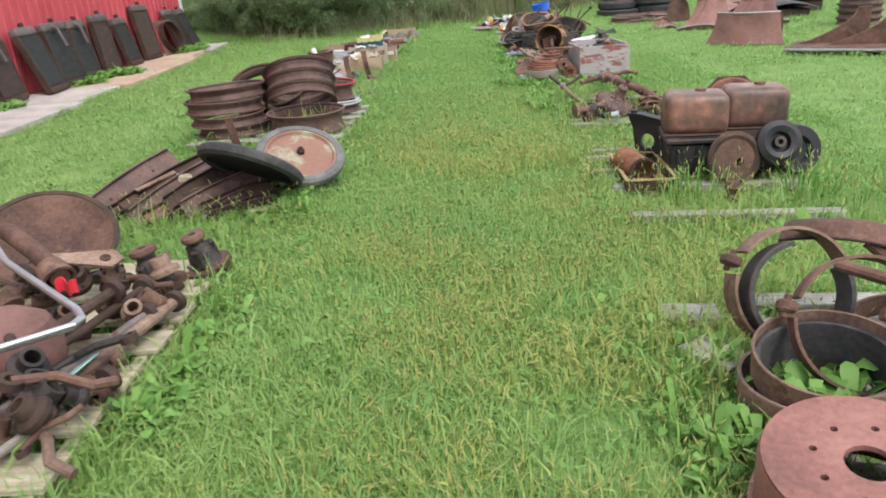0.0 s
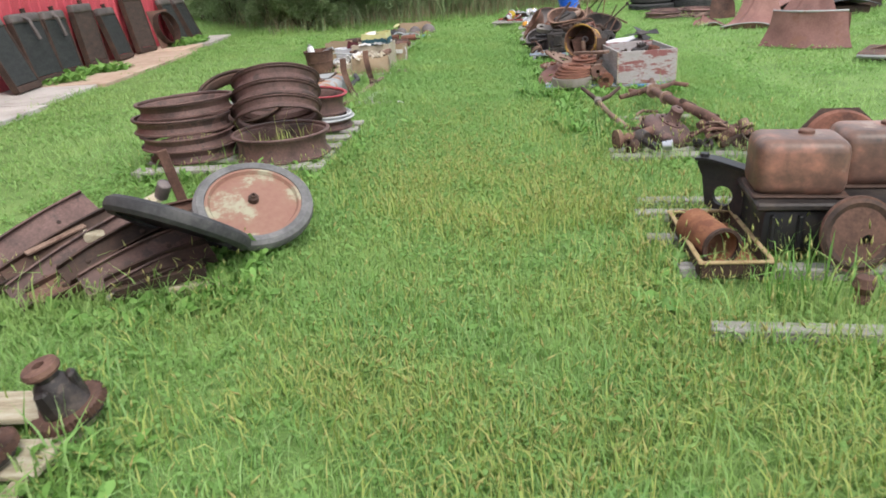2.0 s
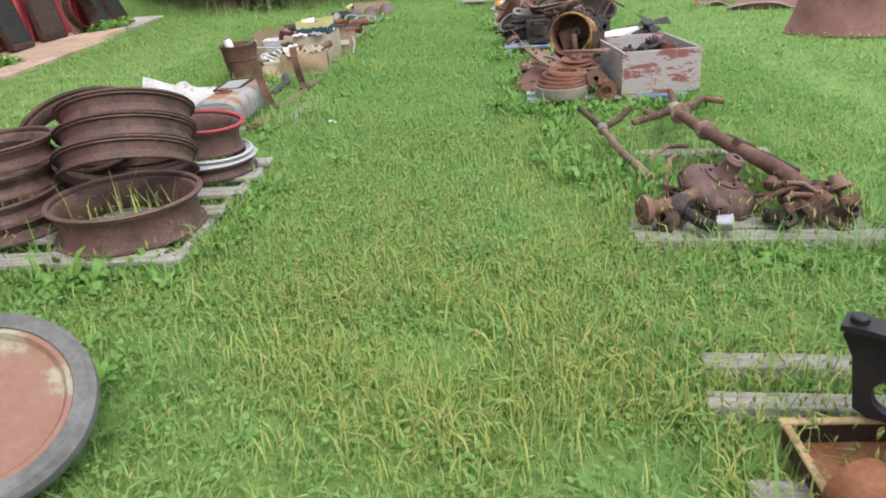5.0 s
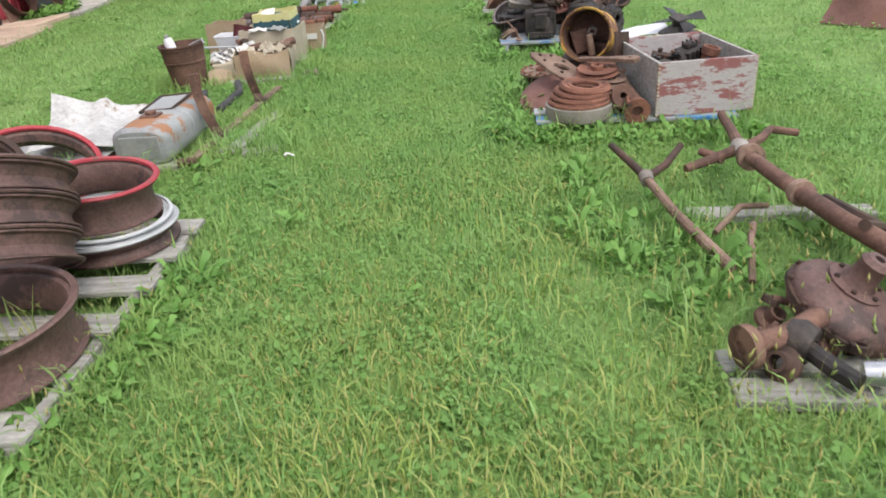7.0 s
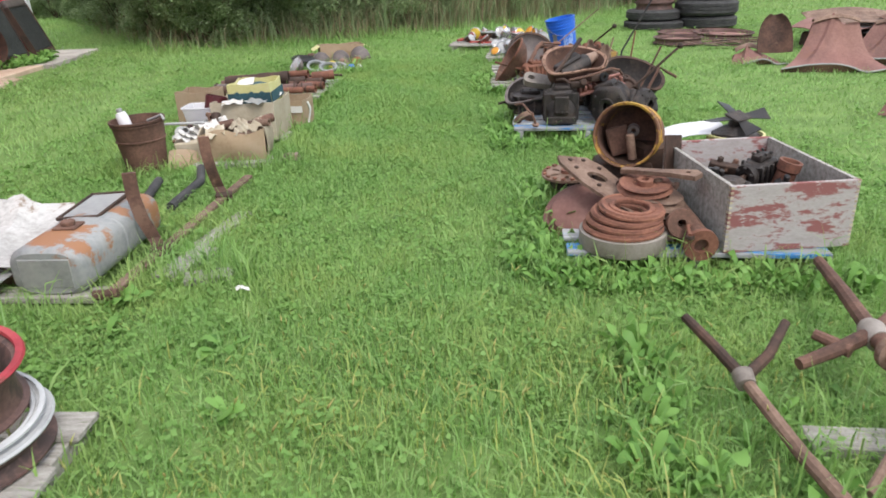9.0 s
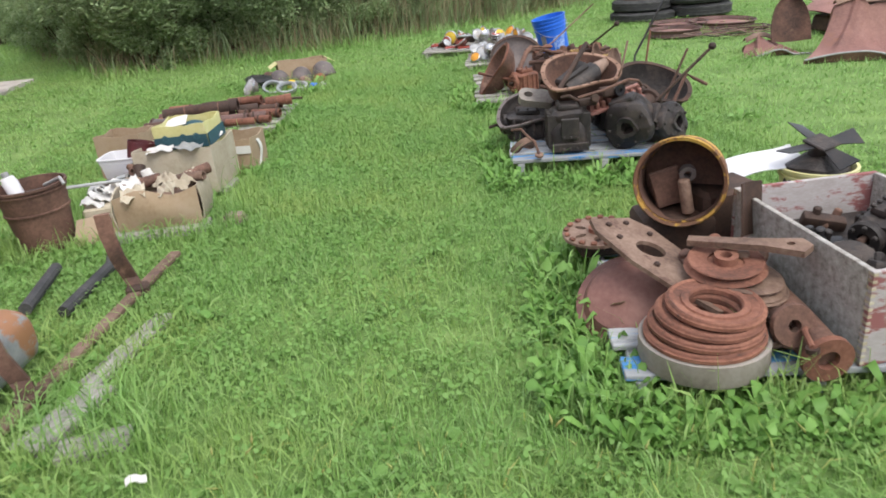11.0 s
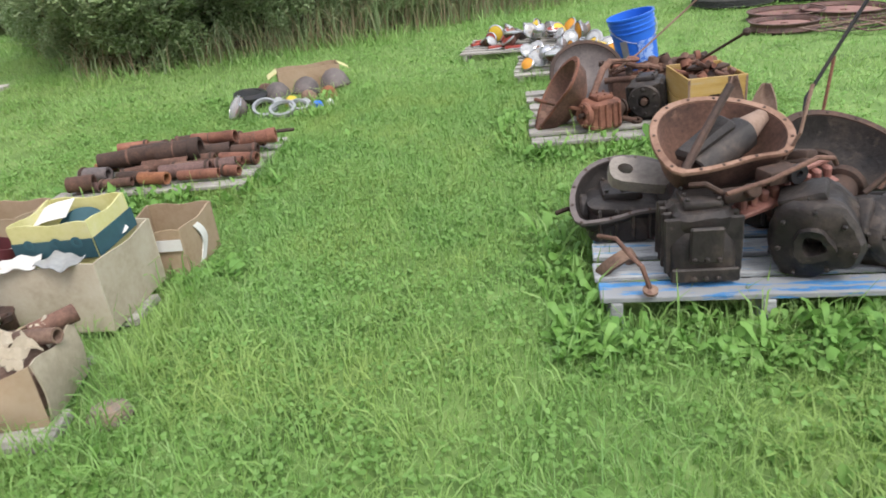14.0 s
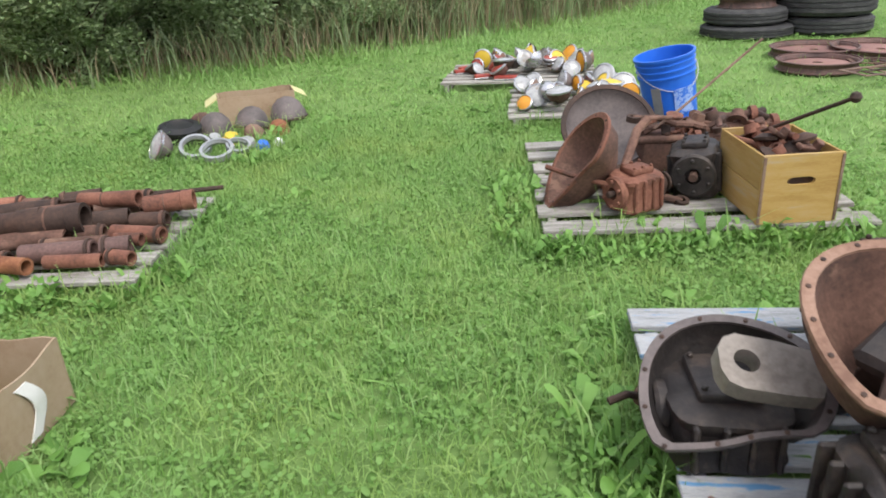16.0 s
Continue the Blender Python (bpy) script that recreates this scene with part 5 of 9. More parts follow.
# ---- rim stacks ----
def left_rims():
    build_pallet(at(-1.28, 6.18, 0, -5), 1.25, 1.36, 6, M["wood"], "grey weathered pallet under stacked wheel rims", top=0.07, board=0.12)
    z = 0.072
    for i in range(4):
        build_rim(Matrix.Translation((-1.68 + (0.02, -0.01, -0.035, 0.0)[i], 5.95 + (0.01, 0.0, 0.015, 0.02)[i], z)) @ pose(0, 0, 0, (0, 1.5, 0, -1)[i], (0, -1, 2, 3)[i], i * 40), (0.285, 0.292, 0.302, 0.296)[i], 0.088, ring=i > 1)
        z += (0.09, 0.09, 0.104, 0.1)[i]
    build_rim(at(-1.03, 5.82, 0.072), 0.295, 0.15)
    base = Matrix.Translation((-1.105, 6.085, 0.230)) @ pose(0, 0, 0, 0, 0, 12) @ pose(0, 0, 0, -30)
    for i in range(3):
        build_rim(base @ at(0.01 * i, 0.006 * i, i * 0.106, 33 * i), 0.29 - 0.004 * i, 0.09, "rust_rim", "rust_rim", "red-brown rusty truck rim tilted on a stack")
    build_rim(facing((-1.46, 6.56, 0.275), (0.08, -0.45, 0.9)), 0.31, 0.10, "rust_dark", None, "dark rusty wheel rim lying behind the stacks")
    build_rim(at(-1.5, 6.6, 0.072), 0.28, 0.11, "rust_rim", None, "rusty wheel rim lying behind the stacks")
    # smaller rims with red and white paint
    build_rim(at(-0.895, 6.62, 0.072), 0.222, 0.07, "rust_rim", "rim_white", "rusty wheel rim with a white painted lip")
    build_rim(Matrix.Translation((-0.91, 6.62, 0.156)) @ pose(0, 0, 0, 1, 4), 0.225, 0.036, "rim_white", "rim_white", "white painted wheel rim in a stack", ring=False)
    build_rim(Matrix.Translation((-0.93, 6.63, 0.198)) @ pose(0, 0, 0, 1, 5), 0.208, 0.135, "rust_rim", "rim_red", "rusty wheel rim with a bright red lip")
    build_rim(facing((-1.36, 7.02, 0.20), (0.25, -0.35, 0.9)), 0.26, 0.09, "rust_rim", "rim_red", "rusty wheel rim with a red lip, tilted")
    bed(-1.36, 7.02, 0.25, 0.25)


# ---- tank, sheet metal, bars and pail ----
def left_tank():
    T = -6
    build_board(at(-1.3, 7.74, 0.0, T), 0.8, 0.11, 0.03, M["wood"])
    build_board(at(-0.70, 8.02, -0.012, 70), 0.34, 0.12, 0.028, M["wood"], "grey board sunk in the grass")
    build_board(at(-0.63, 8.42, -0.012, 74), 0.5, 0.08, 0.028, M["wood"], "grey board sunk in the grass")
    build_board(at(-0.56, 7.86, -0.012, 10), 0.2, 0.1, 0.028, M["wood"], "grey board sunk in the grass")
    t = thing("fuel_tank", "grey rounded fuel tank with orange rust, lying on its side", "fuel tank", at(-1.10, 8.06, 0.015, T))
    bm = Bm()
    sq = lambda a, r: 1 / (abs(math.cos(a)) ** 3.4 + abs(math.sin(a)) ** 3.4) ** (1 / 3.4) if r > 0.001 else 1
    add_lathe(bm, [(0, 0), (0.13, 0.0), (0.148, 0.012), (0.157, 0.03), (0.157, 0.36), (0.162, 0.365), (0.162, 0.375), (0.157, 0.38), (0.157, 0.71), (0.148, 0.728), (0.13, 0.74), (0, 0.74)],
              pose(0, -0.37, 0.108, -90) @ Matrix.Diagonal((1, 0.67, 1, 1)), 40, shape=sq)
    part("shell", bm, M["tank_grey"], t)
    for y in (-0.366, 0.366):
        bm = Bm()
        add_box(bm, 0.22, 0.014, 0.13, at(0, y, 0.043), 0.006)
        part("end_cap", bm, M["galv"] if y < 0 else M["rust_orange"], t, "blue-grey bare end cap" if y < 0 else "orange rusted end cap")
    bm = Bm()
    add_box(bm, 0.10, 0.09, 0.012, at(-0.02, -0.12, 0.212), 0.004)
    add_cyl(bm, 0.03, 0.02, at(-0.02, -0.12, 0.222), 14)
    part("sender_plate", bm, M["rust"], t)
    t = thing("framed_panel", "grey glass panel in a rusty frame on the tank", "panel", pose(-1.13, 8.22, 0.222, 2, -3, T))
    bm = Bm()
    add_box(bm, 0.17, 0.30, 0.006, at(0, 0, 0.003), 0.002)
    part("pane", bm, M["galv"], t)
    for x, y, sx, sy in ((0, -0.155, 0.20, 0.014), (0, 0.155, 0.20, 0.014), (-0.093, 0, 0.014, 0.296), (0.093, 0, 0.014, 0.296)):
        bm = Bm()
        add_box(bm, sx, sy, 0.016, at(x, y, 0), 0.003)
        part("frame_bar", bm, M["rust_dark"], t)
    t = thing("sheet_metal", "crumpled whitish sheet metal piece lying on scrap", "sheet metal", at(-1.52, 8.06, 0.14, 8))
    bm = Bm()
    add_sheet(bm, lambda u, v: ((u - 0.5) * 0.52, (v - 0.5) * 0.62, 0.02 * math.sin(u * 5 + v * 2) + 0.17 * max(0, v - 0.75) * 4 * (0.3 + 0.7 * (1 - u)) + 0.05 * math.exp(-((u - 0.55) / 0.08) ** 2) * v + 0.015 * math.sin(v * 11)), 14, 18, 0.003)
    part("sheet", bm, M["sheet_white"], t)
    t = thing("sheet_metal", "flat pale grey sheet metal panel under another", "sheet metal", at(-1.66, 7.95, 0.085, -4))
    bm = Bm()
    add_sheet(bm, lambda u, v: ((u - 0.5) * 0.7, (v - 0.5) * 0.5, 0.012 * math.sin(u * 7)), 10, 6, 0.004)
    part("sheet", bm, M["galv"], t)
    for i, (x, y, l, tn) in enumerate(((-1.7, 7.72, 0.7, 3), (-1.65, 7.86, 0.75, -4), (-1.72, 8.0, 0.6, 5), (-1.6, 8.3, 0.6, 8))):
        bm = Bm()
        add_box(bm, l, 0.05, 0.03 + 0.01 * (i % 2), I4, 0.006)
        roughen(bm, 0.004, 6, i)
        single("iron_bar", bm, M[("rust", "rust_tan", "rust_dark", "wood")[i]], "flat rusty bar under sheet metal", "iron bar", at(x, y, 0.0 + 0.03 * (i % 2), tn), "flat bars")
    bed(-1.5, 8.05, 0.62, 0.45, T)
    t = thing("axle_beam", "long rusty flat beam with two upright arms", "beam")
    a, b = Vector((-0.90, 7.62, 0.03)), Vector((-0.66, 9.25, 0.03))
    d = (b - a)
    bm = Bm()
    add_box(bm, 0.05, d.length, 0.022, Matrix.Translation((a + b) / 2) @ pose(0, 0, -0.005, 0, 0, math.degrees(math.atan2(-d.x, d.y))), 0.004)
    part("bar", bm, M["rust_tan"], t)
    for k, (y, top) in enumerate(((8.10, (-0.085, 0.03, 0.37)), (8.86, (-0.06, 0.0, 0.35)))):
        p = a + d * ((y - a.y) / d.y)
        bm = Bm()
        bend = (0.03, 0.05, 0.09)
        pts = [p + Vector((0.0, 0.0, 0.01)), p + Vector((-0.03, 0.03, 0.06)), p + Vector((top[0] * 0.75, top[1] * 0.7, 0.16)), p + Vector((top[0], top[1], 0.26)), p + Vector(top)]
        add_sheet(bm, lambda u, v: (lambda q: (q.x + (v - 0.5) * 0.055, q.y + (v - 0.5) * 0.015, q.z))(pts[min(3, int(u * 4))].lerp(pts[min(4, int(u * 4) + 1)], u * 4 - min(3, int(u * 4)))), 12, 2, 0.02)
        part("upright_arm", bm, M["rust"], t)
        bm = Bm()
        add_box(bm, 0.09, 0.07, 0.045, Matrix.Translation(p) @ at(0, 0, -0.01, 10), 0.01)
        part("foot_clamp", bm, M["rust_dark"], t)
    bm = Bm()
    add_rod(bm, [a + Vector((-0.04, 0, 0.02)), a + Vector((0.05, 0.01, 0.02))], 0.022, 10)
    part("end_pin", bm, M["rust"], t)
    for p in (((-0.98, 8.75, 0.03), (-0.92, 9.15, 0.05), (-0.98, 9.4, 0.06)), ((-1.12, 8.75, 0.06), (-1.18, 9.2, 0.05))):
        bm = Bm()
        add_rod(bm, p, 0.026, 10)
        single("rubber_hose", bm, M["rubber"], "dark rubber hose piece lying in the grass", "hose", None, "rubber hoses")
    bk = build_bucket(pose(-1.40, 9.66, 0.0, 0, -2, 20), 0.125, 0.165, 0.335, M["rust"], "rusty steel pail full of odd parts", "pail", (0.62, 0.92), False, 0.005)
    bm = Bm()
    add_lathe(bm, [(0, 0), (0.135, 0.0), (0.12, 0.02), (0.06, 0.035), (0, 0.03)], at(0, 0, 0.255), 20, wobble=0.1)
    roughen(bm, 0.014, 14, 2)
    part("filling", bm, M["rust_dark"], bk)
    t = thing("bottle", "grey-white plastic bottle sticking out of a pail", "bottle", pose(-1.48, 9.66, 0.27, 0, -14, 0))
    bm = Bm()
    add_lathe(bm, [(0, 0), (0.036, 0), (0.038, 0.08), (0.03, 0.11), (0, 0.115)], I4, 18)
    part("bottle_body", bm, M["plastic_white"], t)
    bm = Bm()
    add_cyl(bm, 0.018, 0.025, at(0, 0, 0.112), 12)
    part("cap", bm, M["galv"], t)
    for p in (((-1.33, 9.62, 0.30), (-1.1, 9.85, 0.25), (-0.95, 9.95, 0.22)), ((-1.36, 9.7, 0.31), (-1.24, 9.62, 0.36), (-1.22, 9.6, 0.33))):
        bm = Bm()
        add_rod(bm, p, 0.009, 8)
        single("steel_rod", bm, M["galv"], "thin pale rod leaning on a pail", "rod", None, "thin rods")
    bed(-1.4, 9.66, 0.16, 0.16)


# ---- cartons ----
def left_cartons():
    build_board(at(-0.84, 9.64, 0.0, 2), 0.5, 0.16, 0.035, M["wood"], "grey board under a torn carton")
    build_board(at(-0.95, 9.95, 0.0, 2), 0.6, 0.14, 0.035, M["wood"], "grey board under cartons")
    build_board(at(-0.86, 10.40, 0.0, -6), 0.56, 0.2, 0.03, M["wood"], "grey board under cartons")
    bed(-1.0, 10.1, 0.5, 0.5)
    t = thing("cardboard_box", "torn sagging brown carton full of junk", "box", at(-0.83, 9.78, 0.036, 2))
    w, d, h = 0.42, 0.28, 0.19
    bm = Bm()
    add_box(bm, w - 0.03, d - 0.03, 0.01, I4, 0)
    part("floor_panel", bm, M["card"], t)
    sag = lambda u: 0.03 * math.sin(u * 3.14)
    for s in (-1, 1):
        bm = Bm()
        add_sheet(bm, lambda u, v: ((u - 0.5) * w, s * (d / 2 + sag(u) * math.sin(v * 3.0)), h * v + 0.02 * v * math.sin(u * 8 + s)), 14, 6, 0.006)
        part("side_panel", bm, M["card"], t)
        bm = Bm()
        add_sheet(bm, lambda u, v: (s * (w / 2 + 0.015 * math.sin(v * 3.0)), (u - 0.5) * (d - 0.012), h * v + 0.015 * v * math.sin(u * 6 + s)), 8, 6, 0.006)
        part("side_panel", bm, M["card_pale"], t)
    for x, y, tn, sz in ((-0.1, -0.14, 10, 0.12), (0.13, -0.04, 60, 0.11), (0.02, 0.05, -20, 0.13), (-0.16, 0.04, 35, 0.10), (0.06, -0.13, -8, 0.09), (0.17, 0.08, 80, 0.1)):
        bm = Bm()
        add_sheet(bm, lambda u, v: ((u - 0.5) * sz, (v - 0.5) * sz * (0.5 + 0.3 * math.sin(u * 7)), 0.012 * math.sin(u * 5 + tn) + 0.045 * (v - 0.4) + 0.008 * math.sin(u * 17 + v * 9)), 10, 7, 0.004, at(x, y, h + 0.005, tn))
        part("torn_flap", bm, M["paper"] if tn == 35 else M["card_pale"], t)
    bm = Bm()
    add_box(bm, w - 0.04, d - 0.04, h * 0.7, at(0, 0, 0.012), 0.03, 2)
    roughen(bm, 0.02, 10, 3)
    part("filling", bm, M["rust_tan"], t)
    junk = [("rust", (-0.95, 9.86, 0.22), 0.03, 0.2, 20), ("rust_tan", (-0.72, 9.84, 0.23), 0.025, 0.24, -15), ("rust", (-0.66, 9.9, 0.24), 0.03, 0.14, 40)]
    for mt, p, r, l, tn in junk:
        bm = Bm()
        add_pipe(bm, r, r * 0.7, l, pose(*p, 0, 84, tn) @ at(0, 0, -l / 2), 16)
        single("pipe_piece", bm, M[mt], "short rusty pipe piece on torn cartons", "pipe", None, "short pipes")
    build_clutter(12, -1.12, 10.02, 0.2, 0.16, 0, 0.06, ["rust", "rust_tan", "galv", "rust_dark", "paper"], "odd small part lying among torn cartons", 6, 0.14)
    t = thing("cardboard_flap", "brown carton panel lying in the grass", "cardboard", pose(-1.14, 9.64, 0.05, 30, 5, 10))
    bm = Bm()
    add_sheet(bm, lambda u, v: ((u - 0.5) * 0.22, (v - 0.5) * 0.18, 0.015 * math.sin(u * 4)), 6, 5, 0.005)
    part("panel", bm, M["card"], t)
    t = thing("cardboard_box", "small tan carton with white torn papers", "box", at(-1.16, 9.86, 0.0, 12))
    bm = Bm()
    add_box(bm, 0.2, 0.22, 0.14, I4, 0.008)
    roughen(bm, 0.008, 8, 6)
    part("carton_body", bm, M["card_pale"], t)
    for i in range(4):
        bm = Bm()
        add_sheet(bm, lambda u, v: ((u - 0.5) * 0.11, (v - 0.5) * 0.08, 0.012 * math.sin(u * 5 + i) + 0.03 * v + 0.008 * math.sin(u * 14 + v * 11)), 9, 7, 0.003, pose(-0.05 + 0.04 * i, -0.06 + 0.05 * i, 0.15 + 0.012 * i, 10 * i - 14, 8, 30 * i))
        part("paper_scrap", bm, M["paper"], t)
    big = build_carton(at(-0.845, 10.43, 0.032, -7), 0.47, 0.42, 0.265, M["card_pale"], "large pale cardboard box open at the top")
    bm = Bm()
    add_box(bm, 0.41, 0.36, 0.13, at(0, 0, 0.008), 0.02)
    part("filling", bm, M["card"], big)
    for i, (x, y, tn) in enumerate(((-0.14, -0.1, 10), (0.03, -0.13, -25), (0.1, 0.1, 40))):
        bm = Bm()
        add_sheet(bm, lambda u, v: ((u - 0.5) * 0.15, (v - 0.5) * 0.10, 0.01 * math.sin(u * 4 + i) + 0.006 * math.sin(u * 13 + v * 7)), 9, 7, 0.003, pose(-0.8 + x, 10.36 + y, 0.30 + 0.01 * i, 6, -5, tn))
        single("paper_sheet", bm, M["paper" if i != 1 else "galv"], "loose white paper sheet in a carton", "paper", None, "loose papers")
    yb = build_carton(pose(-0.80, 10.46, 0.20, 3, -2, -9), 0.32, 0.26, 0.22, M["card_yellow"], "yellow-green carton with a dark teal printed band", name="printed_carton")
    for s in (-1, 1):
        bm = Bm()
        add_box(bm, 0.322, 0.004, 0.075, at(0, s * 0.1345, 0.085), 0)
        part("printed_band", bm, M["card_teal"], yb, "dark teal printed band")
    bm = Bm()
    add_box(bm, 0.004, 0.262, 0.075, at(0.168, 0, 0.085), 0)
    part("printed_band", bm, M["card_teal"], yb, "dark teal printed band")
    for x in (-0.09, 0.02, 0.1):
        bm = Bm()
        add_slab(bm, ring_pts(0.022, 16), 0.002, pose(x, -0.137, 0.15, 90), [ring_pts(0.012, 12)])
        part("printed_ring", bm, M["card_teal"], yb)
    bm = Bm()
    add_lathe(bm, [(0, 0), (0.085, 0), (0.085, 0.012), (0, 0.012)], pose(0.03, 0.02, 0.14, 30, 20), 28)
    part("dark_disc", bm, M["card_teal"], yb)
    bm = Bm()
    add_sheet(bm, lambda u, v: ((u - 0.5) * 0.16, (v - 0.5) * 0.12, 0.01 * math.sin(u * 4)), 5, 4, 0.003, pose(-0.09, 0.03, 0.20, 14, -16, 8))
    part("flap", bm, M["paper"], yb)
    t = thing("plastic_tub", "white plastic tub with a dark red can inside", "tub", at(-1.19, 10.42, 0.135, -4))
    bm = Bm()
    sq = lambda a, r: 1 / max(abs(math.cos(a)), abs(math.sin(a)) * 1.25) ** 0.8 if r > 0.01 else 1
    add_lathe(bm, [(0, 0), (0.115, 0), (0.122, 0.01), (0.135, 0.09), (0.138, 0.092), (0.142, 0.118), (0.148, 0.12), (0.148, 0.126), (0.134, 0.126), (0.118, 0.012), (0, 0.012)], I4, 44, shape=sq)
    part("tub_body", bm, M["plastic_white"], t)
    bm = Bm()
    add_lathe(bm, [(0, 0), (0.075, 0), (0.08, 0.14), (0.075, 0.14), (0.07, 0.02), (0, 0.02)], pose(0.06, 0.02, 0.05, -8, 14), 26)
    part("can", bm, M["maroon"], t, "dark maroon can")
    t = thing("cardboard_box", "flat dark box with blue paper under a tub", "box", at(-1.16, 10.34, 0.0, -4))
    bm = Bm()
    add_box(bm, 0.34, 0.4, 0.13, I4, 0.01)
    roughen(bm, 0.004, 7, 2)
    part("carton_body", bm, M["rust_dark"], t)
    bm = Bm()
    add_box(bm, 0.14, 0.09, 0.012, at(0.06, -0.15, 0.131, 12), 0.003)
    part("blue_label", bm, M["plastic_blue"], t, "blue printed packet")
    bx = build_carton(at(-1.36, 10.95, 0.0, -8), 0.30, 0.26, 0.29, M["card"], "brown carton standing behind the tub", name="cardboard_box")
    b2 = build_carton(at(-0.63, 10.84, 0.0, -7), 0.30, 0.34, 0.215, M["card"], "brown carton with a white torn strip on its side")
    bm = Bm()
    add_sheet(bm, lambda u, v: (0.158 + 0.006 * math.sin(u * 5), -0.06 + 0.05 * v + 0.05 * math.sin(u * 3), 0.19 - 0.17 * u), 9, 3, 0.004)
    part("torn_strip", bm, M["paper"], b2, "white torn paper strip")
    bm = Bm()
    add_sheet(bm, lambda u, v: (0.02 + 0.13 * u, -0.178, 0.13 + 0.05 * v), 4, 3, 0.003)
    part("label_patch", bm, M["paper"], b2, "white printed label")
    bm = Bm()
    add_sheet(bm, lambda u, v: ((u - 0.5) * 0.05, (v - 0.5) * 0.03, 0.008 * math.sin(u * 5)), 4, 3, 0.003)
    single("paper_scrap", bm, M["paper"], "small white paper scrap on the lawn", "litter", at(-0.36, 7.62, 0.05, 20))
    bm = Bm()
    add_lathe(bm, [(0, -0.03), (0.05, -0.02), (0.06, 0.01), (0.045, 0.04), (0, 0.05)], I4, 12, wobble=0.15)
    roughen(bm, 0.014, 9, 1)
    single("stone", bm, M["stone"], "rounded brown field stone in the grass", "stone", at(-0.46, 9.68, 0.01))
    for i in range(7):
        bm = Bm()
        add_box(bm, rnd.uniform(0.12, 0.25), rnd.uniform(0.03, 0.06), 0.02, I4, 0.006)
        roughen(bm, 0.006, 9, i)
        single("scrap_piece", bm, M[("rust", "rust_tan", "galv", "rust_dark")[i % 4]], "small rusty scrap piece beside the cartons", "scrap", pose(-1.28 + 0.05 * i, 10.0 + 0.05 * (i % 3), 0.10 + 0.012 * i, rnd.uniform(-15, 15), rnd.uniform(-15, 15), rnd.uniform(0, 180)), "scrap pieces")



# ---- pallet of pipe sleeves ----
def left_pipes():
    build_pallet(at(-1.0, 12.2, 0, -6), 1.12, 0.95, 6, M["wood"], "grey pallet covered with rusty pipe sleeves", top=0.07, board=0.1)
    rr = random.Random(8)
    k = 0
    for row in range(9):
        y = 11.82 + row * 0.09
        x = -1.5
        while x < -0.60 + 0.02 * row * 0.5:
            l, r = rr.uniform(0.10, 0.30), rr.uniform(0.026, 0.046)
            if x + l > -0.42:
                break
            mt = rr.choice(["rust_orange", "rust_red", "rust", "rust_rim", "rust_tan", "rust_dark", "dust_grey", "rust"])
            t = thing("pipe_sleeve", {"rust_orange": "orange rusted cylinder sleeve on a pallet", "rust_red": "red-rusted cylinder sleeve on a pallet", "rust_rim": "mauve-brown rusted cylinder sleeve on a pallet", "rust": "brown rusted cylinder sleeve on a pallet", "rust_tan": "tan rusted cylinder sleeve on a pallet", "rust_dark": "dark rusted cylinder sleeve on a pallet", "dust_grey": "grey dusty cylinder sleeve on a pallet"}[mt], "pipe sleeve",
                      pose(x, y + rr.uniform(-0.02, 0.02), 0.072 + r + (0.0 if row % 2 else 0.012), 0, 90, rr.gauss(0, 14) - 4), "pipe sleeves")
            bm = Bm()
            add_lathe(bm, [(r * 0.72, 0), (r, 0), (r, l * 0.2), (r * 1.0, l), (r * 0.72, l), (r * 0.72, l * 0.1)], I4, 18, True)
            part("tube", bm, M[mt], t)
            if rr.random() < 0.7:
                bm = Bm()
                z = rr.choice([0.01, l - 0.025])
                add_lathe(bm, [(r * 0.9, z), (r * 1.16, z), (r * 1.18, z + 0.014), (r * 0.9, z + 0.014)], I4, 18, True)
                part("collar", bm, M["rust_dark" if mt != "rust_dark" else "rust"], t)
            k += 1
            x += l + rr.uniform(0.01, 0.05)
    for x, y, z, r, l, tn in ((-1.08, 12.12, 0.15, 0.062, 0.26, 0), (-1.42, 12.08, 0.15, 0.05, 0.42, 6), (-0.95, 12.4, 0.15, 0.035, 0.3, -14), (-0.62, 12.28, 0.14, 0.042, 0.22, 4)):
        t = thing("pipe_sleeve", "larger dark pipe sleeve lying on top of others", "pipe sleeve", pose(x, y, z + 0.02, 0, 88, tn), "pipe sleeves")
        bm = Bm()
        add_lathe(bm, [(r * 0.8, 0), (r, 0), (r, l * 0.75), (r * 1.1, l * 0.77), (r * 1.1, l), (r * 0.82, l)], I4, 24, True)
        part("tube", bm, M["rust_dark" if r > 0.045 else "rust_red"], t)
        bm = Bm()
        add_lathe(bm, [(r * 0.99, l * 0.4), (r * 1.04, l * 0.4), (r * 1.04, l * 0.43), (r * 0.99, l * 0.43)], I4, 24, True)
        part("wire_tie", bm, M["rust"], t)
    for i in range(4):
        bm = Bm()
        add_rod(bm, [(-1.5 + 0.25 * i, 12.55, 0.11), (-1.3 + 0.25 * i, 12.5, 0.14), (-1.1 + 0.25 * i, 12.62, 0.11)], 0.012, 8)
        single("steel_rod", bm, M["rust_dark"], "dark bent rod among pipe sleeves", "rod", None, "bent rods")


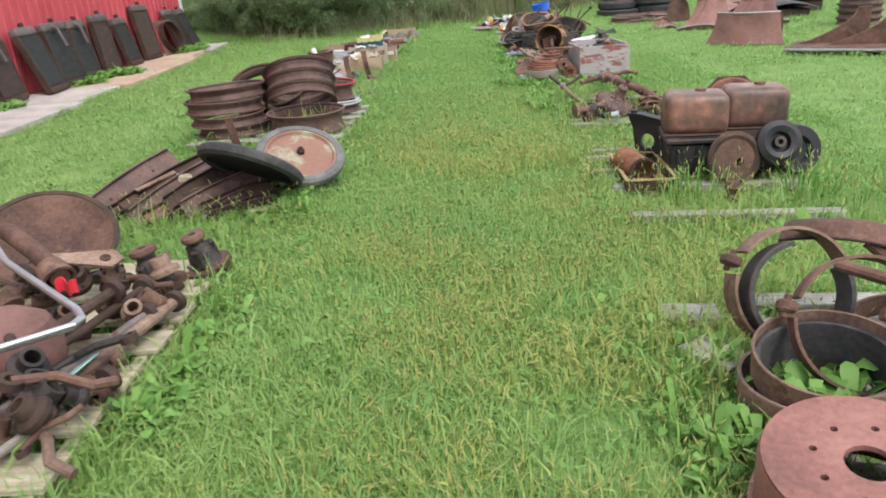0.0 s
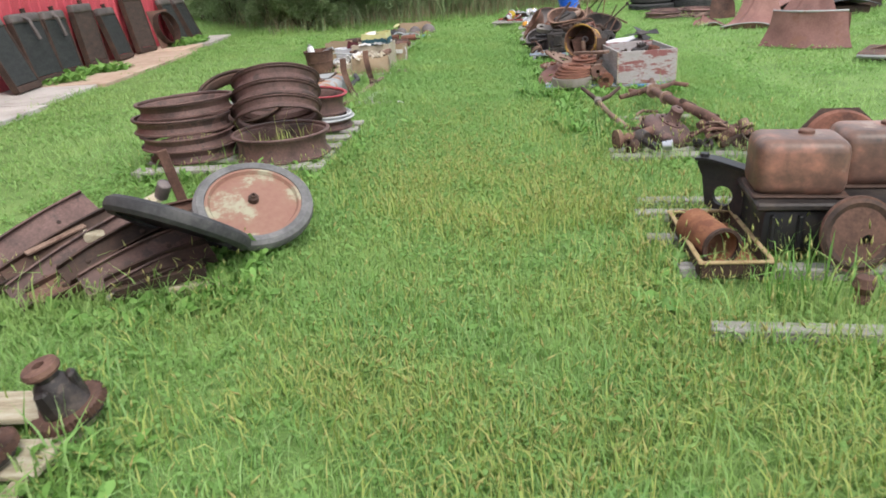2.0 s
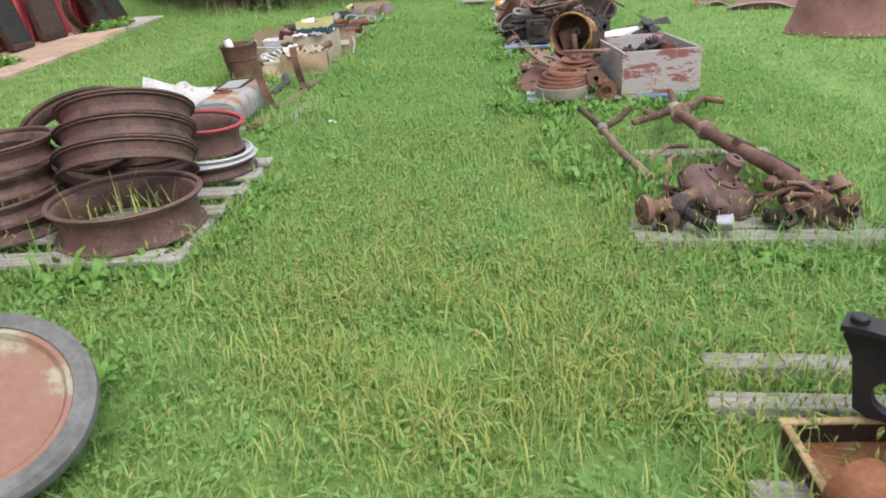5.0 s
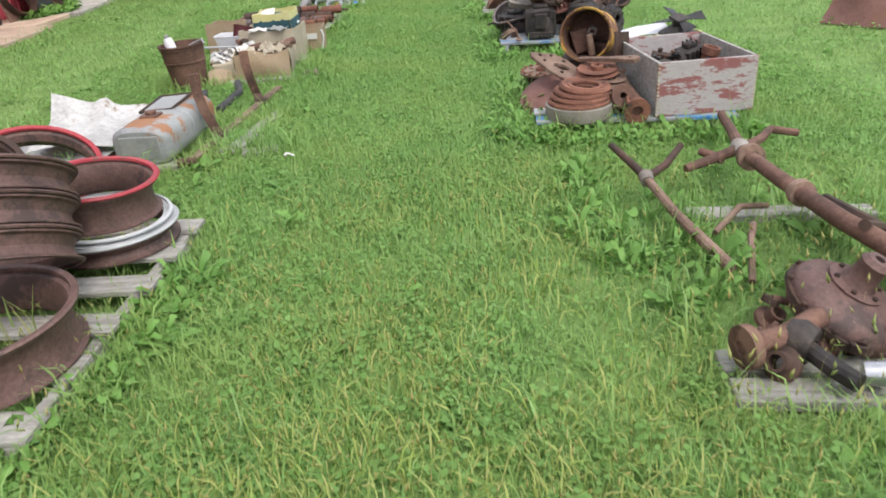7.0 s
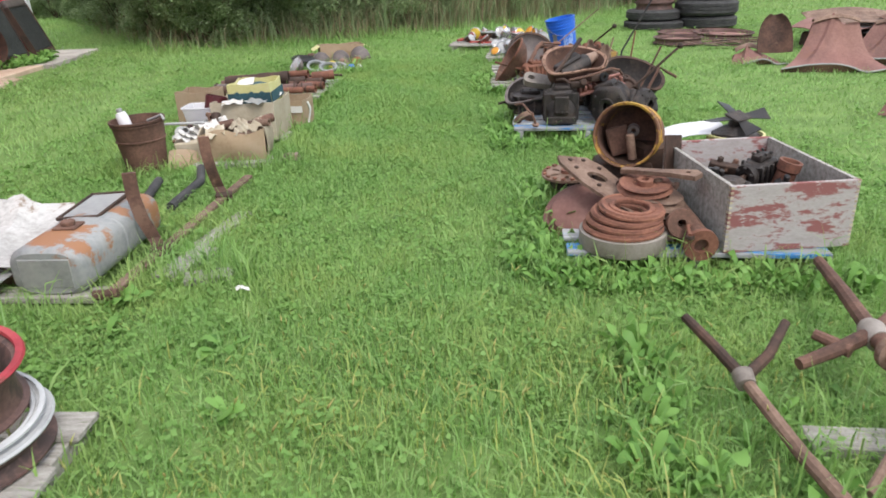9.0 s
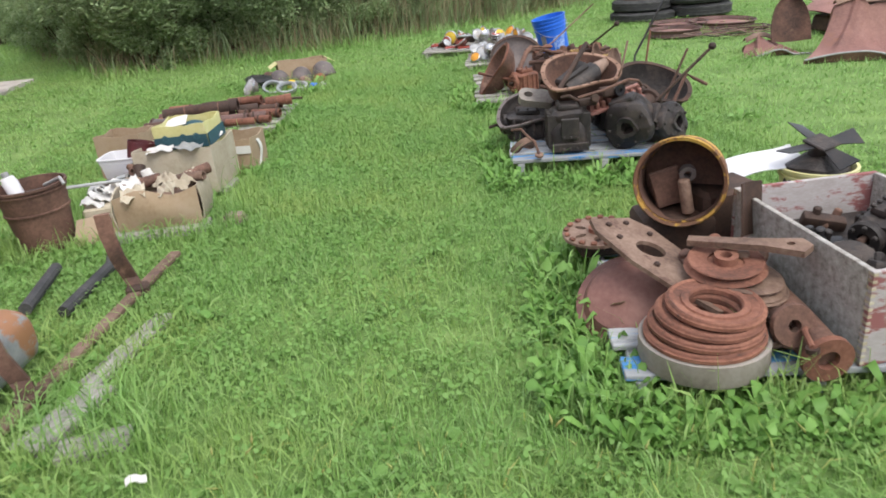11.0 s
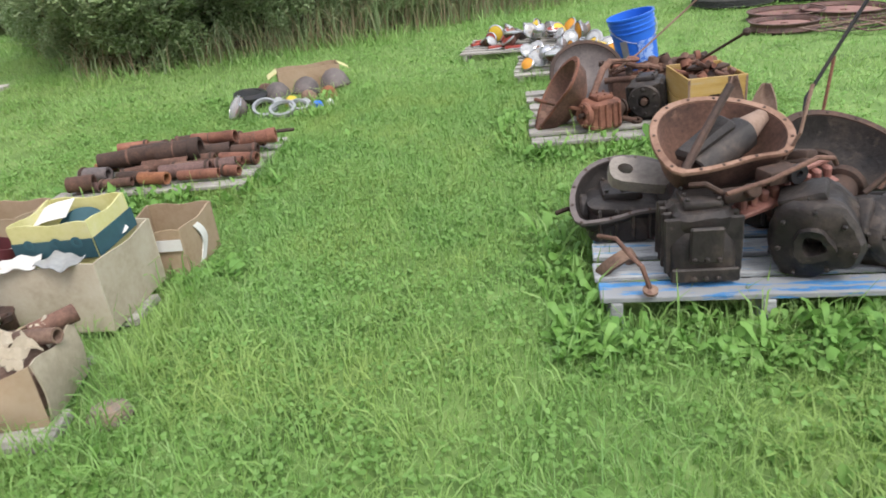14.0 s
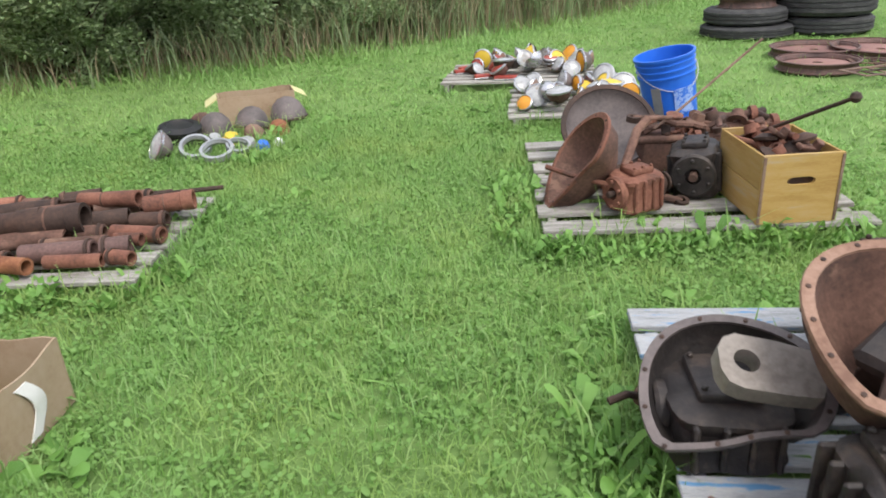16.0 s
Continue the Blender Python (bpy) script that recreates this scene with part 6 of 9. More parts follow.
# ---- hubcaps, lamp bowls and a carton ----
def left_caps():
    bed(-0.6, 14.05, 0.42, 0.5, 25)
    c = build_carton(at(-0.52, 14.62, 0.0, 14), 0.56, 0.26, 0.2, M["card"], "long brown carton with open pale flaps", wall=0.008)
    for s in (-1, 1):
        bm = Bm()
        add_sheet(bm, lambda u, v: (s * (0.28 + 0.09 * v), (u - 0.5) * 0.25, 0.2 - 0.05 * v), 3, 3, 0.005)
        part("flap", bm, M["card_yellow"], c, "pale yellow open flap")
    for x, y, z, r, mt, n in ((-0.50, 14.25, 0.07, 0.10, "dust_grey", (0.1, 0.2, 1)), (-0.26, 14.42, 0.08, 0.11, "dust_grey", (-0.1, 0.1, 1)), (-0.74, 14.15, 0.07, 0.10, "dust_grey", (0.2, -0.1, 1)), (-0.86, 14.3, 0.08, 0.08, "rust", (0, 0, 1)), (-0.44, 14.0, 0.05, 0.06, "rust_tan", (-0.3, -0.3, 1)), (-0.29, 14.1, 0.05, 0.06, "rust_orange", (0.2, -0.4, 1))):
        r *= 1.22
        t = thing("hub_cap", "dusty dark domed hubcap lying in the grass" if mt == "dust_grey" else "small rusty domed cap lying in the grass", "hubcap", facing((x, y, z * 0.3), n), "hubcaps")
        bm = Bm()
        add_lathe(bm, [(r * 1.02, 0), (r * 1.02, 0.012), (r * 0.97, r * 0.35), (r * 0.75, r * 0.85), (r * 0.4, r * 1.15), (0, r * 1.25)], I4, 28)
        part("dome", bm, M[mt], t)
        bm = Bm()
        add_lathe(bm, [(r * 0.98, -0.004), (r * 1.08, -0.004), (r * 1.08, 0.01), (r * 0.98, 0.012)], I4, 28, True)
        part("rim_ring", bm, M["rust_dark"], t)
    t = thing("filter_drum", "low dark round air filter drum", "air filter", facing((-0.93, 13.98, 0.03), (0.1, -0.15, 1)))
    bm = Bm()
    add_lathe(bm, [(0, 0), (0.13, 0), (0.135, 0.08), (0.142, 0.085), (0.142, 0.1), (0.09, 0.115), (0.085, 0.108), (0, 0.11)], I4, 32)
    part("canister", bm, M["black"], t)
    for x, y, r, n in ((-0.74, 13.62, 0.105, (0.1, -0.5, 0.85)), (-0.58, 13.5, 0.11, (0, -0.35, 0.9)), (-0.46, 13.56, 0.08, (0.2, -0.3, 0.9))):
        t = thing("trim_ring", "dull silver headlamp trim ring in the grass", "trim ring", facing((x, y, 0.07), n), "trim rings")
        bm = Bm()
        add_lathe(bm, [(r * 0.7, 0), (r * 0.78, 0.02), (r * 0.95, 0.018), (r, 0.0), (r * 0.96, -0.02), (r * 0.8, -0.02)], I4, 32, True)
        part("ring", bm, M["alu"], t)
    t = build_lamp_shell(facing((-0.97, 13.6, 0.10), (-0.75, -0.45, 0.5)), 0.10, "dust_grey", "lens_white", "chrome-rimmed round headlamp lying on its side", "old lamps")
    for x, y, z, mt, sz in ((-0.57, 13.85, 0.03, "lens_yellow", 0.12), (-0.33, 13.65, 0.03, "plastic_blue", 0.09), (-0.24, 13.72, 0.03, "plastic_white", 0.07), (-0.44, 13.72, 0.03, "galv", 0.11), (-0.68, 13.86, 0.04, "galv", 0.1)):
        bm = Bm()
        add_lathe(bm, [(0, 0), (sz * 0.45, 0.0), (sz * 0.5, sz * 0.2), (sz * 0.35, sz * 0.55), (0, sz * 0.65)], pose(0, 0, 0, 20, 15), 18)
        single("cap", bm, M[mt], {"lens_yellow": "yellow painted cap lying among hubcaps", "plastic_blue": "bright blue cap lying among hubcaps", "plastic_white": "white cap lying among hubcaps", "galv": "silver cap lying among hubcaps"}[mt], "cap", at(x, y, z - 0.01), "small caps")


# ---- near right: hoops and a brake drum ----
def right_hoops():
    build_pallet(at(1.40, 1.75, 0, -8), 0.86, 1.05, 6, M["wood"], "grey pallet overgrown with weeds under iron hoops", top=0.035, board=0.1)
    build_drum(facing((0.86, 1.20, 0.03), (-0.08, -0.12, 1)), 0.215, 0.17, "rust_drum", "red-brown heavy brake drum lying face up", 8, 0.05)
    build_band(facing((1.06, 2.02, 0.20), (0.05, -0.92, 0.35), 150), 0.185, 0.08, "rust_tan", "brown iron hoop standing upright on a pallet", 0.009, 0.4)
    build_band(facing((1.07, 1.99, 0.19), (0.02, -0.9, 0.38), 60), 0.155, 0.085, "rubber", "dark lined brake band standing upright", 0.014, 1.2, False)
    build_band(facing((1.13, 1.72, 0.215), (-0.12, -0.85, 0.45), 165), 0.185, 0.06, "rust", "rusty iron hoop leaning on other hoops", 0.009, 0.3)
    build_band(facing((0.99, 1.60, 0.135), (-0.10, -0.12, 1), 100), 0.185, 0.085, "rust_tan", "tan rusted iron hoop lying on another", 0.008, 0.0, False)
    build_band(facing((0.975, 1.61, 0.052), (-0.04, 0.03, 1), 20), 0.195, 0.08, "rust_tan", "streaked rusty iron hoop lying flat", 0.009, 0.0, False)
    build_band(facing((0.985, 1.60, 0.07), (-0.1, -0.1, 1), 20), 0.165, 0.13, "rubber", "dark brake lining hoop inside a rusty one", 0.012, 0.0, False)
    build_band(at(1.45, 1.85, 0.05), 0.22, 0.07, "rust", "brown rusted iron hoop lying flat", 0.012, 0.0, True)
    rods = [((1.12, 1.62, 0.30), (1.3, 1.55, 0.24), (1.55, 1.42, 0.18)), ((1.15, 1.9, 0.32), (1.35, 1.74, 0.28), (1.6, 1.6, 0.2)), ((1.22, 1.75, 0.27), (1.45, 1.68, 0.24), (1.75, 1.66, 0.2)), ((1.3, 2.0, 0.34), (1.42, 1.8, 0.22), (1.5, 1.5, 0.10))]
    for i, p in enumerate(rods):
        bm = Bm()
        add_rod(bm, p, 0.019, 10)
        single("spoke_bar", bm, M["rust"], "rusty round bar across the hoops", "iron bar", None, "round bars")
    t = thing("mudguard", "rusty curved mudguard strip on top of hoops", "mudguard", pose(1.38, 1.98, 0.36, 10, 12, -32))
    bm = Bm()
    add_sheet(bm, lambda u, v: ((u - 0.5) * 0.62, (v - 0.5) * 0.12, -0.09 * (2 * u - 1) ** 2 - 0.03 * (2 * v - 1) ** 2 + 0.02), 18, 8, 0.005)
    part("strip", bm, M["rust"], t)
    for s in (-1, 1):
        bm = Bm()
        add_rod(bm, [((u - 0.5) * 0.62, s * 0.06, -0.09 * (2 * u - 1) ** 2 - 0.01) for u in np.linspace(0, 1, 14)], 0.005, 6)
        part("bead", bm, M["rust_dark"], t)
    for x, y, tn in ((0.84, 2.2, -10), (0.82, 1.92, -60)):
        build_board(at(x, y, 0.0, tn), 0.19, 0.12, 0.045, M["wood"], "white-grey board end in the weeds")


# ---- engine covers, tray and tanks ----
def build_cover_tank(m, label):
    t = thing("valve_cover", label, "tank", m, "rusty cover tanks")
    bm = Bm()
    add_box(bm, 0.34, 0.25, 0.225, I4, 0.05, 4)
    roughen(bm, 0.004, 5, 1)
    part("shell", bm, M["tank_red"], t)
    bm = Bm()
    add_box(bm, 0.352, 0.262, 0.012, at(0, 0, 0.0), 0.005)
    part("skirt", bm, M["rust_dark"], t)
    bm = Bm()
    add_cyl(bm, 0.03, 0.018, at(0.03, 0.02, 0.22), 18)
    part("cap", bm, M["rust"], t)
    return t


def right_engine():
    for y, l, x in ((3.17, 0.98, 1.40), (3.66, 1.0, 1.45), (3.98, 1.05, 1.44), (4.30, 1.08, 1.48), (4.48, 1.05, 1.52)):
        build_board(at(x, y, 0.0, -9.5), l, 0.07, 0.045, M["wood"], "long white-grey board under engine parts")
    bed(1.5, 3.8, 0.52, 0.42, -9)
    t = thing("oil_tray", "shallow rusty tray with a pale rim", "tray", at(1.165, 3.92, 0.03, -5))
    w, d, h = 0.26, 0.58, 0.055
    bm = Bm()
    add_box(bm, w - 0.02, d - 0.02, 0.008, I4, 0)
    part("tray_floor", bm, M["rust_orange"], t)
    for x, y, sx, sy in ((0, -d / 2, w, 0.008), (0, d / 2, w, 0.008), (-w / 2, 0, 0.008, d), (w / 2, 0, 0.008, d)):
        bm = Bm()
        add_box(bm, sx, sy - (0.018 if sx < sy else 0), h, at(x, y, 0), 0.002)
        part("tray_side", bm, M["rust_dark"], t)
        bm = Bm()
        add_box(bm, sx + (0.012 if sx < sy else 0.024), sy + (0.014 if sy < sx else -0.03), 0.010, at(x, y, h + 0.001), 0.003)
        part("tray_rim", bm, M["tray_edge"], t, "pale flaking rim")
    t = thing("steel_cylinder", "orange rusted open steel cylinder in a tray", "cylinder", facing((1.085, 3.98, 0.115), (0.16, -0.98, -0.04)))
    bm = Bm()
    add_pipe(bm, 0.074, 0.067, 0.24, I4, 36)
    part("tube", bm, M["rust_orange"], t)
    bm = Bm()
    add_lathe(bm, [(0.066, 0.228), (0.079, 0.228), (0.079, 0.242), (0.066, 0.242)], I4, 36, True)
    part("end_ring", bm, M["rust_dark"], t)
    # black bracket with a round hole, then the cast frame that carries the tanks
    t = thing("engine_casting", "black cast engine frame with a round hole", "engine part", at(1.23, 4.24, 0.05, -40))
    bm = Bm()
    add_slab(bm, [(0.0, 0.07), (0.03, 0.055), (0.12, 0.06), (0.16, 0.0), (0.60, -0.02), (0.60, 0.15), (0.42, 0.155), (0.32, 0.17), (0.25, 0.21), (0.19, 0.25), (0.12, 0.265), (0.04, 0.26), (-0.04, 0.275), (-0.045, 0.25), (-0.02, 0.2)], 0.03, pose(0, 0, 0, 90), [ring_pts(0.045, 20, 0.075, 0.12)])
    part("side_plate", bm, M["black"], t)
    bm = Bm()
    add_sheet(bm, lambda u, v: (-0.05 + 0.66 * u, -0.05 + 0.07 * v, 0.275 - 0.13 / (1 + math.exp(-(u - 0.42) * 14)) + 0.004 * math.sin(u * 20)), 24, 2, 0.014)
    add_cyl(bm, 0.02, 0.03, at(-0.02, -0.015, 0.27), 12)
    add_cyl(bm, 0.016, 0.03, at(0.5, -0.02, 0.145), 6)
    part("top_ledge", bm, M["black"], t)
    t = thing("engine_block", "black greasy engine block under two tanks", "engine block", at(1.60, 3.92, 0.05, -9))
    bm = Bm()
    add_box(bm, 0.58, 0.34, 0.18, at(0, 0, 0), 0.03, 2)
    roughen(bm, 0.005, 9, 5)
    part("block", bm, M["black"], t)
    for i in range(6):
        bm = Bm()
        add_box(bm, 0.02, 0.37, 0.14, at(-0.25 + 0.1 * i, 0, 0.02), 0.005)
        part("rib", bm, M["black"], t)
    bm = Bm()
    add_box(bm, 0.64, 0.40, 0.03, at(0, 0, 0.184), 0.008)
    part("deck", bm, M["grease"], t)
    build_cover_tank(at(1.455, 3.93, 0.265, -11), "rust-brown square tank on a black engine block")
    build_cover_tank(at(1.812, 3.995, 0.265, -10), "scorched red square tank on a black engine block")
    t = thing("timing_cover", "brown round iron cover with a shaft hole", "engine cover", facing((1.57, 3.64, 0.175), (-0.05, -0.95, 0.2)))
    bm = Bm()
    add_slab(bm, ring_pts(0.135, 36, sy=1.06), 0.02, I4, [ring_pts(0.02, 12, 0.03, -0.02)])
    part("plate", bm, M["rust"], t)
    bm = Bm()
    add_lathe(bm, [(0.10, 0.019), (0.12, 0.028), (0.135, 0.02), (0.12, 0.012)], I4, 36, True)
    part("raised_edge", bm, M["rust_dark"], t)
    t = thing("belt_wheel", "black belt wheel with a deep centre", "pulley", facing((1.80, 3.64, 0.24), (-0.05, -0.9, 0.35)))
    bm = Bm()
    add_lathe(bm, [(0.03, 0), (0.05, 0.0), (0.055, 0.035), (0.085, 0.045), (0.115, 0.03), (0.118, 0.0), (0.1, -0.02), (0.03, -0.02)], I4, 36, True)
    part("wheel", bm, M["black"], t)
    bm = Bm()
    add_pipe(bm, 0.03, 0.014, 0.07, at(0, 0, -0.03), 16)
    part("hub", bm, M["grease"], t)
    t = thing("belt_wheel", "large black drum wheel beside the engine block", "pulley", facing((1.94, 3.74, 0.17), (0.05, -0.95, 0.25)))
    bm = Bm()
    add_lathe(bm, [(0, 0.02), (0.06, 0.025), (0.075, 0.05), (0.125, 0.05), (0.135, 0.03), (0.135, -0.05), (0, -0.05)], I4, 36)
    part("drum", bm, M["black"], t)
    t = thing("flywheel", "rust-red wheel with a dark angular rim behind tanks", "flywheel", facing((1.81, 4.27, 0.315), (-0.1, -0.9, 0.35)))
    bm = Bm()
    add_lathe(bm, [(0, 0), (0.17, 0), (0.18, 0.012), (0.165, 0.03), (0.06, 0.02), (0, 0.02)], I4, 36)
    part("wheel", bm, M["rust_red"], t)
    bm = Bm()
    add_slab(bm, ring_pts(0.205, 8), 0.02, at(0, 0, -0.025, 22), [ring_pts(0.15, 24)])
    part("rim_plate", bm, M["rust_dark"], t)
    bm = Bm()
    add_box(bm, 0.3, 0.12, 0.28, at(1.83, 4.34, 0.04, -8), 0.02)
    roughen(bm, 0.008, 8, 4)
    single("engine_casting", bm, M["grease"], "greasy black casting behind the tanks", "engine part")
    t = thing("steel_ball", "small rusty knob on a stub below the cover", "knob", at(1.46, 3.36, 0.045))
    bm = Bm()
    add_lathe(bm, [(0, 0), (0.03, 0), (0.022, 0.03), (0.04, 0.06), (0.03, 0.09), (0, 0.1)], I4, 16)
    part("knob_body", bm, M["rust"], t)


# ---- rear axle on boards ----
def right_axle():
    for y, l, x in ((5.37, 0.95, 1.53), (5.50, 0.9, 1.52), (6.5, 0.7, 1.70)):
        build_board(at(x, y, -0.014 if y > 6 else 0.0, -9), l, 0.095, 0.038, M["wood"], "white-grey board under a rusty axle")
    bed(1.55, 5.6, 0.42, 0.3, -9)
    t = thing("rear_axle", "rusty rear axle with a domed differential and long tube", "axle")
    bm = Bm()
    dm = facing((1.465, 5.66, 0.12), (0.34, -0.28, 0.9))
    add_lathe(bm, [(0, 0.052), (0.08, 0.048), (0.135, 0.034), (0.156, 0.018), (0.162, 0.0), (0.162, -0.02), (0.145, -0.06), (0.08, -0.09), (0, -0.10)], dm, 36)
    part("differential_dome", bm, M["rust_rim"], t)
    bm = Bm()
    add_lathe(bm, [(0.15, -0.008), (0.174, -0.008), (0.174, -0.022), (0.15, -0.022)], dm, 36, True)
    part("flange_ring", bm, M["rust_dark"], t)
    bm = Bm()
    add_lathe(bm, [(0.014, 0.04), (0.078, 0.04), (0.08, 0.056), (0.05, 0.06), (0.042, 0.075), (0.038, 0.12), (0.042, 0.135), (0.03, 0.15), (0.014, 0.15)], dm @ at(0.02, 0.015, 0), 28, True)
    ps = part("hub_flange", bm, M["rust_rim"], t)
    for i in range(6):
        bm = Bm()
        add_cyl(bm, 0.008, 0.012, dm @ at(0.02 + 0.064 * math.cos(i * 1.047), 0.015 + 0.064 * math.sin(i * 1.047), 0.056), 6)
        part("bolt", bm, M["rust_dark"], ps)
    for i in range(10):
        bm = Bm()
        a = i * 0.628
        add_cyl(bm, 0.008, 0.016, dm @ at(0.167 * math.cos(a), 0.167 * math.sin(a), -0.010), 6)
        part("bolt", bm, M["rust_dark"], t)
    bm = Bm()
    add_rod(bm, [(1.80, 5.42, 0.12), (1.68, 5.62, 0.21), (1.60, 5.95, 0.23), (1.61, 6.35, 0.21), (1.65, 6.78, 0.18)], 0.034, 16, 0.027)
    part("axle_tube", bm, M["rust"], t)
    bm = Bm()
    add_rod(bm, [(1.60, 5.85, 0.26), (1.72, 5.95, 0.20), (1.75, 6.3, 0.15)], 0.018, 8)
    add_rod(bm, [(1.75, 5.6, 0.2), (1.82, 6.0, 0.14), (1.8, 6.4, 0.1)], 0.014, 8)
    part("brace_rod", bm, M["rust_dark"], t)
    bm = Bm()
    add_lathe(bm, [(0.03, 0), (0.055, 0.005), (0.055, 0.03), (0.03, 0.035)], facing((1.645, 6.66, 0.185), (0.05, 1, -0.05)), 18, True)
    part("collar", bm, M["rust_tan"], t)
    bm = Bm()
    add_lathe(bm, [(0.025, 0), (0.046, 0.005), (0.046, 0.04), (0.025, 0.045)], facing((1.61, 6.2, 0.215), (0.05, 1, -0.05)), 18, True)
    part("collar", bm, M["rust_tan"], t)
    for pts, r in ((((1.65, 6.77, 0.18), (1.75, 7.1, 0.16), (1.82, 7.38, 0.15)), 0.026), (((1.66, 6.80, 0.18), (1.80, 6.92, 0.17), (1.90, 7.04, 0.17), (2.02, 7.02, 0.15)), 0.022), (((1.64, 6.79, 0.18), (1.52, 6.75, 0.16), (1.40, 6.72, 0.14)), 0.024), (((1.56, 6.74, 0.16), (1.50, 6.83, 0.17)), 0.022)):
        bm = Bm()
        add_rod(bm, pts, r, 10, r * 0.75)
        part("yoke_arm", bm, M["rust"], t)
    bm = Bm()
    add_lathe(bm, [(0, -0.04), (0.036, -0.035), (0.04, 0.02), (0.03, 0.045), (0, 0.045)], facing((1.655, 6.79, 0.18), (0.1, 1, 0.1)), 16)
    part("yoke_hub", bm, M["cast_grey"], t, "worn bare-metal yoke hub")
    bm = Bm()
    add_rod(bm, [(1.34, 5.58, 0.14), (1.22, 5.53, 0.12), (1.10, 5.51, 0.115)], 0.03, 14)
    add_lathe(bm, [(0.02, 0), (0.06, 0.004), (0.06, 0.03), (0.02, 0.035)], facing((1.13, 5.51, 0.115), (-1, -0.2, 0)), 20, True)
    part("pinion_shaft", bm, M["rust"], t)
    bm = Bm()
    add_lathe(bm, [(0.02, 0), (0.05, 0), (0.06, 0.03), (0.05, 0.07), (0.02, 0.07)], facing((1.24, 5.55, 0.11), (0.6, -0.7, -0.1)), 18, True)
    add_rod(bm, [(1.27, 5.5, 0.1), (1.30, 5.42, 0.09), (1.33, 5.36, 0.085)], 0.025, 10)
    part("spring_seat", bm, M["grease"], t)
    for i in range(5):
        bm = Bm()
        add_rod(bm, [(1.78 + 0.03 * i, 5.45 + 0.04 * i, 0.08), (1.70 + 0.03 * i, 5.95, 0.17 - 0.012 * i), (1.70 + 0.025 * i, 6.45, 0.13 - 0.01 * i)], 0.011, 8)
        part("leaf_rod", bm, M[("rust", "rust_dark", "rust_tan")[i % 3]], t)
    build_clutter(12, 1.45, 5.55, 0.35, 0.12, -9, 0.05, ["rust", "rust_dark", "grease", "rust_tan"], "small rusty axle part on a board", 9, 0.04)
    build_clutter(16, 1.80, 5.52, 0.14, 0.12, -9, 0.06, ["rust", "rust_dark", "rust_tan", "rust"], "small rusty axle part on a board", 19, 0.1)
    t = thing("metal_cup", "small shiny metal cup lying on a board", "cup", facing((1.36, 5.40, 0.085), (0.9, -0.3, 0.1)))
    bm = Bm()
    add_lathe(bm, [(0, 0), (0.03, 0), (0.034, 0.06), (0.03, 0.06), (0.026, 0.008), (0, 0.008)], I4, 20)
    part("cup_body", bm, M["chrome"], t)
    t = thing("steering_rod", "rusty rod with a forked end in tall grass", "steering rod")
    for pts, r, mt in ((((1.30, 6.02, 0.06), (1.25, 6.40, 0.09), (1.225, 6.68, 0.13)), 0.021, "rust_tan"), (((1.225, 6.68, 0.13), (1.19, 6.82, 0.16), (1.15, 6.94, 0.19)), 0.018, "rust_dark"), (((1.225, 6.68, 0.13), (1.33, 6.76, 0.15), (1.43, 6.87, 0.19)), 0.018, "rust_dark")):
        bm = Bm()
        add_rod(bm, pts, r, 10, r * 0.8)
        part("bar", bm, M[mt], t)
    bm = Bm()
    add_lathe(bm, [(0, -0.03), (0.027, -0.025), (0.03, 0.02), (0, 0.03)], facing((1.225, 6.68, 0.13), (0.1, 1, 0.3)), 14)
    part("joint", bm, M["cast_grey"], t, "bare metal joint")
    for p in (((1.34, 5.95, 0.04), (1.42, 6.15, 0.1), (1.5, 6.3, 0.07)), ((1.36, 6.3, 0.05), (1.5, 6.42, 0.09), (1.62, 6.45, 0.07))):
        bm = Bm()
        add_rod(bm, p, 0.012, 8)
        single("steel_rod", bm, M["rust_tan"], "thin rusty rod lying in tall grass", "rod", None, "thin rods")


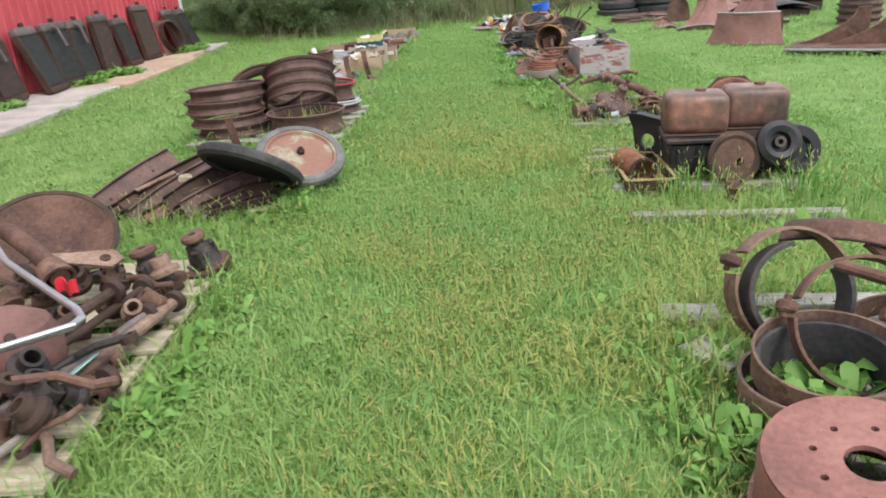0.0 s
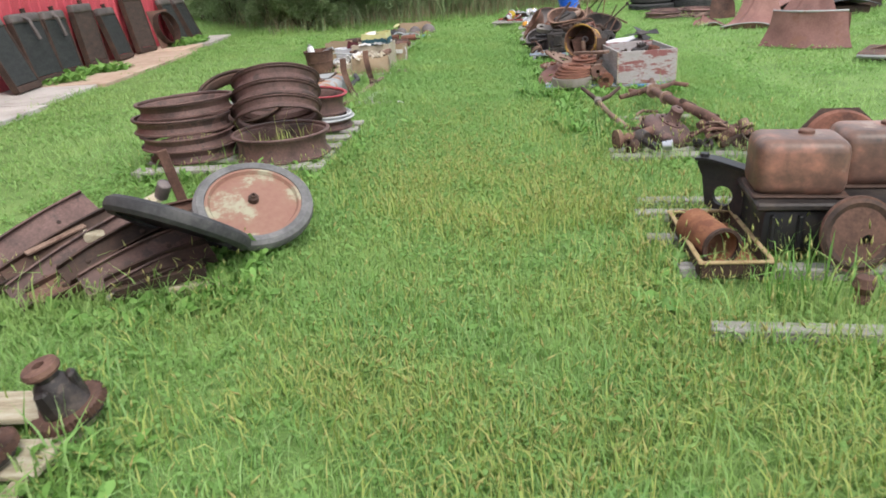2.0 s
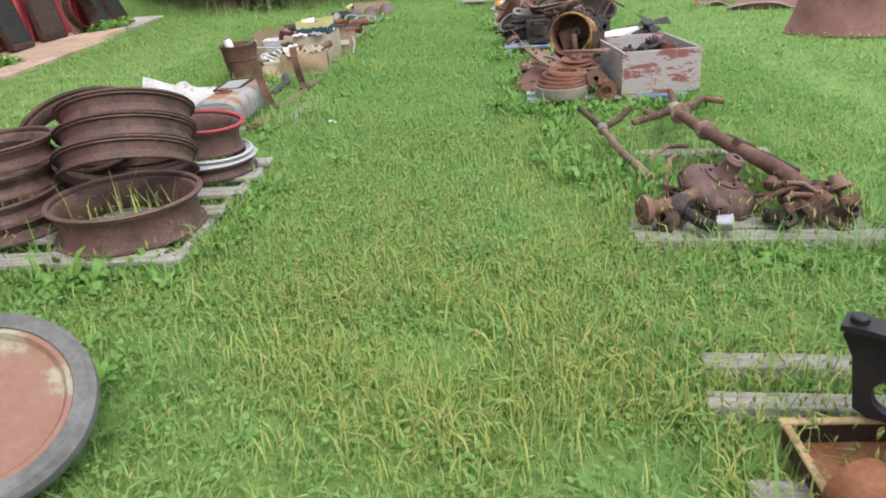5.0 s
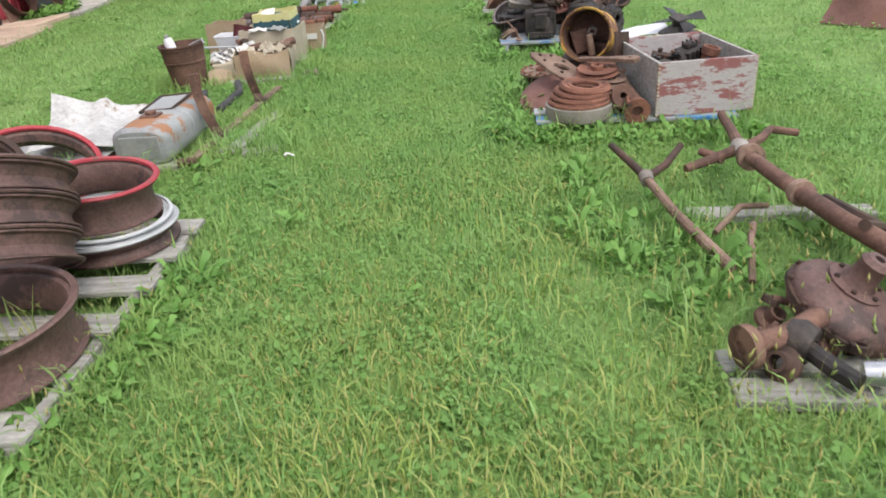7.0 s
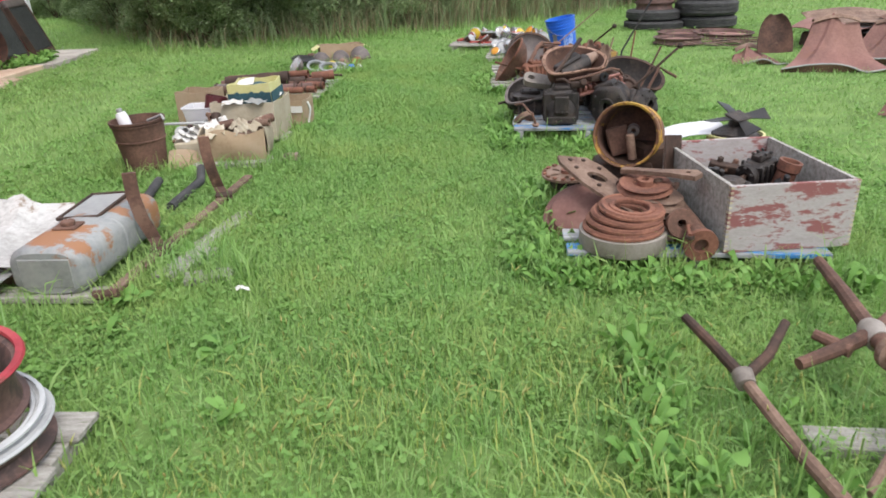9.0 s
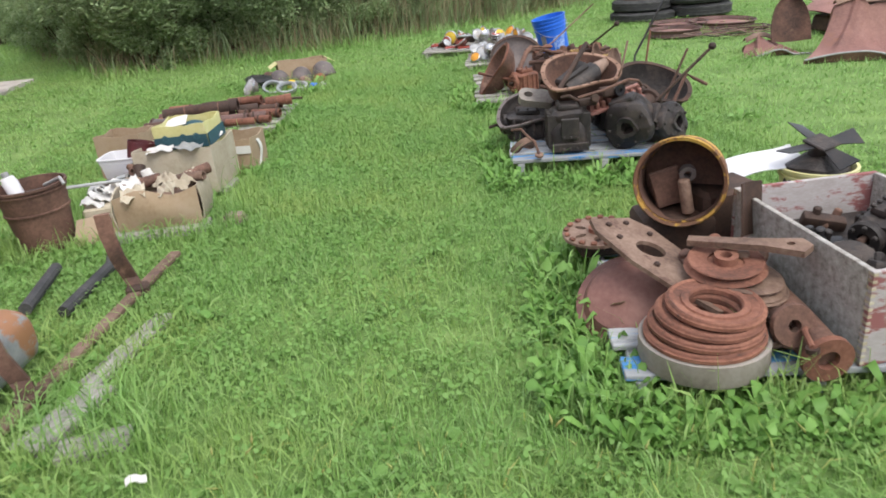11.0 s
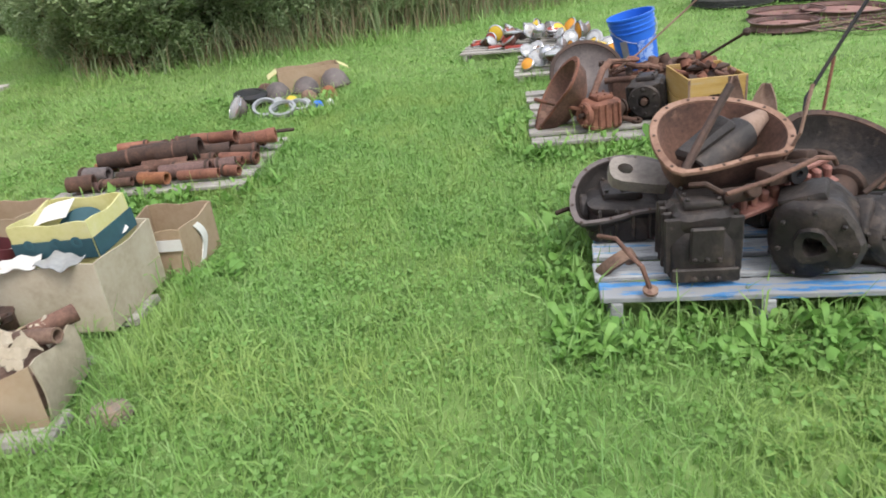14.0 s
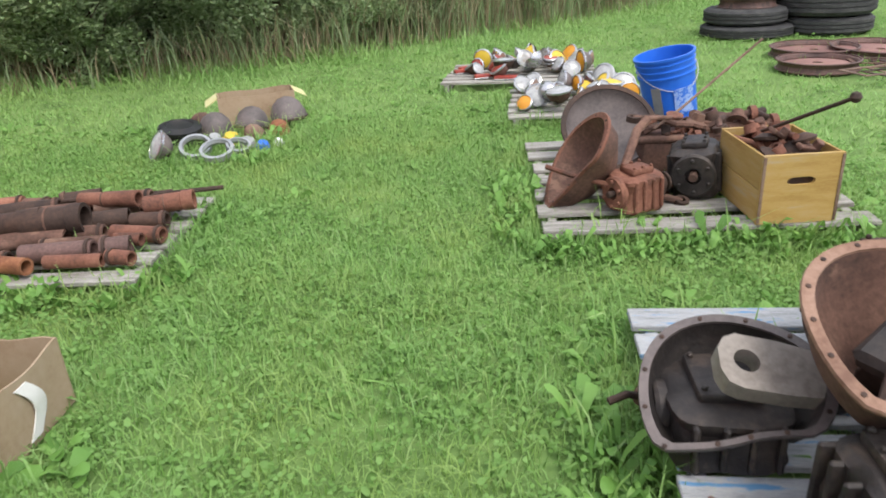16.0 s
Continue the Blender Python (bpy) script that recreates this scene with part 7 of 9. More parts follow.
# ---- wooden box, pulleys and a yellow drum ----
def right_box():
    build_pallet(at(1.58, 8.24, 0, -9), 1.06, 1.15, 7, M["wood_grey_blue"], "worn blue pallet under a box and pulleys", top=0.075, board=0.11, front_mat=M["wood_blue"])
    t = thing("wooden_box", "open wooden box with flaking red and white paint", "wooden box", at(1.845, 8.03, 0.077, 1))
    w, d, h = 0.53, 0.74, 0.285
    bm = Bm()
    add_box(bm, w - 0.03, d - 0.03, 0.012, I4, 0)
    part("bottom", bm, M["wood"], t)
    for x, y, sx, sy in ((0, -d / 2 + 0.009, w, 0.018), (0, d / 2 - 0.009, w, 0.018), (-w / 2 + 0.009, 0, 0.018, d - 0.04), (w / 2 - 0.009, 0, 0.018, d - 0.04)):
        bm = Bm()
        add_box(bm, sx, sy, h, at(x, y, 0), 0.002)
        part("side_panel", bm, M["box_red_white"] if sx > sy else M["wood"], t)
    for sx in (-1, 1):
        for k in range(14):
            bm = Bm()
            add_box(bm, 0.012, 0.021, 0.009, at(sx * (w / 2 - 0.006), -d / 2 + 0.0095, 0.006 + k * 0.0205), 0)
            part("finger_joint", bm, M["wood_y"], t)
    bm = Bm()
    add_box(bm, w - 0.05, d - 0.05, 0.14, at(0, 0, 0.013), 0.02)
    roughen(bm, 0.02, 9, 2)
    part("filling", bm, M["grease"], t)
    B = lambda x, y, z: (1.845 + x, 8.0 + y * 1.2, 0.077 + z)
    t = thing("flywheel_cover", "dark domed cover in a wooden box", "lid", facing(B(-0.13, -0.06, 0.17), (-0.2, -0.5, 0.8)))
    bm = Bm()
    add_lathe(bm, [(0.085, -0.03), (0.09, 0.0), (0.07, 0.03), (0.03, 0.04), (0.02, 0.05), (0, 0.05)], I4, 26)
    part("lid_body", bm, M["grease"], t)
    build_gearbox(pose(*B(0.06, 0.06, 0.15), 6, -8, 25), 0.14, 0.10, 0.13, "grease", "greasy water pump casting in a wooden box", 7)
    t = thing("thermostat_neck", "rusty pipe neck standing in a wooden box", "pipe", facing(B(0.13, 0.0, 0.16), (0.2, -0.1, 0.95)))
    bm = Bm()
    add_lathe(bm, [(0.03, 0), (0.045, 0), (0.042, 0.07), (0.05, 0.08), (0.05, 0.12), (0.038, 0.12), (0.03, 0.06)], I4, 22, True)
    part("neck", bm, M["rust_red"], t)
    for i in range(12):
        bm = Bm()
        l = rnd.uniform(0.08, 0.16)
        add_box(bm, l, rnd.uniform(0.03, 0.06), rnd.uniform(0.02, 0.05), I4, 0.008, 2)
        add_cyl(bm, 0.014, 0.07, pose(l * 0.2, 0, 0.0, 15), 10)
        roughen(bm, 0.006, 12, i)
        single("scrap_part", bm, M[("grease", "rust_dark", "black", "rust")[i % 4]], "small greasy engine part in a wooden box", "scrap", pose(*B(rnd.uniform(-0.18, 0.2), rnd.uniform(-0.22, 0.22), rnd.uniform(0.15, 0.17)), rnd.uniform(-20, 20), rnd.uniform(-20, 20), rnd.uniform(0, 180)), "greasy parts")
    bk = build_bucket(at(2.05, 8.66, 0.0), 0.12, 0.14, 0.32, M["card_yellow"], "pale yellow-green bucket holding a fan", "bucket", (0.9,), False)
    bm = Bm()
    add_lathe(bm, [(0, 0), (0.135, 0), (0.12, 0.07), (0.05, 0.11), (0, 0.11)], at(0, 0, 0.25), 20, wobble=0.08)
    roughen(bm, 0.02, 10, 8)
    part("filling", bm, M["grease"], bk)
    t = thing("fan", "black four-bladed engine fan stuck in a bucket", "engine fan", pose(2.05, 8.66, 0.385, 14, -6, 20))
    bm = Bm()
    add_cyl(bm, 0.04, 0.06, at(0, 0, -0.04), 16)
    add_box(bm, 0.10, 0.10, 0.012, at(0, 0, 0.02), 0.004)
    part("hub", bm, M["grease"], t)
    for a in (-12, 75, 168, 255):
        bm = Bm()
        add_sheet(bm, lambda u, v: (0.04 + 0.13 * u, (v - 0.5) * (0.045 + 0.03 * u), 0.02 + 0.03 * (v - 0.5) * u), 6, 4, 0.004, at(0, 0, 0, a))
        part("blade", bm, M["black"], t)
    bm = Bm()
    add_sheet(bm, lambda u, v: ((u - 0.5) * 0.12, 0.02 * math.sin(u * 3), v * 0.18), 5, 5, 0.006)
    single("shield_plate", bm, M["rust_dark"], "dark pointed plate beside a wooden box", "plate", pose(1.56, 8.22, 0.25, -10, 8, 30))
    bm = Bm()
    add_sheet(bm, lambda u, v: ((u - 0.5) * 0.30, (v - 0.5) * 0.15, 0.012 * math.sin(u * 5) + 0.006 * math.sin(v * 9 + u * 4)), 12, 8, 0.004)
    single("white_sheet", bm, M["plastic_white"], "white bent plastic sheet behind a box", "sheet", pose(1.85, 8.73, 0.33, 16, -13, -6))
    build_clutter(14, 1.42, 8.0, 0.12, 0.3, -6, 0.09, ["rust", "rust_red", "rust_tan", "rust_dark"], "small rusty part between pulleys", 21, 0.12)
    bm = Bm()
    add_box(bm, 0.26, 0.2, 0.24, at(1.62, 8.58, 0.077, 10), 0.02)
    roughen(bm, 0.01, 8, 1)
    single("engine_casting", bm, M["rust_dark"], "dark casting on the pallet behind pulleys", "engine part")
    # pulleys
    bm = Bm()
    add_lathe(bm, [(0.11, 0), (0.178, 0), (0.182, 0.01), (0.182, 0.07), (0.174, 0.075), (0.11, 0.07)], I4, 44, True)
    single("drum_ring", bm, M["cast_grey"], "grey steel drum ring under rusty pulleys", "drum", at(1.212, 7.81, 0.077))
    for i, (x, y, r) in enumerate(((1.208, 7.80, 0.168), (1.214, 7.806, 0.160), (1.226, 7.815, 0.150), (1.246, 7.822, 0.138))):
        t = thing("ring_gear", "red-rusted flat iron ring in a loose stack", "iron ring", Matrix.Translation((x, y, 0.155 + 0.023 * i)) @ pose(0, 0, 0, (1, 2, 3, 4)[i], (-1, 1, 2, 3)[i]), "stacked iron rings")
        bm = Bm()
        add_lathe(bm, [(r * 0.52, 0.002), (r * 0.9, 0.0), (r, 0.003), (r, 0.013), (r * 0.93, 0.019), (r * 0.7, 0.016), (r * 0.68, 0.022), (r * 0.55, 0.022), (r * 0.52, 0.016)], I4, 48, True)
        part("ring", bm, M["rust_red"], t)
        bm = Bm()
        add_lathe(bm, [(r * 0.86, 0.019), (r * 0.92, 0.024), (r * 0.97, 0.019)], I4, 40)
        part("raised_edge", bm, M["rust_red"], t)
    build_pulley(facing((1.352, 7.985, 0.262), (-0.04, -0.12, 1)), 0.118, 1, "rust_red", "red-rusted two-step belt pulley")
    build_pulley(facing((1.39, 7.955, 0.19), (0.1, -0.1, 1)), 0.14, 2, "rust_tan", "brown rusted belt pulley under another")
    t = thing("mounting_arm", "rusty flat mounting arm with a fork end", "bracket", pose(1.415, 7.985, 0.322, 4, -3, -34))
    bm = Bm()
    add_slab(bm, [(-0.17, -0.02), (0.05, -0.025), (0.16, -0.05), (0.18, 0.0), (0.15, 0.04), (0.0, 0.02), (-0.17, 0.015)], 0.02, I4, [ring_pts(0.012, 10, 0.12, 0)])
    part("arm_plate", bm, M["rust_tan"], t)
    t = thing("roller", "grey flanged roller end facing out of the pile", "roller", facing((1.43, 7.74, 0.185), (-0.05, -0.95, 0.3)))
    bm = Bm()
    add_lathe(bm, [(0.018, 0.0), (0.06, 0.0), (0.064, 0.008), (0.06, 0.022), (0.018, 0.022)], I4, 26, True)
    add_pipe(bm, 0.035, 0.016, 0.16, at(0, 0, -0.16), 18)
    part("roller_body", bm, M["rust"], t)
    t = thing("manifold_pipe", "rusty bent manifold pipe on the pallet", "pipe")
    bm = Bm()
    add_rod(bm, [(1.50, 8.0, 0.15), (1.495, 7.82, 0.14), (1.485, 7.66, 0.125)], 0.055, 18)
    part("tube", bm, M["rust"], t)
    bm = Bm()
    add_lathe(bm, [(0.03, 0), (0.07, 0), (0.07, 0.02), (0.03, 0.02)], facing((1.484, 7.655, 0.125), (-0.05, -1, -0.1)), 22, True)
    part("flange", bm, M["rust_red"], t)
    for i in range(9):
        bm = Bm()
        l = rnd.uniform(0.08, 0.2)
        add_box(bm, l, rnd.uniform(0.03, 0.07), rnd.uniform(0.02, 0.04), I4, 0.008, 2)
        add_cyl(bm, 0.02, 0.05, at(l * 0.3, 0, 0), 12)
        roughen(bm, 0.006, 12, i)
        single("scrap_part", bm, M[("rust", "rust_red", "rust_tan")[i % 3]], "rusty bracket lying between pulleys", "bracket", pose(1.36 + rnd.uniform(-0.08, 0.1), 8.0 + rnd.uniform(-0.15, 0.15), 0.1 + 0.02 * i, rnd.uniform(-20, 20), rnd.uniform(-20, 20), rnd.uniform(0, 180)), "rusty brackets")
    # clutch plate, long plate and dome
    t = thing("clutch_plate", "rusty round clutch plate with oval slots", "clutch plate", facing((1.16, 8.66, 0.135), (-0.05, -0.05, 1)))
    bm = Bm()
    hs = [[(0.075 * math.cos(a) + 0.024 * math.cos(b) * math.cos(a) - 0.014 * math.sin(b) * math.sin(a), 0.075 * math.sin(a) + 0.024 * math.cos(b) * math.sin(a) + 0.014 * math.sin(b) * math.cos(a)) for b in (2 * math.pi * k / 10 for k in range(10))] for a in (2 * math.pi * i / 6 for i in range(6))]
    add_slab(bm, ring_pts(0.137, 44), 0.012, I4, hs + [ring_pts(0.02, 14)])
    part("plate", bm, M["rust_tan"], t)
    for i in range(16):
        bm = Bm()
        a = i * 0.3927
        add_box(bm, 0.02, 0.024, 0.012, pose(0.122 * math.cos(a), 0.122 * math.sin(a), 0.012, 0, 0, math.degrees(a)), 0.004)
        part("rivet_pad", bm, M["rust_red"], t)
    bm = Bm()
    add_lathe(bm, [(0.018, -0.02), (0.034, -0.02), (0.034, 0.03), (0.018, 0.03)], I4, 18, True)
    part("hub", bm, M["rust_red"], t)
    bm = Bm()
    add_box(bm, 0.22, 0.2, 0.055, at(1.18, 8.66, 0.077), 0.01)
    single("iron_block", bm, M["rust_dark"], "dark iron block under a clutch plate", "iron block")
    t = thing("mount_plate", "long rusty mounting plate with a big round hole", "plate", Matrix.Translation((1.185, 8.17, 0.255)) @ pose(0, 0, 0, -12, 14, -68))
    bm = Bm()
    add_slab(bm, [(-0.21, -0.09), (-0.14, -0.125), (0.05, -0.13), (0.2, -0.10), (0.34, -0.05), (0.36, 0.03), (0.25, 0.09), (0.02, 0.12), (-0.12, 0.12), (-0.2, 0.08)], 0.014, I4, [ring_pts(0.05, 24), ring_pts(0.028, 16, 0.24, 0.0)])
    part("plate", bm, M["rust_tan"], t)
    for x, y in ((-0.08, 0.07), (0.08, 0.07), (-0.08, -0.07), (0.09, -0.06), (-0.16, 0.03), (0.3, 0.03), (-0.16, -0.05)):
        bm = Bm()
        add_cyl(bm, 0.011, 0.012, at(x, y, 0.013), 6)
        part("bolt", bm, M["rust_dark"], t)
    t = thing("clutch_cover", "brown domed clutch cover leaning under a plate", "clutch cover", facing((1.10, 8.13, 0.12), (-0.35, -0.45, 0.8)))
    bm = Bm()
    add_lathe(bm, [(0, 0.05), (0.06, 0.045), (0.13, 0.02), (0.15, -0.01), (0.175, -0.015), (0.175, -0.024), (0.14, -0.024), (0, 0.03)], I4, 36)
    part("dome", bm, M["rust_pink"], t)
    bm = Bm()
    add_box(bm, 0.13, 0.26, 0.07, at(1.26, 8.22, 0.077, -8), 0.02)
    roughen(bm, 0.01, 9, 3)
    single("iron_block", bm, M["rust_dark"], "dark casting under the mounting plate", "iron block")
    t = thing("drum_can", "rusted yellow steel drum lying open, with parts inside", "drum", facing((1.405, 8.46, 0.385), (-0.46, -0.86, 0.2)))
    bm = Bm()
    add_lathe(bm, [(0, -0.2), (0.148, -0.2), (0.155, -0.19), (0.152, -0.1), (0.156, -0.095), (0.152, -0.09), (0.155, 0.03), (0.149, 0.03), (0.146, -0.188), (0, -0.192)], I4, 44)
    part("shell", bm, M["yellow_rust"], t)
    bm = Bm()
    add_lathe(bm, [(0.148, 0.028), (0.160, 0.026), (0.163, 0.034), (0.158, 0.042), (0.148, 0.038)], I4, 44, True)
    part("rolled_rim", bm, M["yellow_rust"], t)
    # three curved sheets in brown rust colour cover most of the inner wall
    for k in range(3):
        bm = Bm()
        add_sheet(bm, lambda u, v: (0.1455 * math.cos(0.9 + k * 2.0 + u * 1.9), 0.1455 * math.sin(0.9 + k * 2.0 + u * 1.9), -0.18 + 0.19 * v), 8, 3, 0.002)
        part("sooty_liner", bm, M["rust"], t)
    bm = Bm()
    add_lathe(bm, [(0, -0.19), (0.143, -0.19), (0.143, -0.186), (0, -0.186)], I4, 30)
    part("drum_bottom", bm, M["rust"], t)
    bm = Bm()
    add_box(bm, 0.11, 0.15, 0.02, pose(-0.055, -0.03, -0.10, 20, 10, 20), 0.006)
    part("inner_plate", bm, M["rust"], t)
    bm = Bm()
    add_cyl(bm, 0.022, 0.13, pose(0.03, -0.12, -0.06, -75, 0, 10), 12)
    part("inner_rod", bm, M["rust_tan"], t)
    bm = Bm()
    add_pipe(bm, 0.03, 0.014, 0.03, pose(0.015, 0.03, -0.08, 20, 10), 14)
    part("inner_hub", bm, M["dust_grey"], t)
    bm = Bm()
    add_box(bm, 0.28, 0.22, 0.17, at(1.42, 8.56, 0.077, -6), 0.03, 2)
    roughen(bm, 0.012, 8, 9)
    single("iron_block", bm, M["rust_dark"], "dark casting under a yellow drum", "iron block")


# ---- gearboxes on the blue pallet ----
def right_gearboxes():
    build_pallet(at(1.66, 10.42, 0, -9.5), 1.03, 1.18, 8, M["wood_grey_blue"], "worn blue pallet loaded with gearboxes", top=0.10, board=0.115, front_mat=M["wood_blue"])
    T = 0.102
    build_gearbox(pose(1.41, 10.06, T, 0, 0, 82), 0.24, 0.22, 0.24, "grease", "black greasy gearbox case standing under a bell housing", 2, plate=True)
    build_bell(facing((1.53, 10.22, 0.50), (-0.04, -0.36, 0.93), 8), 0.225, 0.19, "rust", "flange_tan", "rusty bell housing bowl with a drilled tan flange", "bell_housing", 16)
    t = thing("starter_motor", "dark starter casting lying in a bell housing", "starter", pose(1.55, 10.25, 0.405, 12, -24, 24) @ Matrix.Scale(1.35, 4))
    bm = Bm()
    add_cyl(bm, 0.045, 0.18, pose(-0.09, 0, 0.03, 0, 90), 20)
    add_box(bm, 0.16, 0.06, 0.035, at(-0.02, 0.02, 0.06), 0.01)
    roughen(bm, 0.012, 18, 1)
    part("motor_body", bm, M["grease"], t)
    bm = Bm()
    add_rod(bm, [(-0.15, -0.03, 0.09), (-0.02, 0.02, 0.10), (0.12, 0.06, 0.13)], 0.011, 8)
    part("bar", bm, M["rust_dark"], t)
    bm = Bm()
    add_cyl(bm, 0.035, 0.07, pose(0.09, 0, 0.03, 0, 90), 16, 0.02)
    part("nose", bm, M["rust_tan"], t)
    build_bell(facing((1.25, 10.40, 0.27), (-0.22, -0.36, 0.9), 20), 0.195, 0.13, "grease", "dust_grey", "dark greasy bell housing with a grey flange", bolts=12)
    t = thing("cover_plate", "tan-grey cover plate with one round hole", "plate", pose(1.27, 10.36, 0.335, 24, 10, -12))
    bm = Bm()
    add_slab(bm, [(-0.08, -0.03), (-0.065, -0.058), (-0.035, -0.068), (0.06, -0.066), (0.12, -0.06), (0.14, 0.0), (0.13, 0.05), (0.04, 0.062), (-0.045, 0.064), (-0.07, 0.05), (-0.083, 0.02)], 0.045, I4, [ring_pts(0.027, 20, -0.025, 0.0)])
    part("plate", bm, M["cast_grey"], t)
    build_gearbox(at(1.26, 10.46, T, -8), 0.26, 0.3, 0.15, "grease", "black greasy casting under a bell housing", 6)
    build_transmission(facing((1.70, 9.88, T + 0.13), (-0.5, -0.85, -0.1), 20), 0.128, 0.36, (0.66, 0.5, 0.3), "black greasy gearbox with an open shaft hole", 3)
    build_transmission(facing((2.0, 9.92, T + 0.12), (0.5, -0.75, 0.25), 50), 0.115, 0.34, (-0.45, 0.6, 0.5), "black greasy gearbox beside another on a pallet", 8)
    build_transmission(facing((1.74, 10.16, T + 0.2), (-0.7, -0.6, 0.2), 10), 0.11, 0.3, (0.6, 0.5, 0.2), "dark rusty gearbox lying behind greasy ones", 12, "rust_dark")
    build_bell(facing((1.96, 10.22, 0.375), (0.06, -0.50, 0.86), -10), 0.225, 0.18, "grease", "rust_dark", "large dark bell housing leaning on gearboxes", bolts=14)
    build_gearbox(at(1.88, 10.42, T, -8), 0.36, 0.3, 0.20, "grease", "black greasy casting at the back of a pallet", 2)
    t = thing("manifold", "red-rusted ribbed manifold on the gearbox pile", "manifold", pose(1.70, 10.08, 0.315, 10, -9, 14))
    bm = Bm()
    add_box(bm, 0.36, 0.07, 0.018, at(0, 0, 0), 0.004)
    add_box(bm, 0.36, 0.02, 0.018, at(0, 0.02, 0.06), 0.004)
    part("rail", bm, M["rust_drum"], t)
    for i in range(9):
        bm = Bm()
        add_box(bm, 0.024, 0.045, 0.044, at(-0.16 + 0.04 * i, 0.01, 0.014), 0.006)
        part("rib", bm, M["rust_drum"], t)
    t = thing("shift_tower", "rusty shift tower casting on a gearbox", "casting", at(1.66, 10.06, 0.38, 15))
    bm = Bm()
    add_box(bm, 0.12, 0.08, 0.05, I4, 0.012, 2)
    roughen(bm, 0.004, 14, 8)
    part("tower_body", bm, M["rust_dark"], t)
    bm = Bm()
    add_lathe(bm, [(0.012, 0), (0.032, 0), (0.032, 0.014), (0.012, 0.014)], pose(0.03, -0.046, 0.035, 90), 18, True)
    part("port", bm, M["black"], t)
    build_rods("clutch_lever", "bent rusty clutch lever lying over the pile", "lever", [(((1.43, 9.90, 0.42), (1.58, 9.93, 0.44), (1.74, 9.98, 0.475), (1.80, 10.0, 0.46), (1.84, 10.05, 0.42)), 0.008)], "rust")
    build_rods("gear_lever", "long black gear lever standing out of the pile", "lever", [(((1.93, 10.45, 0.40), (1.96, 10.5, 0.52), (2.06, 10.5, 0.70), (2.16, 10.5, 0.88)), 0.007)], "black", None, "gear levers", ((2.17, 10.5, 0.90), 0.02), "black")
    build_rods("gear_lever", "rusty gear lever with a round knob", "lever", [(((1.90, 9.98, 0.34), (2.03, 9.98, 0.45), (2.20, 9.98, 0.60)), 0.009)], "rust_dark", None, "gear levers", ((2.21, 9.98, 0.61), 0.022))
    build_rods("gear_lever", "thin rusty lever beside a knobbed one", "lever", [(((1.96, 10.0, 0.34), (2.02, 10.02, 0.45), (2.10, 10.05, 0.60)), 0.007)], "rust", None, "gear levers")
    build_rods("gear_lever", "rusty hooked lever beside the gearboxes", "lever", [(((1.98, 10.0, 0.25), (2.12, 10.1, 0.45), (2.17, 10.1, 0.42), (2.24, 10.08, 0.38)), 0.010)], "rust", None, "gear levers")
    build_rods("gear_lever", "upright rusty lever with an orange boot", "lever", [(((2.02, 10.5, 0.36), (2.03, 10.5, 0.46)), 0.026), (((2.03, 10.5, 0.46), (2.06, 10.52, 0.66)), 0.006)], "rust_red", None, "gear levers")
    build_rods("thin_lever", "thin bent rod standing beside a bell housing", "lever", [(((1.72, 10.15, 0.42), (1.74, 10.1, 0.52), (1.79, 10.15, 0.66)), 0.006)], "rust_tan")
    for x, tn, hh in ((1.76, 25, 0.18), (1.86, -10, 0.14)):
        bm = Bm()
        add_sheet(bm, lambda u, v: ((u - 0.5) * 0.11 * (1 - 0.75 * v ** 2), 0.03 * math.sin(u * 3.1), hh * v), 8, 8, 0.006)
        single("dust_shield", bm, M["rust_tan"], "pointed tan dust shield plate standing up", "plate", pose(x, 10.62, 0.42, -12, 6, tn), "dust shields")
    build_gearbox(at(1.8, 10.68, T, -8), 0.3, 0.22, 0.32, "rust_dark", "dark rusty casting at the back of a pallet", 7)
    for i, (x, y, z, mt) in enumerate(((1.52, 10.02, 0.345, "rust_dark"), (1.16, 10.62, T, "rust"), (1.42, 10.72, T, "grease"), (2.0, 10.2, T, "grease"), (1.56, 10.5, T, "grease"))):
        t = thing("linkage_part", "small greasy linkage casting between gearboxes" if mt == "grease" else "small rusty linkage part between gearboxes", "linkage", pose(x, y, z, 0, 0, i * 47), "linkage parts")
        bm = Bm()
        add_box(bm, 0.11 + 0.01 * (i % 3), 0.05, 0.045, I4, 0.014, 2)
        roughen(bm, 0.008, 12, i)
        part("block", bm, M[mt], t)
        bm = Bm()
        add_cyl(bm, 0.024, 0.05, pose(0.03, 0, 0.03, 70, 0, 20 * i), 14)
        part("boss", bm, M[mt], t)
        bm = Bm()
        add_rod(bm, [(-0.05, 0, 0.03), (-0.10, 0.02, 0.06), (-0.14, 0.05, 0.05)], 0.010, 8)
        part("arm", bm, M["rust_dark"], t)
    t = thing("brake_pedal", "rusty brake pedal arm with an oval pad", "pedal")
    bm = Bm()
    add_rod(bm, [(1.10, 10.14, 0.22), (1.14, 10.06, 0.24), (1.175, 9.98, 0.20), (1.185, 9.92, 0.20), (1.205, 9.90, 0.13)], 0.008, 10)
    part("arm", bm, M["rust"], t)
    bm = Bm()
    add_lathe(bm, [(0, -0.005), (0.024, -0.005), (0.024, 0.005), (0, 0.006)], facing((1.205, 9.895, 0.125), (0, -0.3, 0.9)), 18)
    part("pad", bm, M["rust_tan"], t)
    t = thing("shift_fork", "rusty curved shift fork at the pallet edge", "fork", pose(1.12, 10.16, T - 0.02, 60, 10, 40))
    bm = Bm()
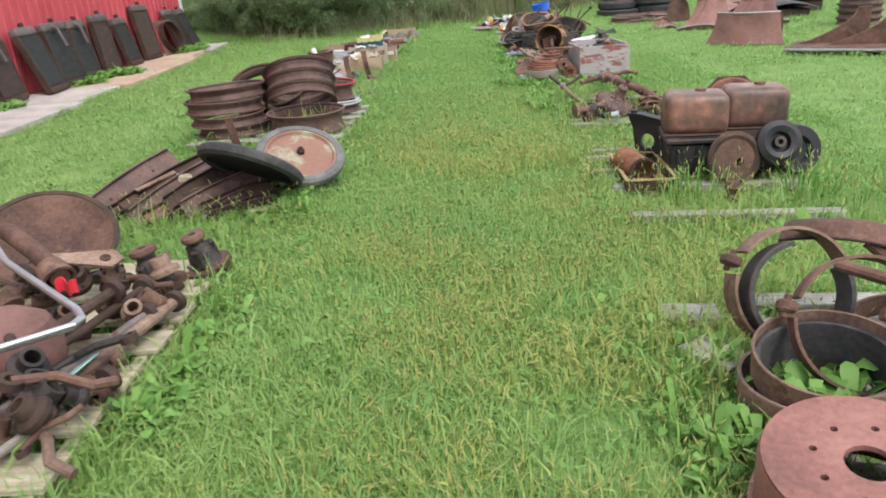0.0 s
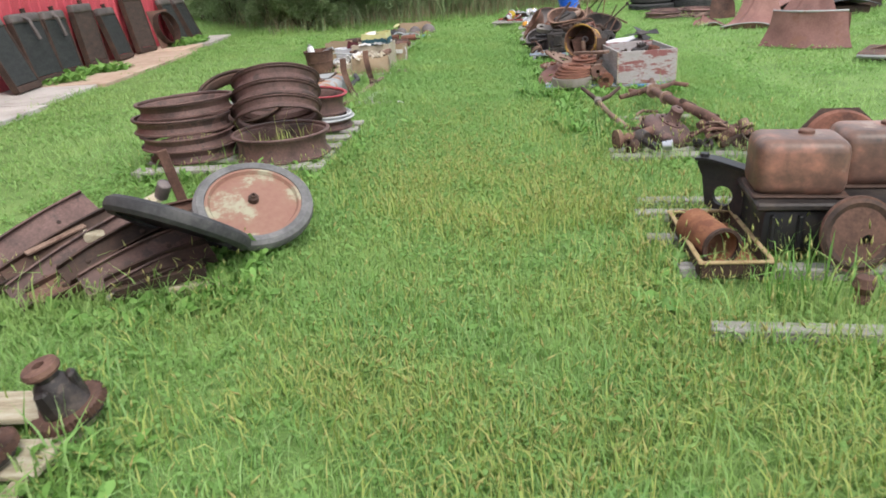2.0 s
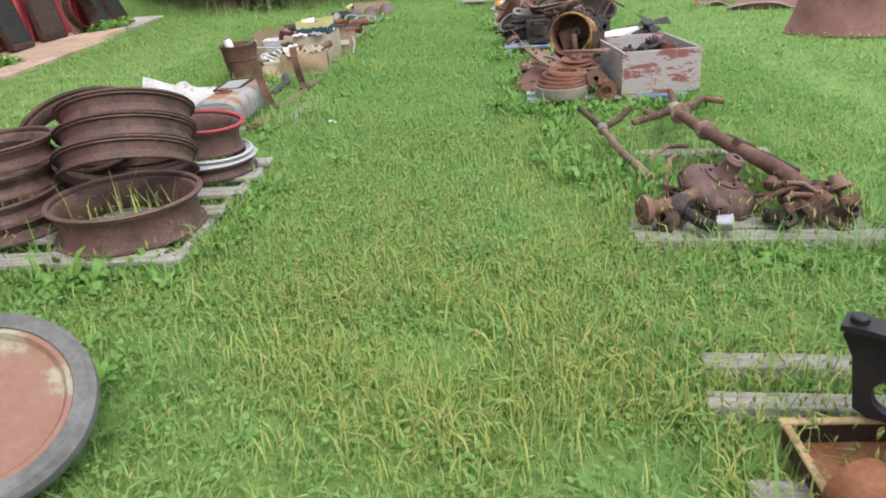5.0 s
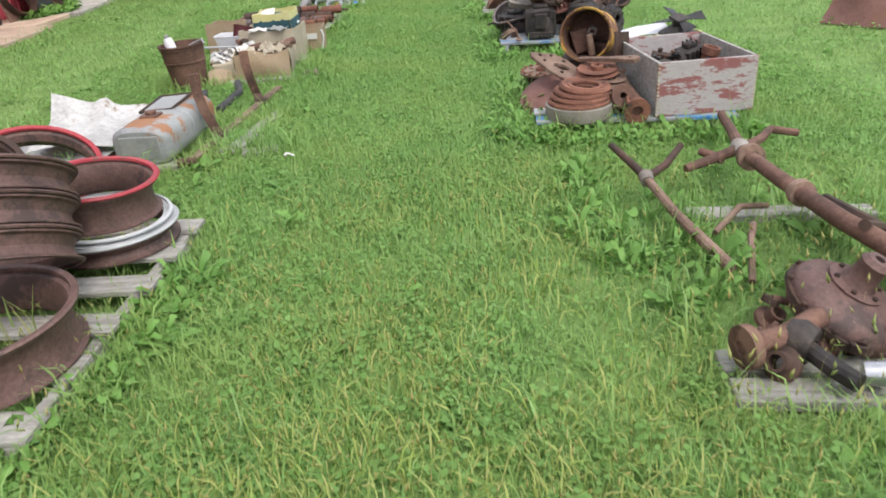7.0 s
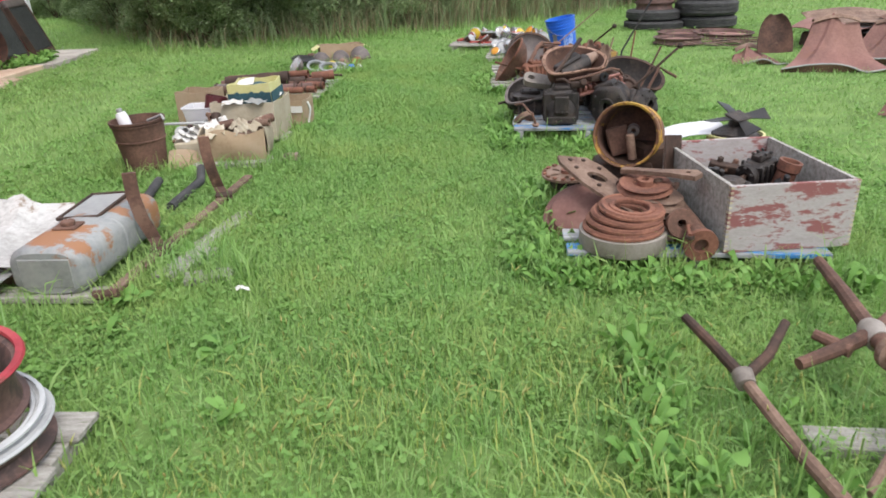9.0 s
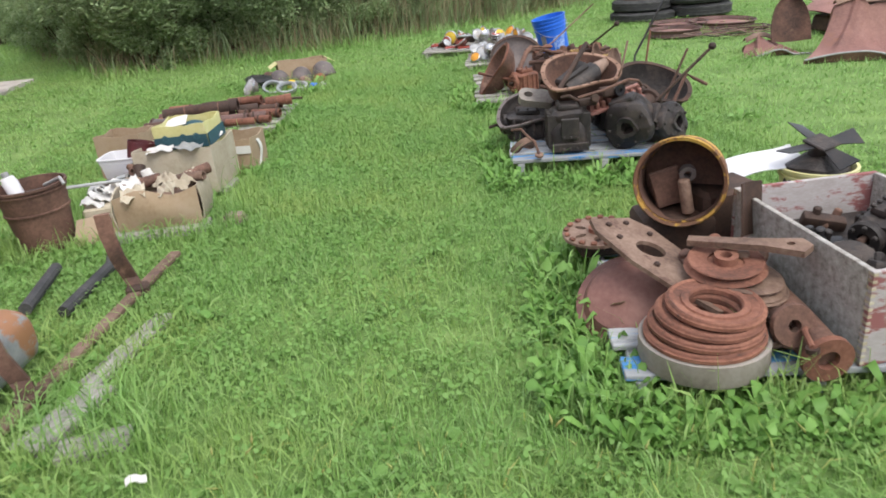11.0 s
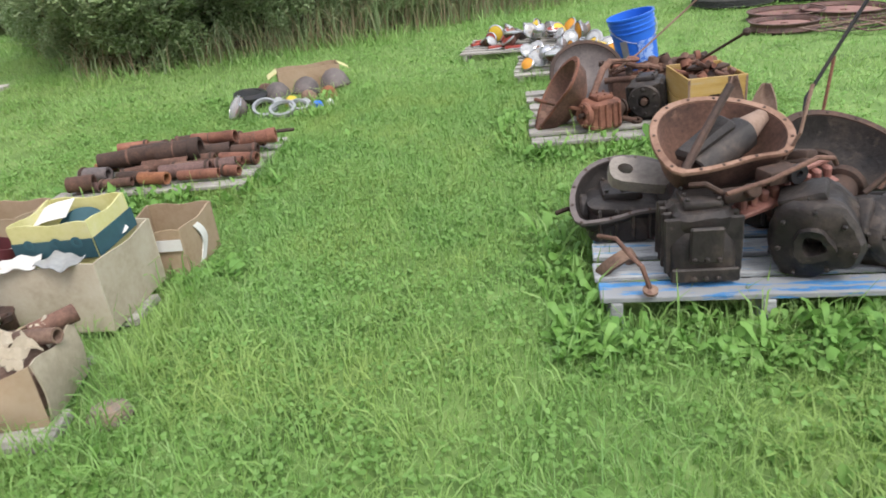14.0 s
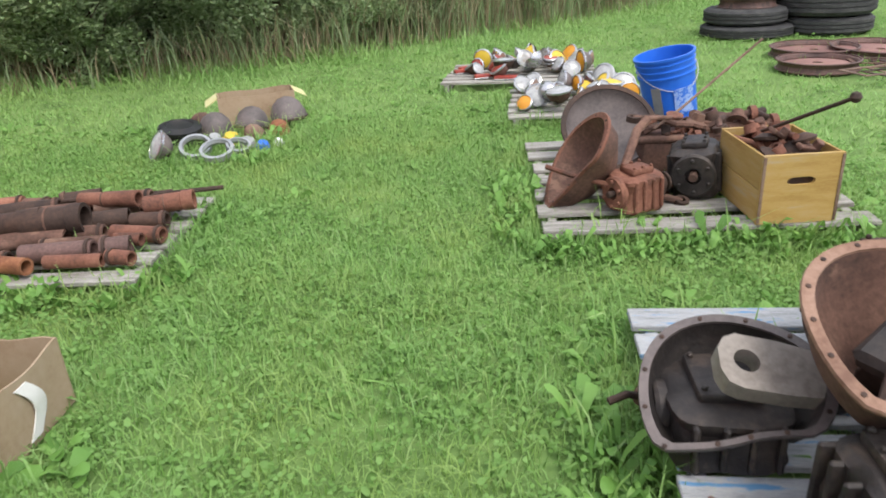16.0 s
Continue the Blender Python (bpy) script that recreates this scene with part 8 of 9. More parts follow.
    add_lathe(bm, [(0.045, -0.02), (0.075, -0.02), (0.075, 0.02), (0.045, 0.02)], pose(0, 0, 0.06, 70), 22, True)
    part("fork_ring", bm, M["rust_tan"], t)


# ---- crate, bucket and red bell housing ----
def right_crate():
    build_pallet(at(1.87, 12.41, 0, -7), 1.34, 1.36, 7, M["wood"], "grey weathered pallet with a crate and gearboxes", top=0.07, board=0.12)
    T = 0.072
    t = build_bell(facing((1.32, 12.13, 0.265), (-0.85, 0.0, 0.53), 60), 0.225, 0.15, "rust", "rust_red", "red-rusted bell housing standing on its edge", "bell_housing", 10)
    bm = Bm()
    add_rod(bm, [(1.20, 12.15, 0.24), (1.3, 12.06, 0.22), (1.48, 11.97, 0.18)], 0.012, 8)
    single("release_shaft", bm, M["rust_red"], "rusty release shaft through a bell housing", "shaft")
    build_gearbox(pose(1.56, 12.0, T, 0, 0, 22), 0.20, 0.17, 0.17, "rust_red", "red-rusted gearbox behind a bell housing", 9, 0.08)
    build_rods("clutch_pedal", "rusty flat pedal arm leaning on a gearbox", "pedal", [(((1.46, 11.96, 0.14), (1.54, 12.08, 0.26), (1.62, 12.2, 0.36), (1.68, 12.24, 0.40)), 0.020), (((1.68, 12.24, 0.40), (1.76, 12.3, 0.385), (1.83, 12.34, 0.37)), 0.010)], "rust")
    bm = Bm()
    add_lathe(bm, [(0, -0.012), (0.035, -0.01), (0.04, 0.004), (0, 0.012)], facing((1.85, 12.36, 0.375), (0.1, -0.2, 1)), 18)
    single("pedal_pad", bm, M["rust_red"], "round rusty pedal pad on a bent arm", "pedal")
    build_bell(facing((1.63, 12.66, 0.265), (-0.05, -0.72, 0.68), 0), 0.235, 0.10, "dust_grey", "rust_dark", "wide dark grey bell housing with a black flange", bolts=12, shape=lambda a, r: 1.0)
    build_gearbox(pose(1.90, 12.16, T, -6, 0, 64), 0.27, 0.20, 0.22, "grease", "black greasy gearbox with a tan tail housing", 12, 0.26)
    t = thing("wooden_crate", "yellow wooden crate with a slot handle, full of rusty parts", "crate", at(2.13, 11.92, T, -3))
    w, d, h = 0.315, 0.44, 0.285
    bm = Bm()
    add_box(bm, w - 0.03, d - 0.03, 0.012, I4, 0)
    part("bottom", bm, M["wood"], t)
    slot = [(0.045 * math.cos(a) + (0.03 if math.cos(a) > 0 else -0.03), h * 0.62 + 0.017 * math.sin(a)) for a in (2 * math.pi * (k + 0.5) / 14 for k in range(14))]
    slot = [(x * 0.75, y) for x, y in slot]
    for y in (-d / 2 + 0.016, d / 2):
        bm = Bm()
        add_slab(bm, [(-w / 2, 0), (w / 2, 0), (w / 2, h), (-w / 2, h)], 0.016, pose(0, y, 0, 90), [slot])
        part("end_panel", bm, M["crate_yellow"], t, smooth=False)
    for x in (-w / 2 + 0.005, w / 2 - 0.005):
        for k in range(2):
            bm = Bm()
            add_box(bm, 0.010, d - 0.034, h / 2 - 0.004, at(x, 0, k * h / 2 + 0.002), 0.002)
            part("side_slat", bm, M["crate_yellow"], t)
    for x in (-w / 2, w / 2):
        bm = Bm()
        add_box(bm, 0.012, 0.004, h - 0.01, at(x * 0.965, -d / 2 - 0.002, 0.005), 0.001)
        part("corner_strap", bm, M["rust_tan"], t)
    bm = Bm()
    add_box(bm, w - 0.05, d - 0.06, 0.20, at(0, 0, 0.013), 0.02)
    roughen(bm, 0.02, 9, 5)
    part("filling", bm, M["rust_dark"], t)
    for i in range(26):
        bm = Bm()
        k = i % 4
        if k == 0:
            add_pipe(bm, 0.035, 0.022, 0.04, I4, 18)
        elif k == 1:
            add_box(bm, 0.13, 0.035, 0.02, I4, 0.006, 2)
            add_cyl(bm, 0.02, 0.05, at(0.04, 0, 0), 12)
        elif k == 2:
            add_rod(bm, [(-0.08, 0, 0.01), (0, 0.02, 0.02), (0.08, 0, 0.01)], 0.014, 8)
        else:
            add_lathe(bm, [(0, 0), (0.045, 0), (0.05, 0.012), (0.02, 0.03), (0, 0.03)], I4, 18)
        roughen(bm, 0.003, 16, i)
        q = i / 26
        single("gear_part", bm, M[("rust_red", "rust", "rust_red", "rust_dark")[k]], "rusty gear part heaped in a crate", "gear part",
               pose(2.13 + rnd.uniform(-0.1, 0.1) * (1 - 0.4 * q), 11.93 + rnd.uniform(-0.15, 0.17) * (1 - 0.3 * q), T + 0.22 + 0.085 * q, rnd.uniform(-35, 35), rnd.uniform(-35, 35), rnd.uniform(0, 180)), "gear parts")
    build_rods("gear_lever", "long rusty gear lever with a dark knob", "lever", [(((2.0, 12.22, 0.20), (2.03, 12.14, 0.30), (2.10, 11.9, 0.42), (2.195, 11.6, 0.585)), 0.008)], "rust_dark", None, "gear levers", ((2.20, 11.58, 0.596), 0.022))
    build_rods("gear_lever", "thin long rusty lever leaning over the bucket", "lever", [(((1.74, 12.32, 0.33), (1.90, 12.4, 0.40), (2.2, 12.45, 0.62), (2.28, 12.46, 0.68)), 0.006)], "rust_tan", None, "gear levers")
    t = thing("axle_shaft", "rusty axle shafts stacked behind a crate", "shaft")
    for p, r in ((((1.90, 12.58, 0.28), (2.1, 12.56, 0.29), (2.32, 12.54, 0.31)), 0.02), (((1.95, 12.5, 0.255), (2.2, 12.49, 0.265), (2.40, 12.48, 0.27)), 0.024), (((1.7, 12.48, 0.23), (2.0, 12.42, 0.24)), 0.02)):
        bm = Bm()
        add_rod(bm, p, r, 12)
        part("bar", bm, M["rust"], t)
        bm = Bm()
        add_lathe(bm, [(0.02, -0.02), (r * 1.9, -0.02), (r * 1.9, 0.01), (0.02, 0.012)], facing(p[-1], Vector(p[-1]) - Vector(p[-2])), 20, True)
        part("flange", bm, M["rust_red"], t)
    bm = Bm()
    add_box(bm, 0.6, 0.2, 0.17, at(2.05, 12.52, T, -6), 0.02, 2)
    roughen(bm, 0.012, 8, 7)
    single("rear_housing", bm, M["rust"], "rusty housing under axle shafts on a pallet", "housing")
    build_clutter(18, 2.05, 12.5, 0.3, 0.1, -6, T + 0.16, ["rust", "rust_red", "rust_dark", "rust"], "small rusty gear part heaped behind a crate", 12, 0.07)
    build_clutter(10, 1.62, 12.2, 0.18, 0.2, -6, T, ["rust", "grease", "rust_red"], "small rusty part on a pallet", 13, 0.03)
    bm = Bm()
    add_box(bm, 0.42, 0.36, 0.125, at(2.02, 12.90, T, -6), 0.03, 2)
    roughen(bm, 0.01, 8, 6)
    single("iron_block", bm, M["rust_dark"], "dark flat casting under a blue bucket", "iron block")
    b = build_bucket(pose(2.05, 12.90, 0.212, -2, -11, 10), 0.132, 0.152, 0.365, M["plastic_blue"], "bright blue plastic bucket with ribs and a pale print", "bucket", (0.72, 0.81, 0.9), True)
    bm = Bm()
    add_sheet(bm, lambda u, v: ((0.1365 + 0.012 * v) * math.sin((u - 0.42) * 0.8), -(0.1365 + 0.012 * v) * math.cos((u - 0.42) * 0.8), 0.06 + 0.14 * v), 8, 4, 0.002)
    part("print_patch", bm, M["blue_print"], b, "pale worn printed emblem")
    bm = Bm()
    add_sheet(bm, lambda u, v: ((0.1365 + 0.012 * v) * math.sin((u - 0.5) * 0.35 - 0.95), -(0.1365 + 0.012 * v) * math.cos((u - 0.5) * 0.35 - 0.95), 0.03 + 0.19 * v), 5, 4, 0.002)
    part("label_strip", bm, M["galv"], b, "grey worn label strip")


# ---- lamps on two pallets ----
def right_lamps():
    build_pallet(at(1.62, 15.35, 0, -14), 1.25, 0.85, 6, M["wood"], "grey pallet covered with old vehicle lamps", top=0.08, board=0.09)
    build_pallet(at(1.85, 14.15, 0, -10), 1.0, 0.9, 6, M["wood"], "grey pallet heaped with old headlamps", top=0.07, board=0.09)
    rr = random.Random(17)
    shells = ["dust_grey", "chrome", "rust", "rust_tan", "rust_dark", "rust_pink", "rust"]
    lenses = ["lens_white", "lens_white", "amber", "lens_red", "lens_white", "lens_white", "lens_yellow"]
    names = {"lens_white": "old headlamp with a fogged white lens", "amber": "old lamp with an amber lens", "lens_red": "old tail lamp with a red lens", "lens_yellow": "yellow painted old lamp"}

    def heap(cx, cy, hw, hd, turn, base, n, layers):
        for i in range(n):
            u, v = rr.uniform(-hw, hw), rr.uniform(-hd, hd)
            a = radians(turn)
            x, y = cx + u * math.cos(a) - v * math.sin(a), cy + u * math.sin(a) + v * math.cos(a)
            r = rr.uniform(0.055, 0.092)
            lift = layers * max(0, 1 - (abs(u) / hw) ** 2) * rr.random()
            lens, shell = rr.choice(lenses), rr.choice(shells)
            nvec = Vector((rr.uniform(-0.9, 0.7), rr.uniform(-1.0, 0.5), rr.uniform(-0.1, 0.9)))
            build_lamp_shell(facing((x, y, base + r * 0.85 + lift), nvec), r, "lens_yellow" if lens == "lens_yellow" else shell, lens, names[lens], "old lamps")
    heap(1.70, 15.35, 0.50, 0.32, -14, 0.08, 34, 0.08)
    heap(1.87, 14.15, 0.44, 0.36, -10, 0.07, 32, 0.09)
    for x, y, tn in ((1.15, 15.45, 20), (1.45, 15.02, -8), (1.2, 15.6, 30), (1.3, 15.15, 5)):
        t = thing("tail_lamp_strip", "red-orange long tail lamp lens on a pallet", "tail lamp", at(x, y, 0.082, tn), "tail lamp strips")
        bm = Bm()
        add_box(bm, 0.2, 0.06, 0.035, I4, 0.012, 2)
        part("lens", bm, M["lens_red"], t)
        bm = Bm()
        add_box(bm, 0.21, 0.07, 0.012, at(0, 0, -0.001), 0.003)
        part("bezel", bm, M["chrome"], t)


# ---- far right: tyres, rims, fenders ----
def far_right():
    build_tyre(at(4.40, 17.0, 0.0), 0.47, 0.13, "worn flat tyre at the bottom of a stack")
    build_tyre(at(4.38, 17.02, 0.132), 0.42, 0.17, "worn black tyre on another tyre")
    z = 0.30
    for i in range(3):
        build_rim(at(4.38 + 0.01 * i, 17.0, z), 0.29, 0.10, "rust_rim", None, "brown wheel rim stacked on tyres", "rims on tyres")
        z += 0.108
    build_tyre(at(5.22, 16.9, 0.0), 0.46, 0.19, "grey worn tractor tyre at the bottom of a stack")
    build_tyre(at(5.20, 16.9, 0.192), 0.48, 0.24, "large black tyre on another tyre")
    build_tyre(at(5.22, 16.92, 0.434), 0.45, 0.2, "large black tyre on top of a stack")
    for x, y, r, n in ((4.05, 14.95, 0.31, (0, 0, 1)), (4.85, 15.35, 0.40, (0.02, -0.02, 1)), (4.35, 15.55, 0.36, (0, 0, 1))):
        t = build_rim(facing((x, y, 0.005), n), r, 0.085, "rust_rim", None, "rusty wheel rim lying flat in the grass", "rims in the grass", False)
        bm = Bm()
        add_lathe(bm, [(0.04, 0.05), (r * 0.5, 0.055), (r - 0.02, 0.035), (r - 0.02, 0.028), (r * 0.5, 0.045), (0.04, 0.04)], I4, 36, True)
        if r < 0.41:
            part("wheel_disc", bm, M["rust_pink"], t)
        else:
            bm.free()
        bed(x, y, r * 0.8, r * 0.8)
    # fenders
    build_fender(at(4.75, 12.45, 0.0, -14), 0.95, 0.62, 0.44, "large rusty pressed steel fender in the grass")
    build_fender(at(5.62, 12.75, 0.0, -30), 1.1, 0.6, 0.36, "rusty long fender lying beside another", seed=2)
    build_fender(at(4.25, 13.05, 0.0, -10), 0.6, 0.4, 0.10, "rusty curled fender with an upturned end", "rust_pink", 4)
    t = thing("fender_end", "rounded upright rusty fender end", "fender", pose(4.42, 12.95, 0.12, -18, 0, -10))
    bm = Bm()
    add_sheet(bm, lambda u, v: ((u - 0.5) * 0.38 * math.sqrt(max(0.02, 1 - (v * 0.97) ** 3)), 0.10 * math.cos((u - 0.5) * 2.6), 0.42 * v), 12, 12, 0.006)
    part("sheet", bm, M["rust"], t)
    bed(4.9, 12.5, 0.8, 0.4)
    # hood shell
    t = thing("engine_hood", "rust-red curved engine hood standing on its edge", "engine hood", at(4.40, 10.05, 0.0, -40))
    bm = Bm()
    add_sheet(bm, lambda u, v: ((u - 0.5) * 0.82 * (1 + 0.26 * (1 - v) ** 1.6), -0.2 * math.cos((u - 0.5) * 2.5) - 0.1 * (1 - v) ** 2 + 0.008 * math.sin(u * 9 + v * 4), 0.40 * v), 26, 12, 0.007)
    part("skin", bm, M["rust_pink"], t)
    bm = Bm()
    add_rod(bm, [((u - 0.5) * 0.82, -0.2 * math.cos((u - 0.5) * 2.5), 0.402) for u in np.linspace(0, 1, 20)], 0.012, 8)
    part("rolled_edge", bm, M["galv"], t, "pale rolled edge")
    bm = Bm()
    add_sheet(bm, lambda u, v: ((u - 0.5) * 0.8, 0.16 + 0.03 * math.sin(u * 6), 0.36 * v), 10, 5, 0.006)
    part("back_skin", bm, M["rust"], t)
    bm = Bm()
    add_box(bm, 0.05, 0.012, 0.04, pose(-0.12, -0.215, 0.10, 0, 0, -8), 0.003)
    part("catch", bm, M["rust_dark"], t)
    bed(4.4, 10.05, 0.4, 0.18, -40)
    # fender pair on a steel plate
    t = thing("steel_plate", "flat rusty steel plate with a pale edge", "plate", at(4.95, 8.55, 0.06, -38))
    bm = Bm()
    add_box(bm, 1.25, 0.75, 0.016, I4, 0.004)
    part("plate", bm, M["rust"], t)
    for s in (-1, 1):
        bm = Bm()
        add_rod(bm, [(-0.62, s * 0.37, -0.01), (0.62, s * 0.37, -0.01)], 0.02, 8)
        part("edge_pipe", bm, M["galv"], t)
    for x in (-0.45, 0.45):
        bm = Bm()
        add_box(bm, 0.1, 0.6, 0.06, at(x, 0, -0.061), 0.005)
        part("bearer", bm, M["rust_dark"], t)
    bed(4.95, 8.55, 0.6, 0.36, -38)
    for k, (x, y) in enumerate(((4.88, 8.72), (5.12, 8.44))):
        t = thing("mower_fin", "rusty quarter-round sheet fin standing on a plate", "sheet fin", at(x, y, 0.078, -24), "quarter-round fins")
        bm = Bm()
        out = [(-0.42, 0)] + [(-0.42 + 0.62 * math.sin(a), 0.40 * (1 - math.cos(a)) ** 0.62) for a in np.linspace(0.1, math.pi / 2, 12)] + [(0.34, 0.40), (0.34, 0)]
        add_slab(bm, out, 0.008, pose(0, 0, 0, 90))
        part("fin", bm, M["rust"], t)
        bm = Bm()
        add_rod(bm, [(a[0], -0.004, a[1]) for a in out[:-1]], 0.008, 6)
        part("rolled_edge", bm, M["rust_tan"], t)
    # rim column, dark panels and pale sheets further back
    z = 0.0
    for i in range(6):
        build_rim(at(6.70 + 0.01 * (i % 2), 11.4, z), 0.30, 0.09, "rust_rim", None, "brown wheel rim in a tall column", "rim column", True)
        z += 0.102
    for i, (x, y, tn, l, mt, tx) in enumerate(((6.5, 13.6, 12, 1.2, "black", "dark panel lying on scrap"), (6.2, 14.2, -20, 1.4, "rust_tan", "tan rusted panel lying flat"), (7.2, 14.4, 30, 1.3, "rust", "brown rusted panel lying flat"), (6.9, 15.4, -10, 1.5, "rust_tan", "tan rusted sheet lying on scrap"), (5.7, 14.0, 35, 1.0, "rust_pink", "red-brown rusted panel lying flat"), (10.4, 15.0, 10, 1.6, "plastic_white", "white panel at the far edge"))):
        t = thing("body_panel", tx, "panel", pose(x, y, 0.16 + 0.03 * (i % 3), 4, 3, tn), "body panels")
        bm = Bm()
        add_sheet(bm, lambda u, v: ((u - 0.5) * l, (v - 0.5) * 0.7, 0.10 * math.sin(u * 3.14) + 0.03 * math.sin(v * 5 + i)), 12, 8, 0.008)
        part("sheet", bm, M[mt], t)
        bm = Bm()
        add_box(bm, l * 0.8, 0.5, 0.17, at(0, 0, -0.19), 0.02)
        roughen(bm, 0.03, 4, i)
        part("support", bm, M["rust_dark"], t)
        bed(x, y, l / 2, 0.3, tn)
    for i in range(8):
        t = thing("flat_frame", "thin rusty frame lying in a low pile", "frame", pose(4.5 + rnd.uniform(-0.35, 0.5), 14.55 + rnd.uniform(-0.2, 0.25), 0.012 + 0.007 * i, 0, 0, rnd.uniform(-25, 25)), "flat frames")
        bm = Bm()
        a, b = rnd.uniform(0.25, 0.45), rnd.uniform(0.12, 0.2)
        add_slab(bm, [(-a, -b), (a, -b), (a, b), (-a, b)], 0.006, I4, [[(-a + 0.03, -b + 0.03), (a - 0.03, -b + 0.03), (a - 0.03, b - 0.03), (-a + 0.03, b - 0.03)]])
        part("frame_bar", bm, M[("rust", "rust_tan", "rust_dark")[i % 3]], t)
    bed(4.5, 14.6, 0.55, 0.3)


build_radiators()
near_left()
left_wheels()
left_rims()
left_tank()
left_cartons()
left_pipes()
left_caps()
right_hoops()
right_engine()
right_axle()
right_box()
right_gearboxes()
right_crate()
right_lamps()
far_right()


# ---- build order ----
build_ground()
build_barn()
build_slab()
build_hedge()


def leaf_clumps(name, clumps, box, per, size, spread, rise, mat, label, seed, keep, sides=6, cup=0.12):
    """Low leafy ground plants: small round leaves gathered in little domes of uneven size."""
    rg = np.random.default_rng(seed)
    cx, cy = rg.uniform(box[0], box[1], clumps), rg.uniform(box[2], box[3], clumps)
    ok = (~lying(cx, cy)) & (rg.uniform(size=clumps) < keep(cx, cy))
    cx, cy = cx[ok], cy[ok]
    k = len(cx)
    big = rg.uniform(0.55, 1.35, k)
    count = np.maximum(3, (per * big * rg.uniform(0.5, 1.3, k)).astype(int))
    w = np.repeat(np.arange(k), count)
    n = len(w)
    a, r = rg.uniform(0, 6.283, n), np.sqrt(rg.uniform(0, 1, n))
    rad = spread * big[w]
    x, y = cx[w] + np.cos(a) * r * rad, cy[w] + np.sin(a) * r * rad
    z = rise * big[w] * (1.05 - r ** 2) * rg.uniform(0.55, 1.1, n) + 0.008
    nr = np.column_stack([np.cos(a) * r * 0.6 + rg.normal(size=n) * 0.35, np.sin(a) * r * 0.6 + rg.normal(size=n) * 0.35, np.ones(n)])
    nr /= np.linalg.norm(nr, axis=1, keepdims=True)
    b = rg.uniform(0, 6.283, n)
    u = np.cross(nr, np.column_stack([np.cos(b), np.sin(b), np.zeros(n)]))
    u /= np.linalg.norm(u, axis=1, keepdims=True)
    o = np.cross(nr, u)
    s = (size * rg.uniform(0.6, 1.35, n) * (0.75 + 0.35 * big[w]))[:, None]
    c = np.column_stack([x, y, z])
    ring = [c + (u * math.cos(t) * (0.62 if q == 0 else 0.5) + o * math.sin(t) * 0.44) * s + nr * s * (cup * math.cos(2 * t)) for q, t in ((q, 2 * math.pi * q / sides) for q in range(sides))]
    v = np.stack(ring, 1).reshape(-1, 3)
    return tagged(new(name, np_mesh(name, v, np.arange(n * sides).reshape(n, sides), M[mat])), label, "weeds", kind="stuff")


def seed_spikes(name, n, box, height, head, mat, label, seed, keep, lean=0.35):
    """Thin stalks that carry a plump bristly head each."""
    rg = np.random.default_rng(seed)
    x, y = rg.uniform(box[0], box[1], n), rg.uniform(box[2], box[3], n)
    ok = rg.uniform(size=n) < keep(x, y)
    x, y = x[ok], y[ok]
    n = len(x)
    h = height * rg.uniform(0.55, 1.25, n)
    a = rg.uniform(0, 6.283, n)
    d = np.column_stack([np.cos(a), np.sin(a), np.zeros(n)]) * (lean * rg.uniform(0.1, 1.0, n))[:, None]
    up = d * 1.3 + np.array([0, 0, 1.0])
    up /= np.linalg.norm(up, axis=1, keepdims=True)
    b = np.column_stack([x, y, np.full(n, -0.01)])
    p = b + d * h[:, None] * 0.6 + np.column_stack([np.zeros((n, 2)), h])
    s1 = np.cross(up, rg.normal(size=(n, 3)))
    s1 /= np.linalg.norm(s1, axis=1, keepdims=True)
    s2 = np.cross(up, s1)
    l = (head * rg.uniform(0.6, 1.3, n))[:, None]
    w = l * 0.12
    q = p + up * l * 0.4
    tip = p + up * l + d * l * 0.6
    c = [q + (s1 * math.cos(t) + s2 * math.sin(t)) * w for t in (0.0, 2.094, 4.189)]
    v = np.stack([b - s1 * 0.0012, b + s1 * 0.0012, p, *c, tip], 1).reshape(-1, 3)
    i = np.arange(n)[:, None] * 7
    f = np.concatenate([i + np.array(t) for t in ((0, 1, 2), (2, 3, 4), (2, 4, 5), (2, 5, 3), (6, 4, 3), (6, 5, 4), (6, 3, 5))], 0)
    return tagged(new(name, np_mesh(name, v, f, M[mat])), label, "grass", kind="stuff")


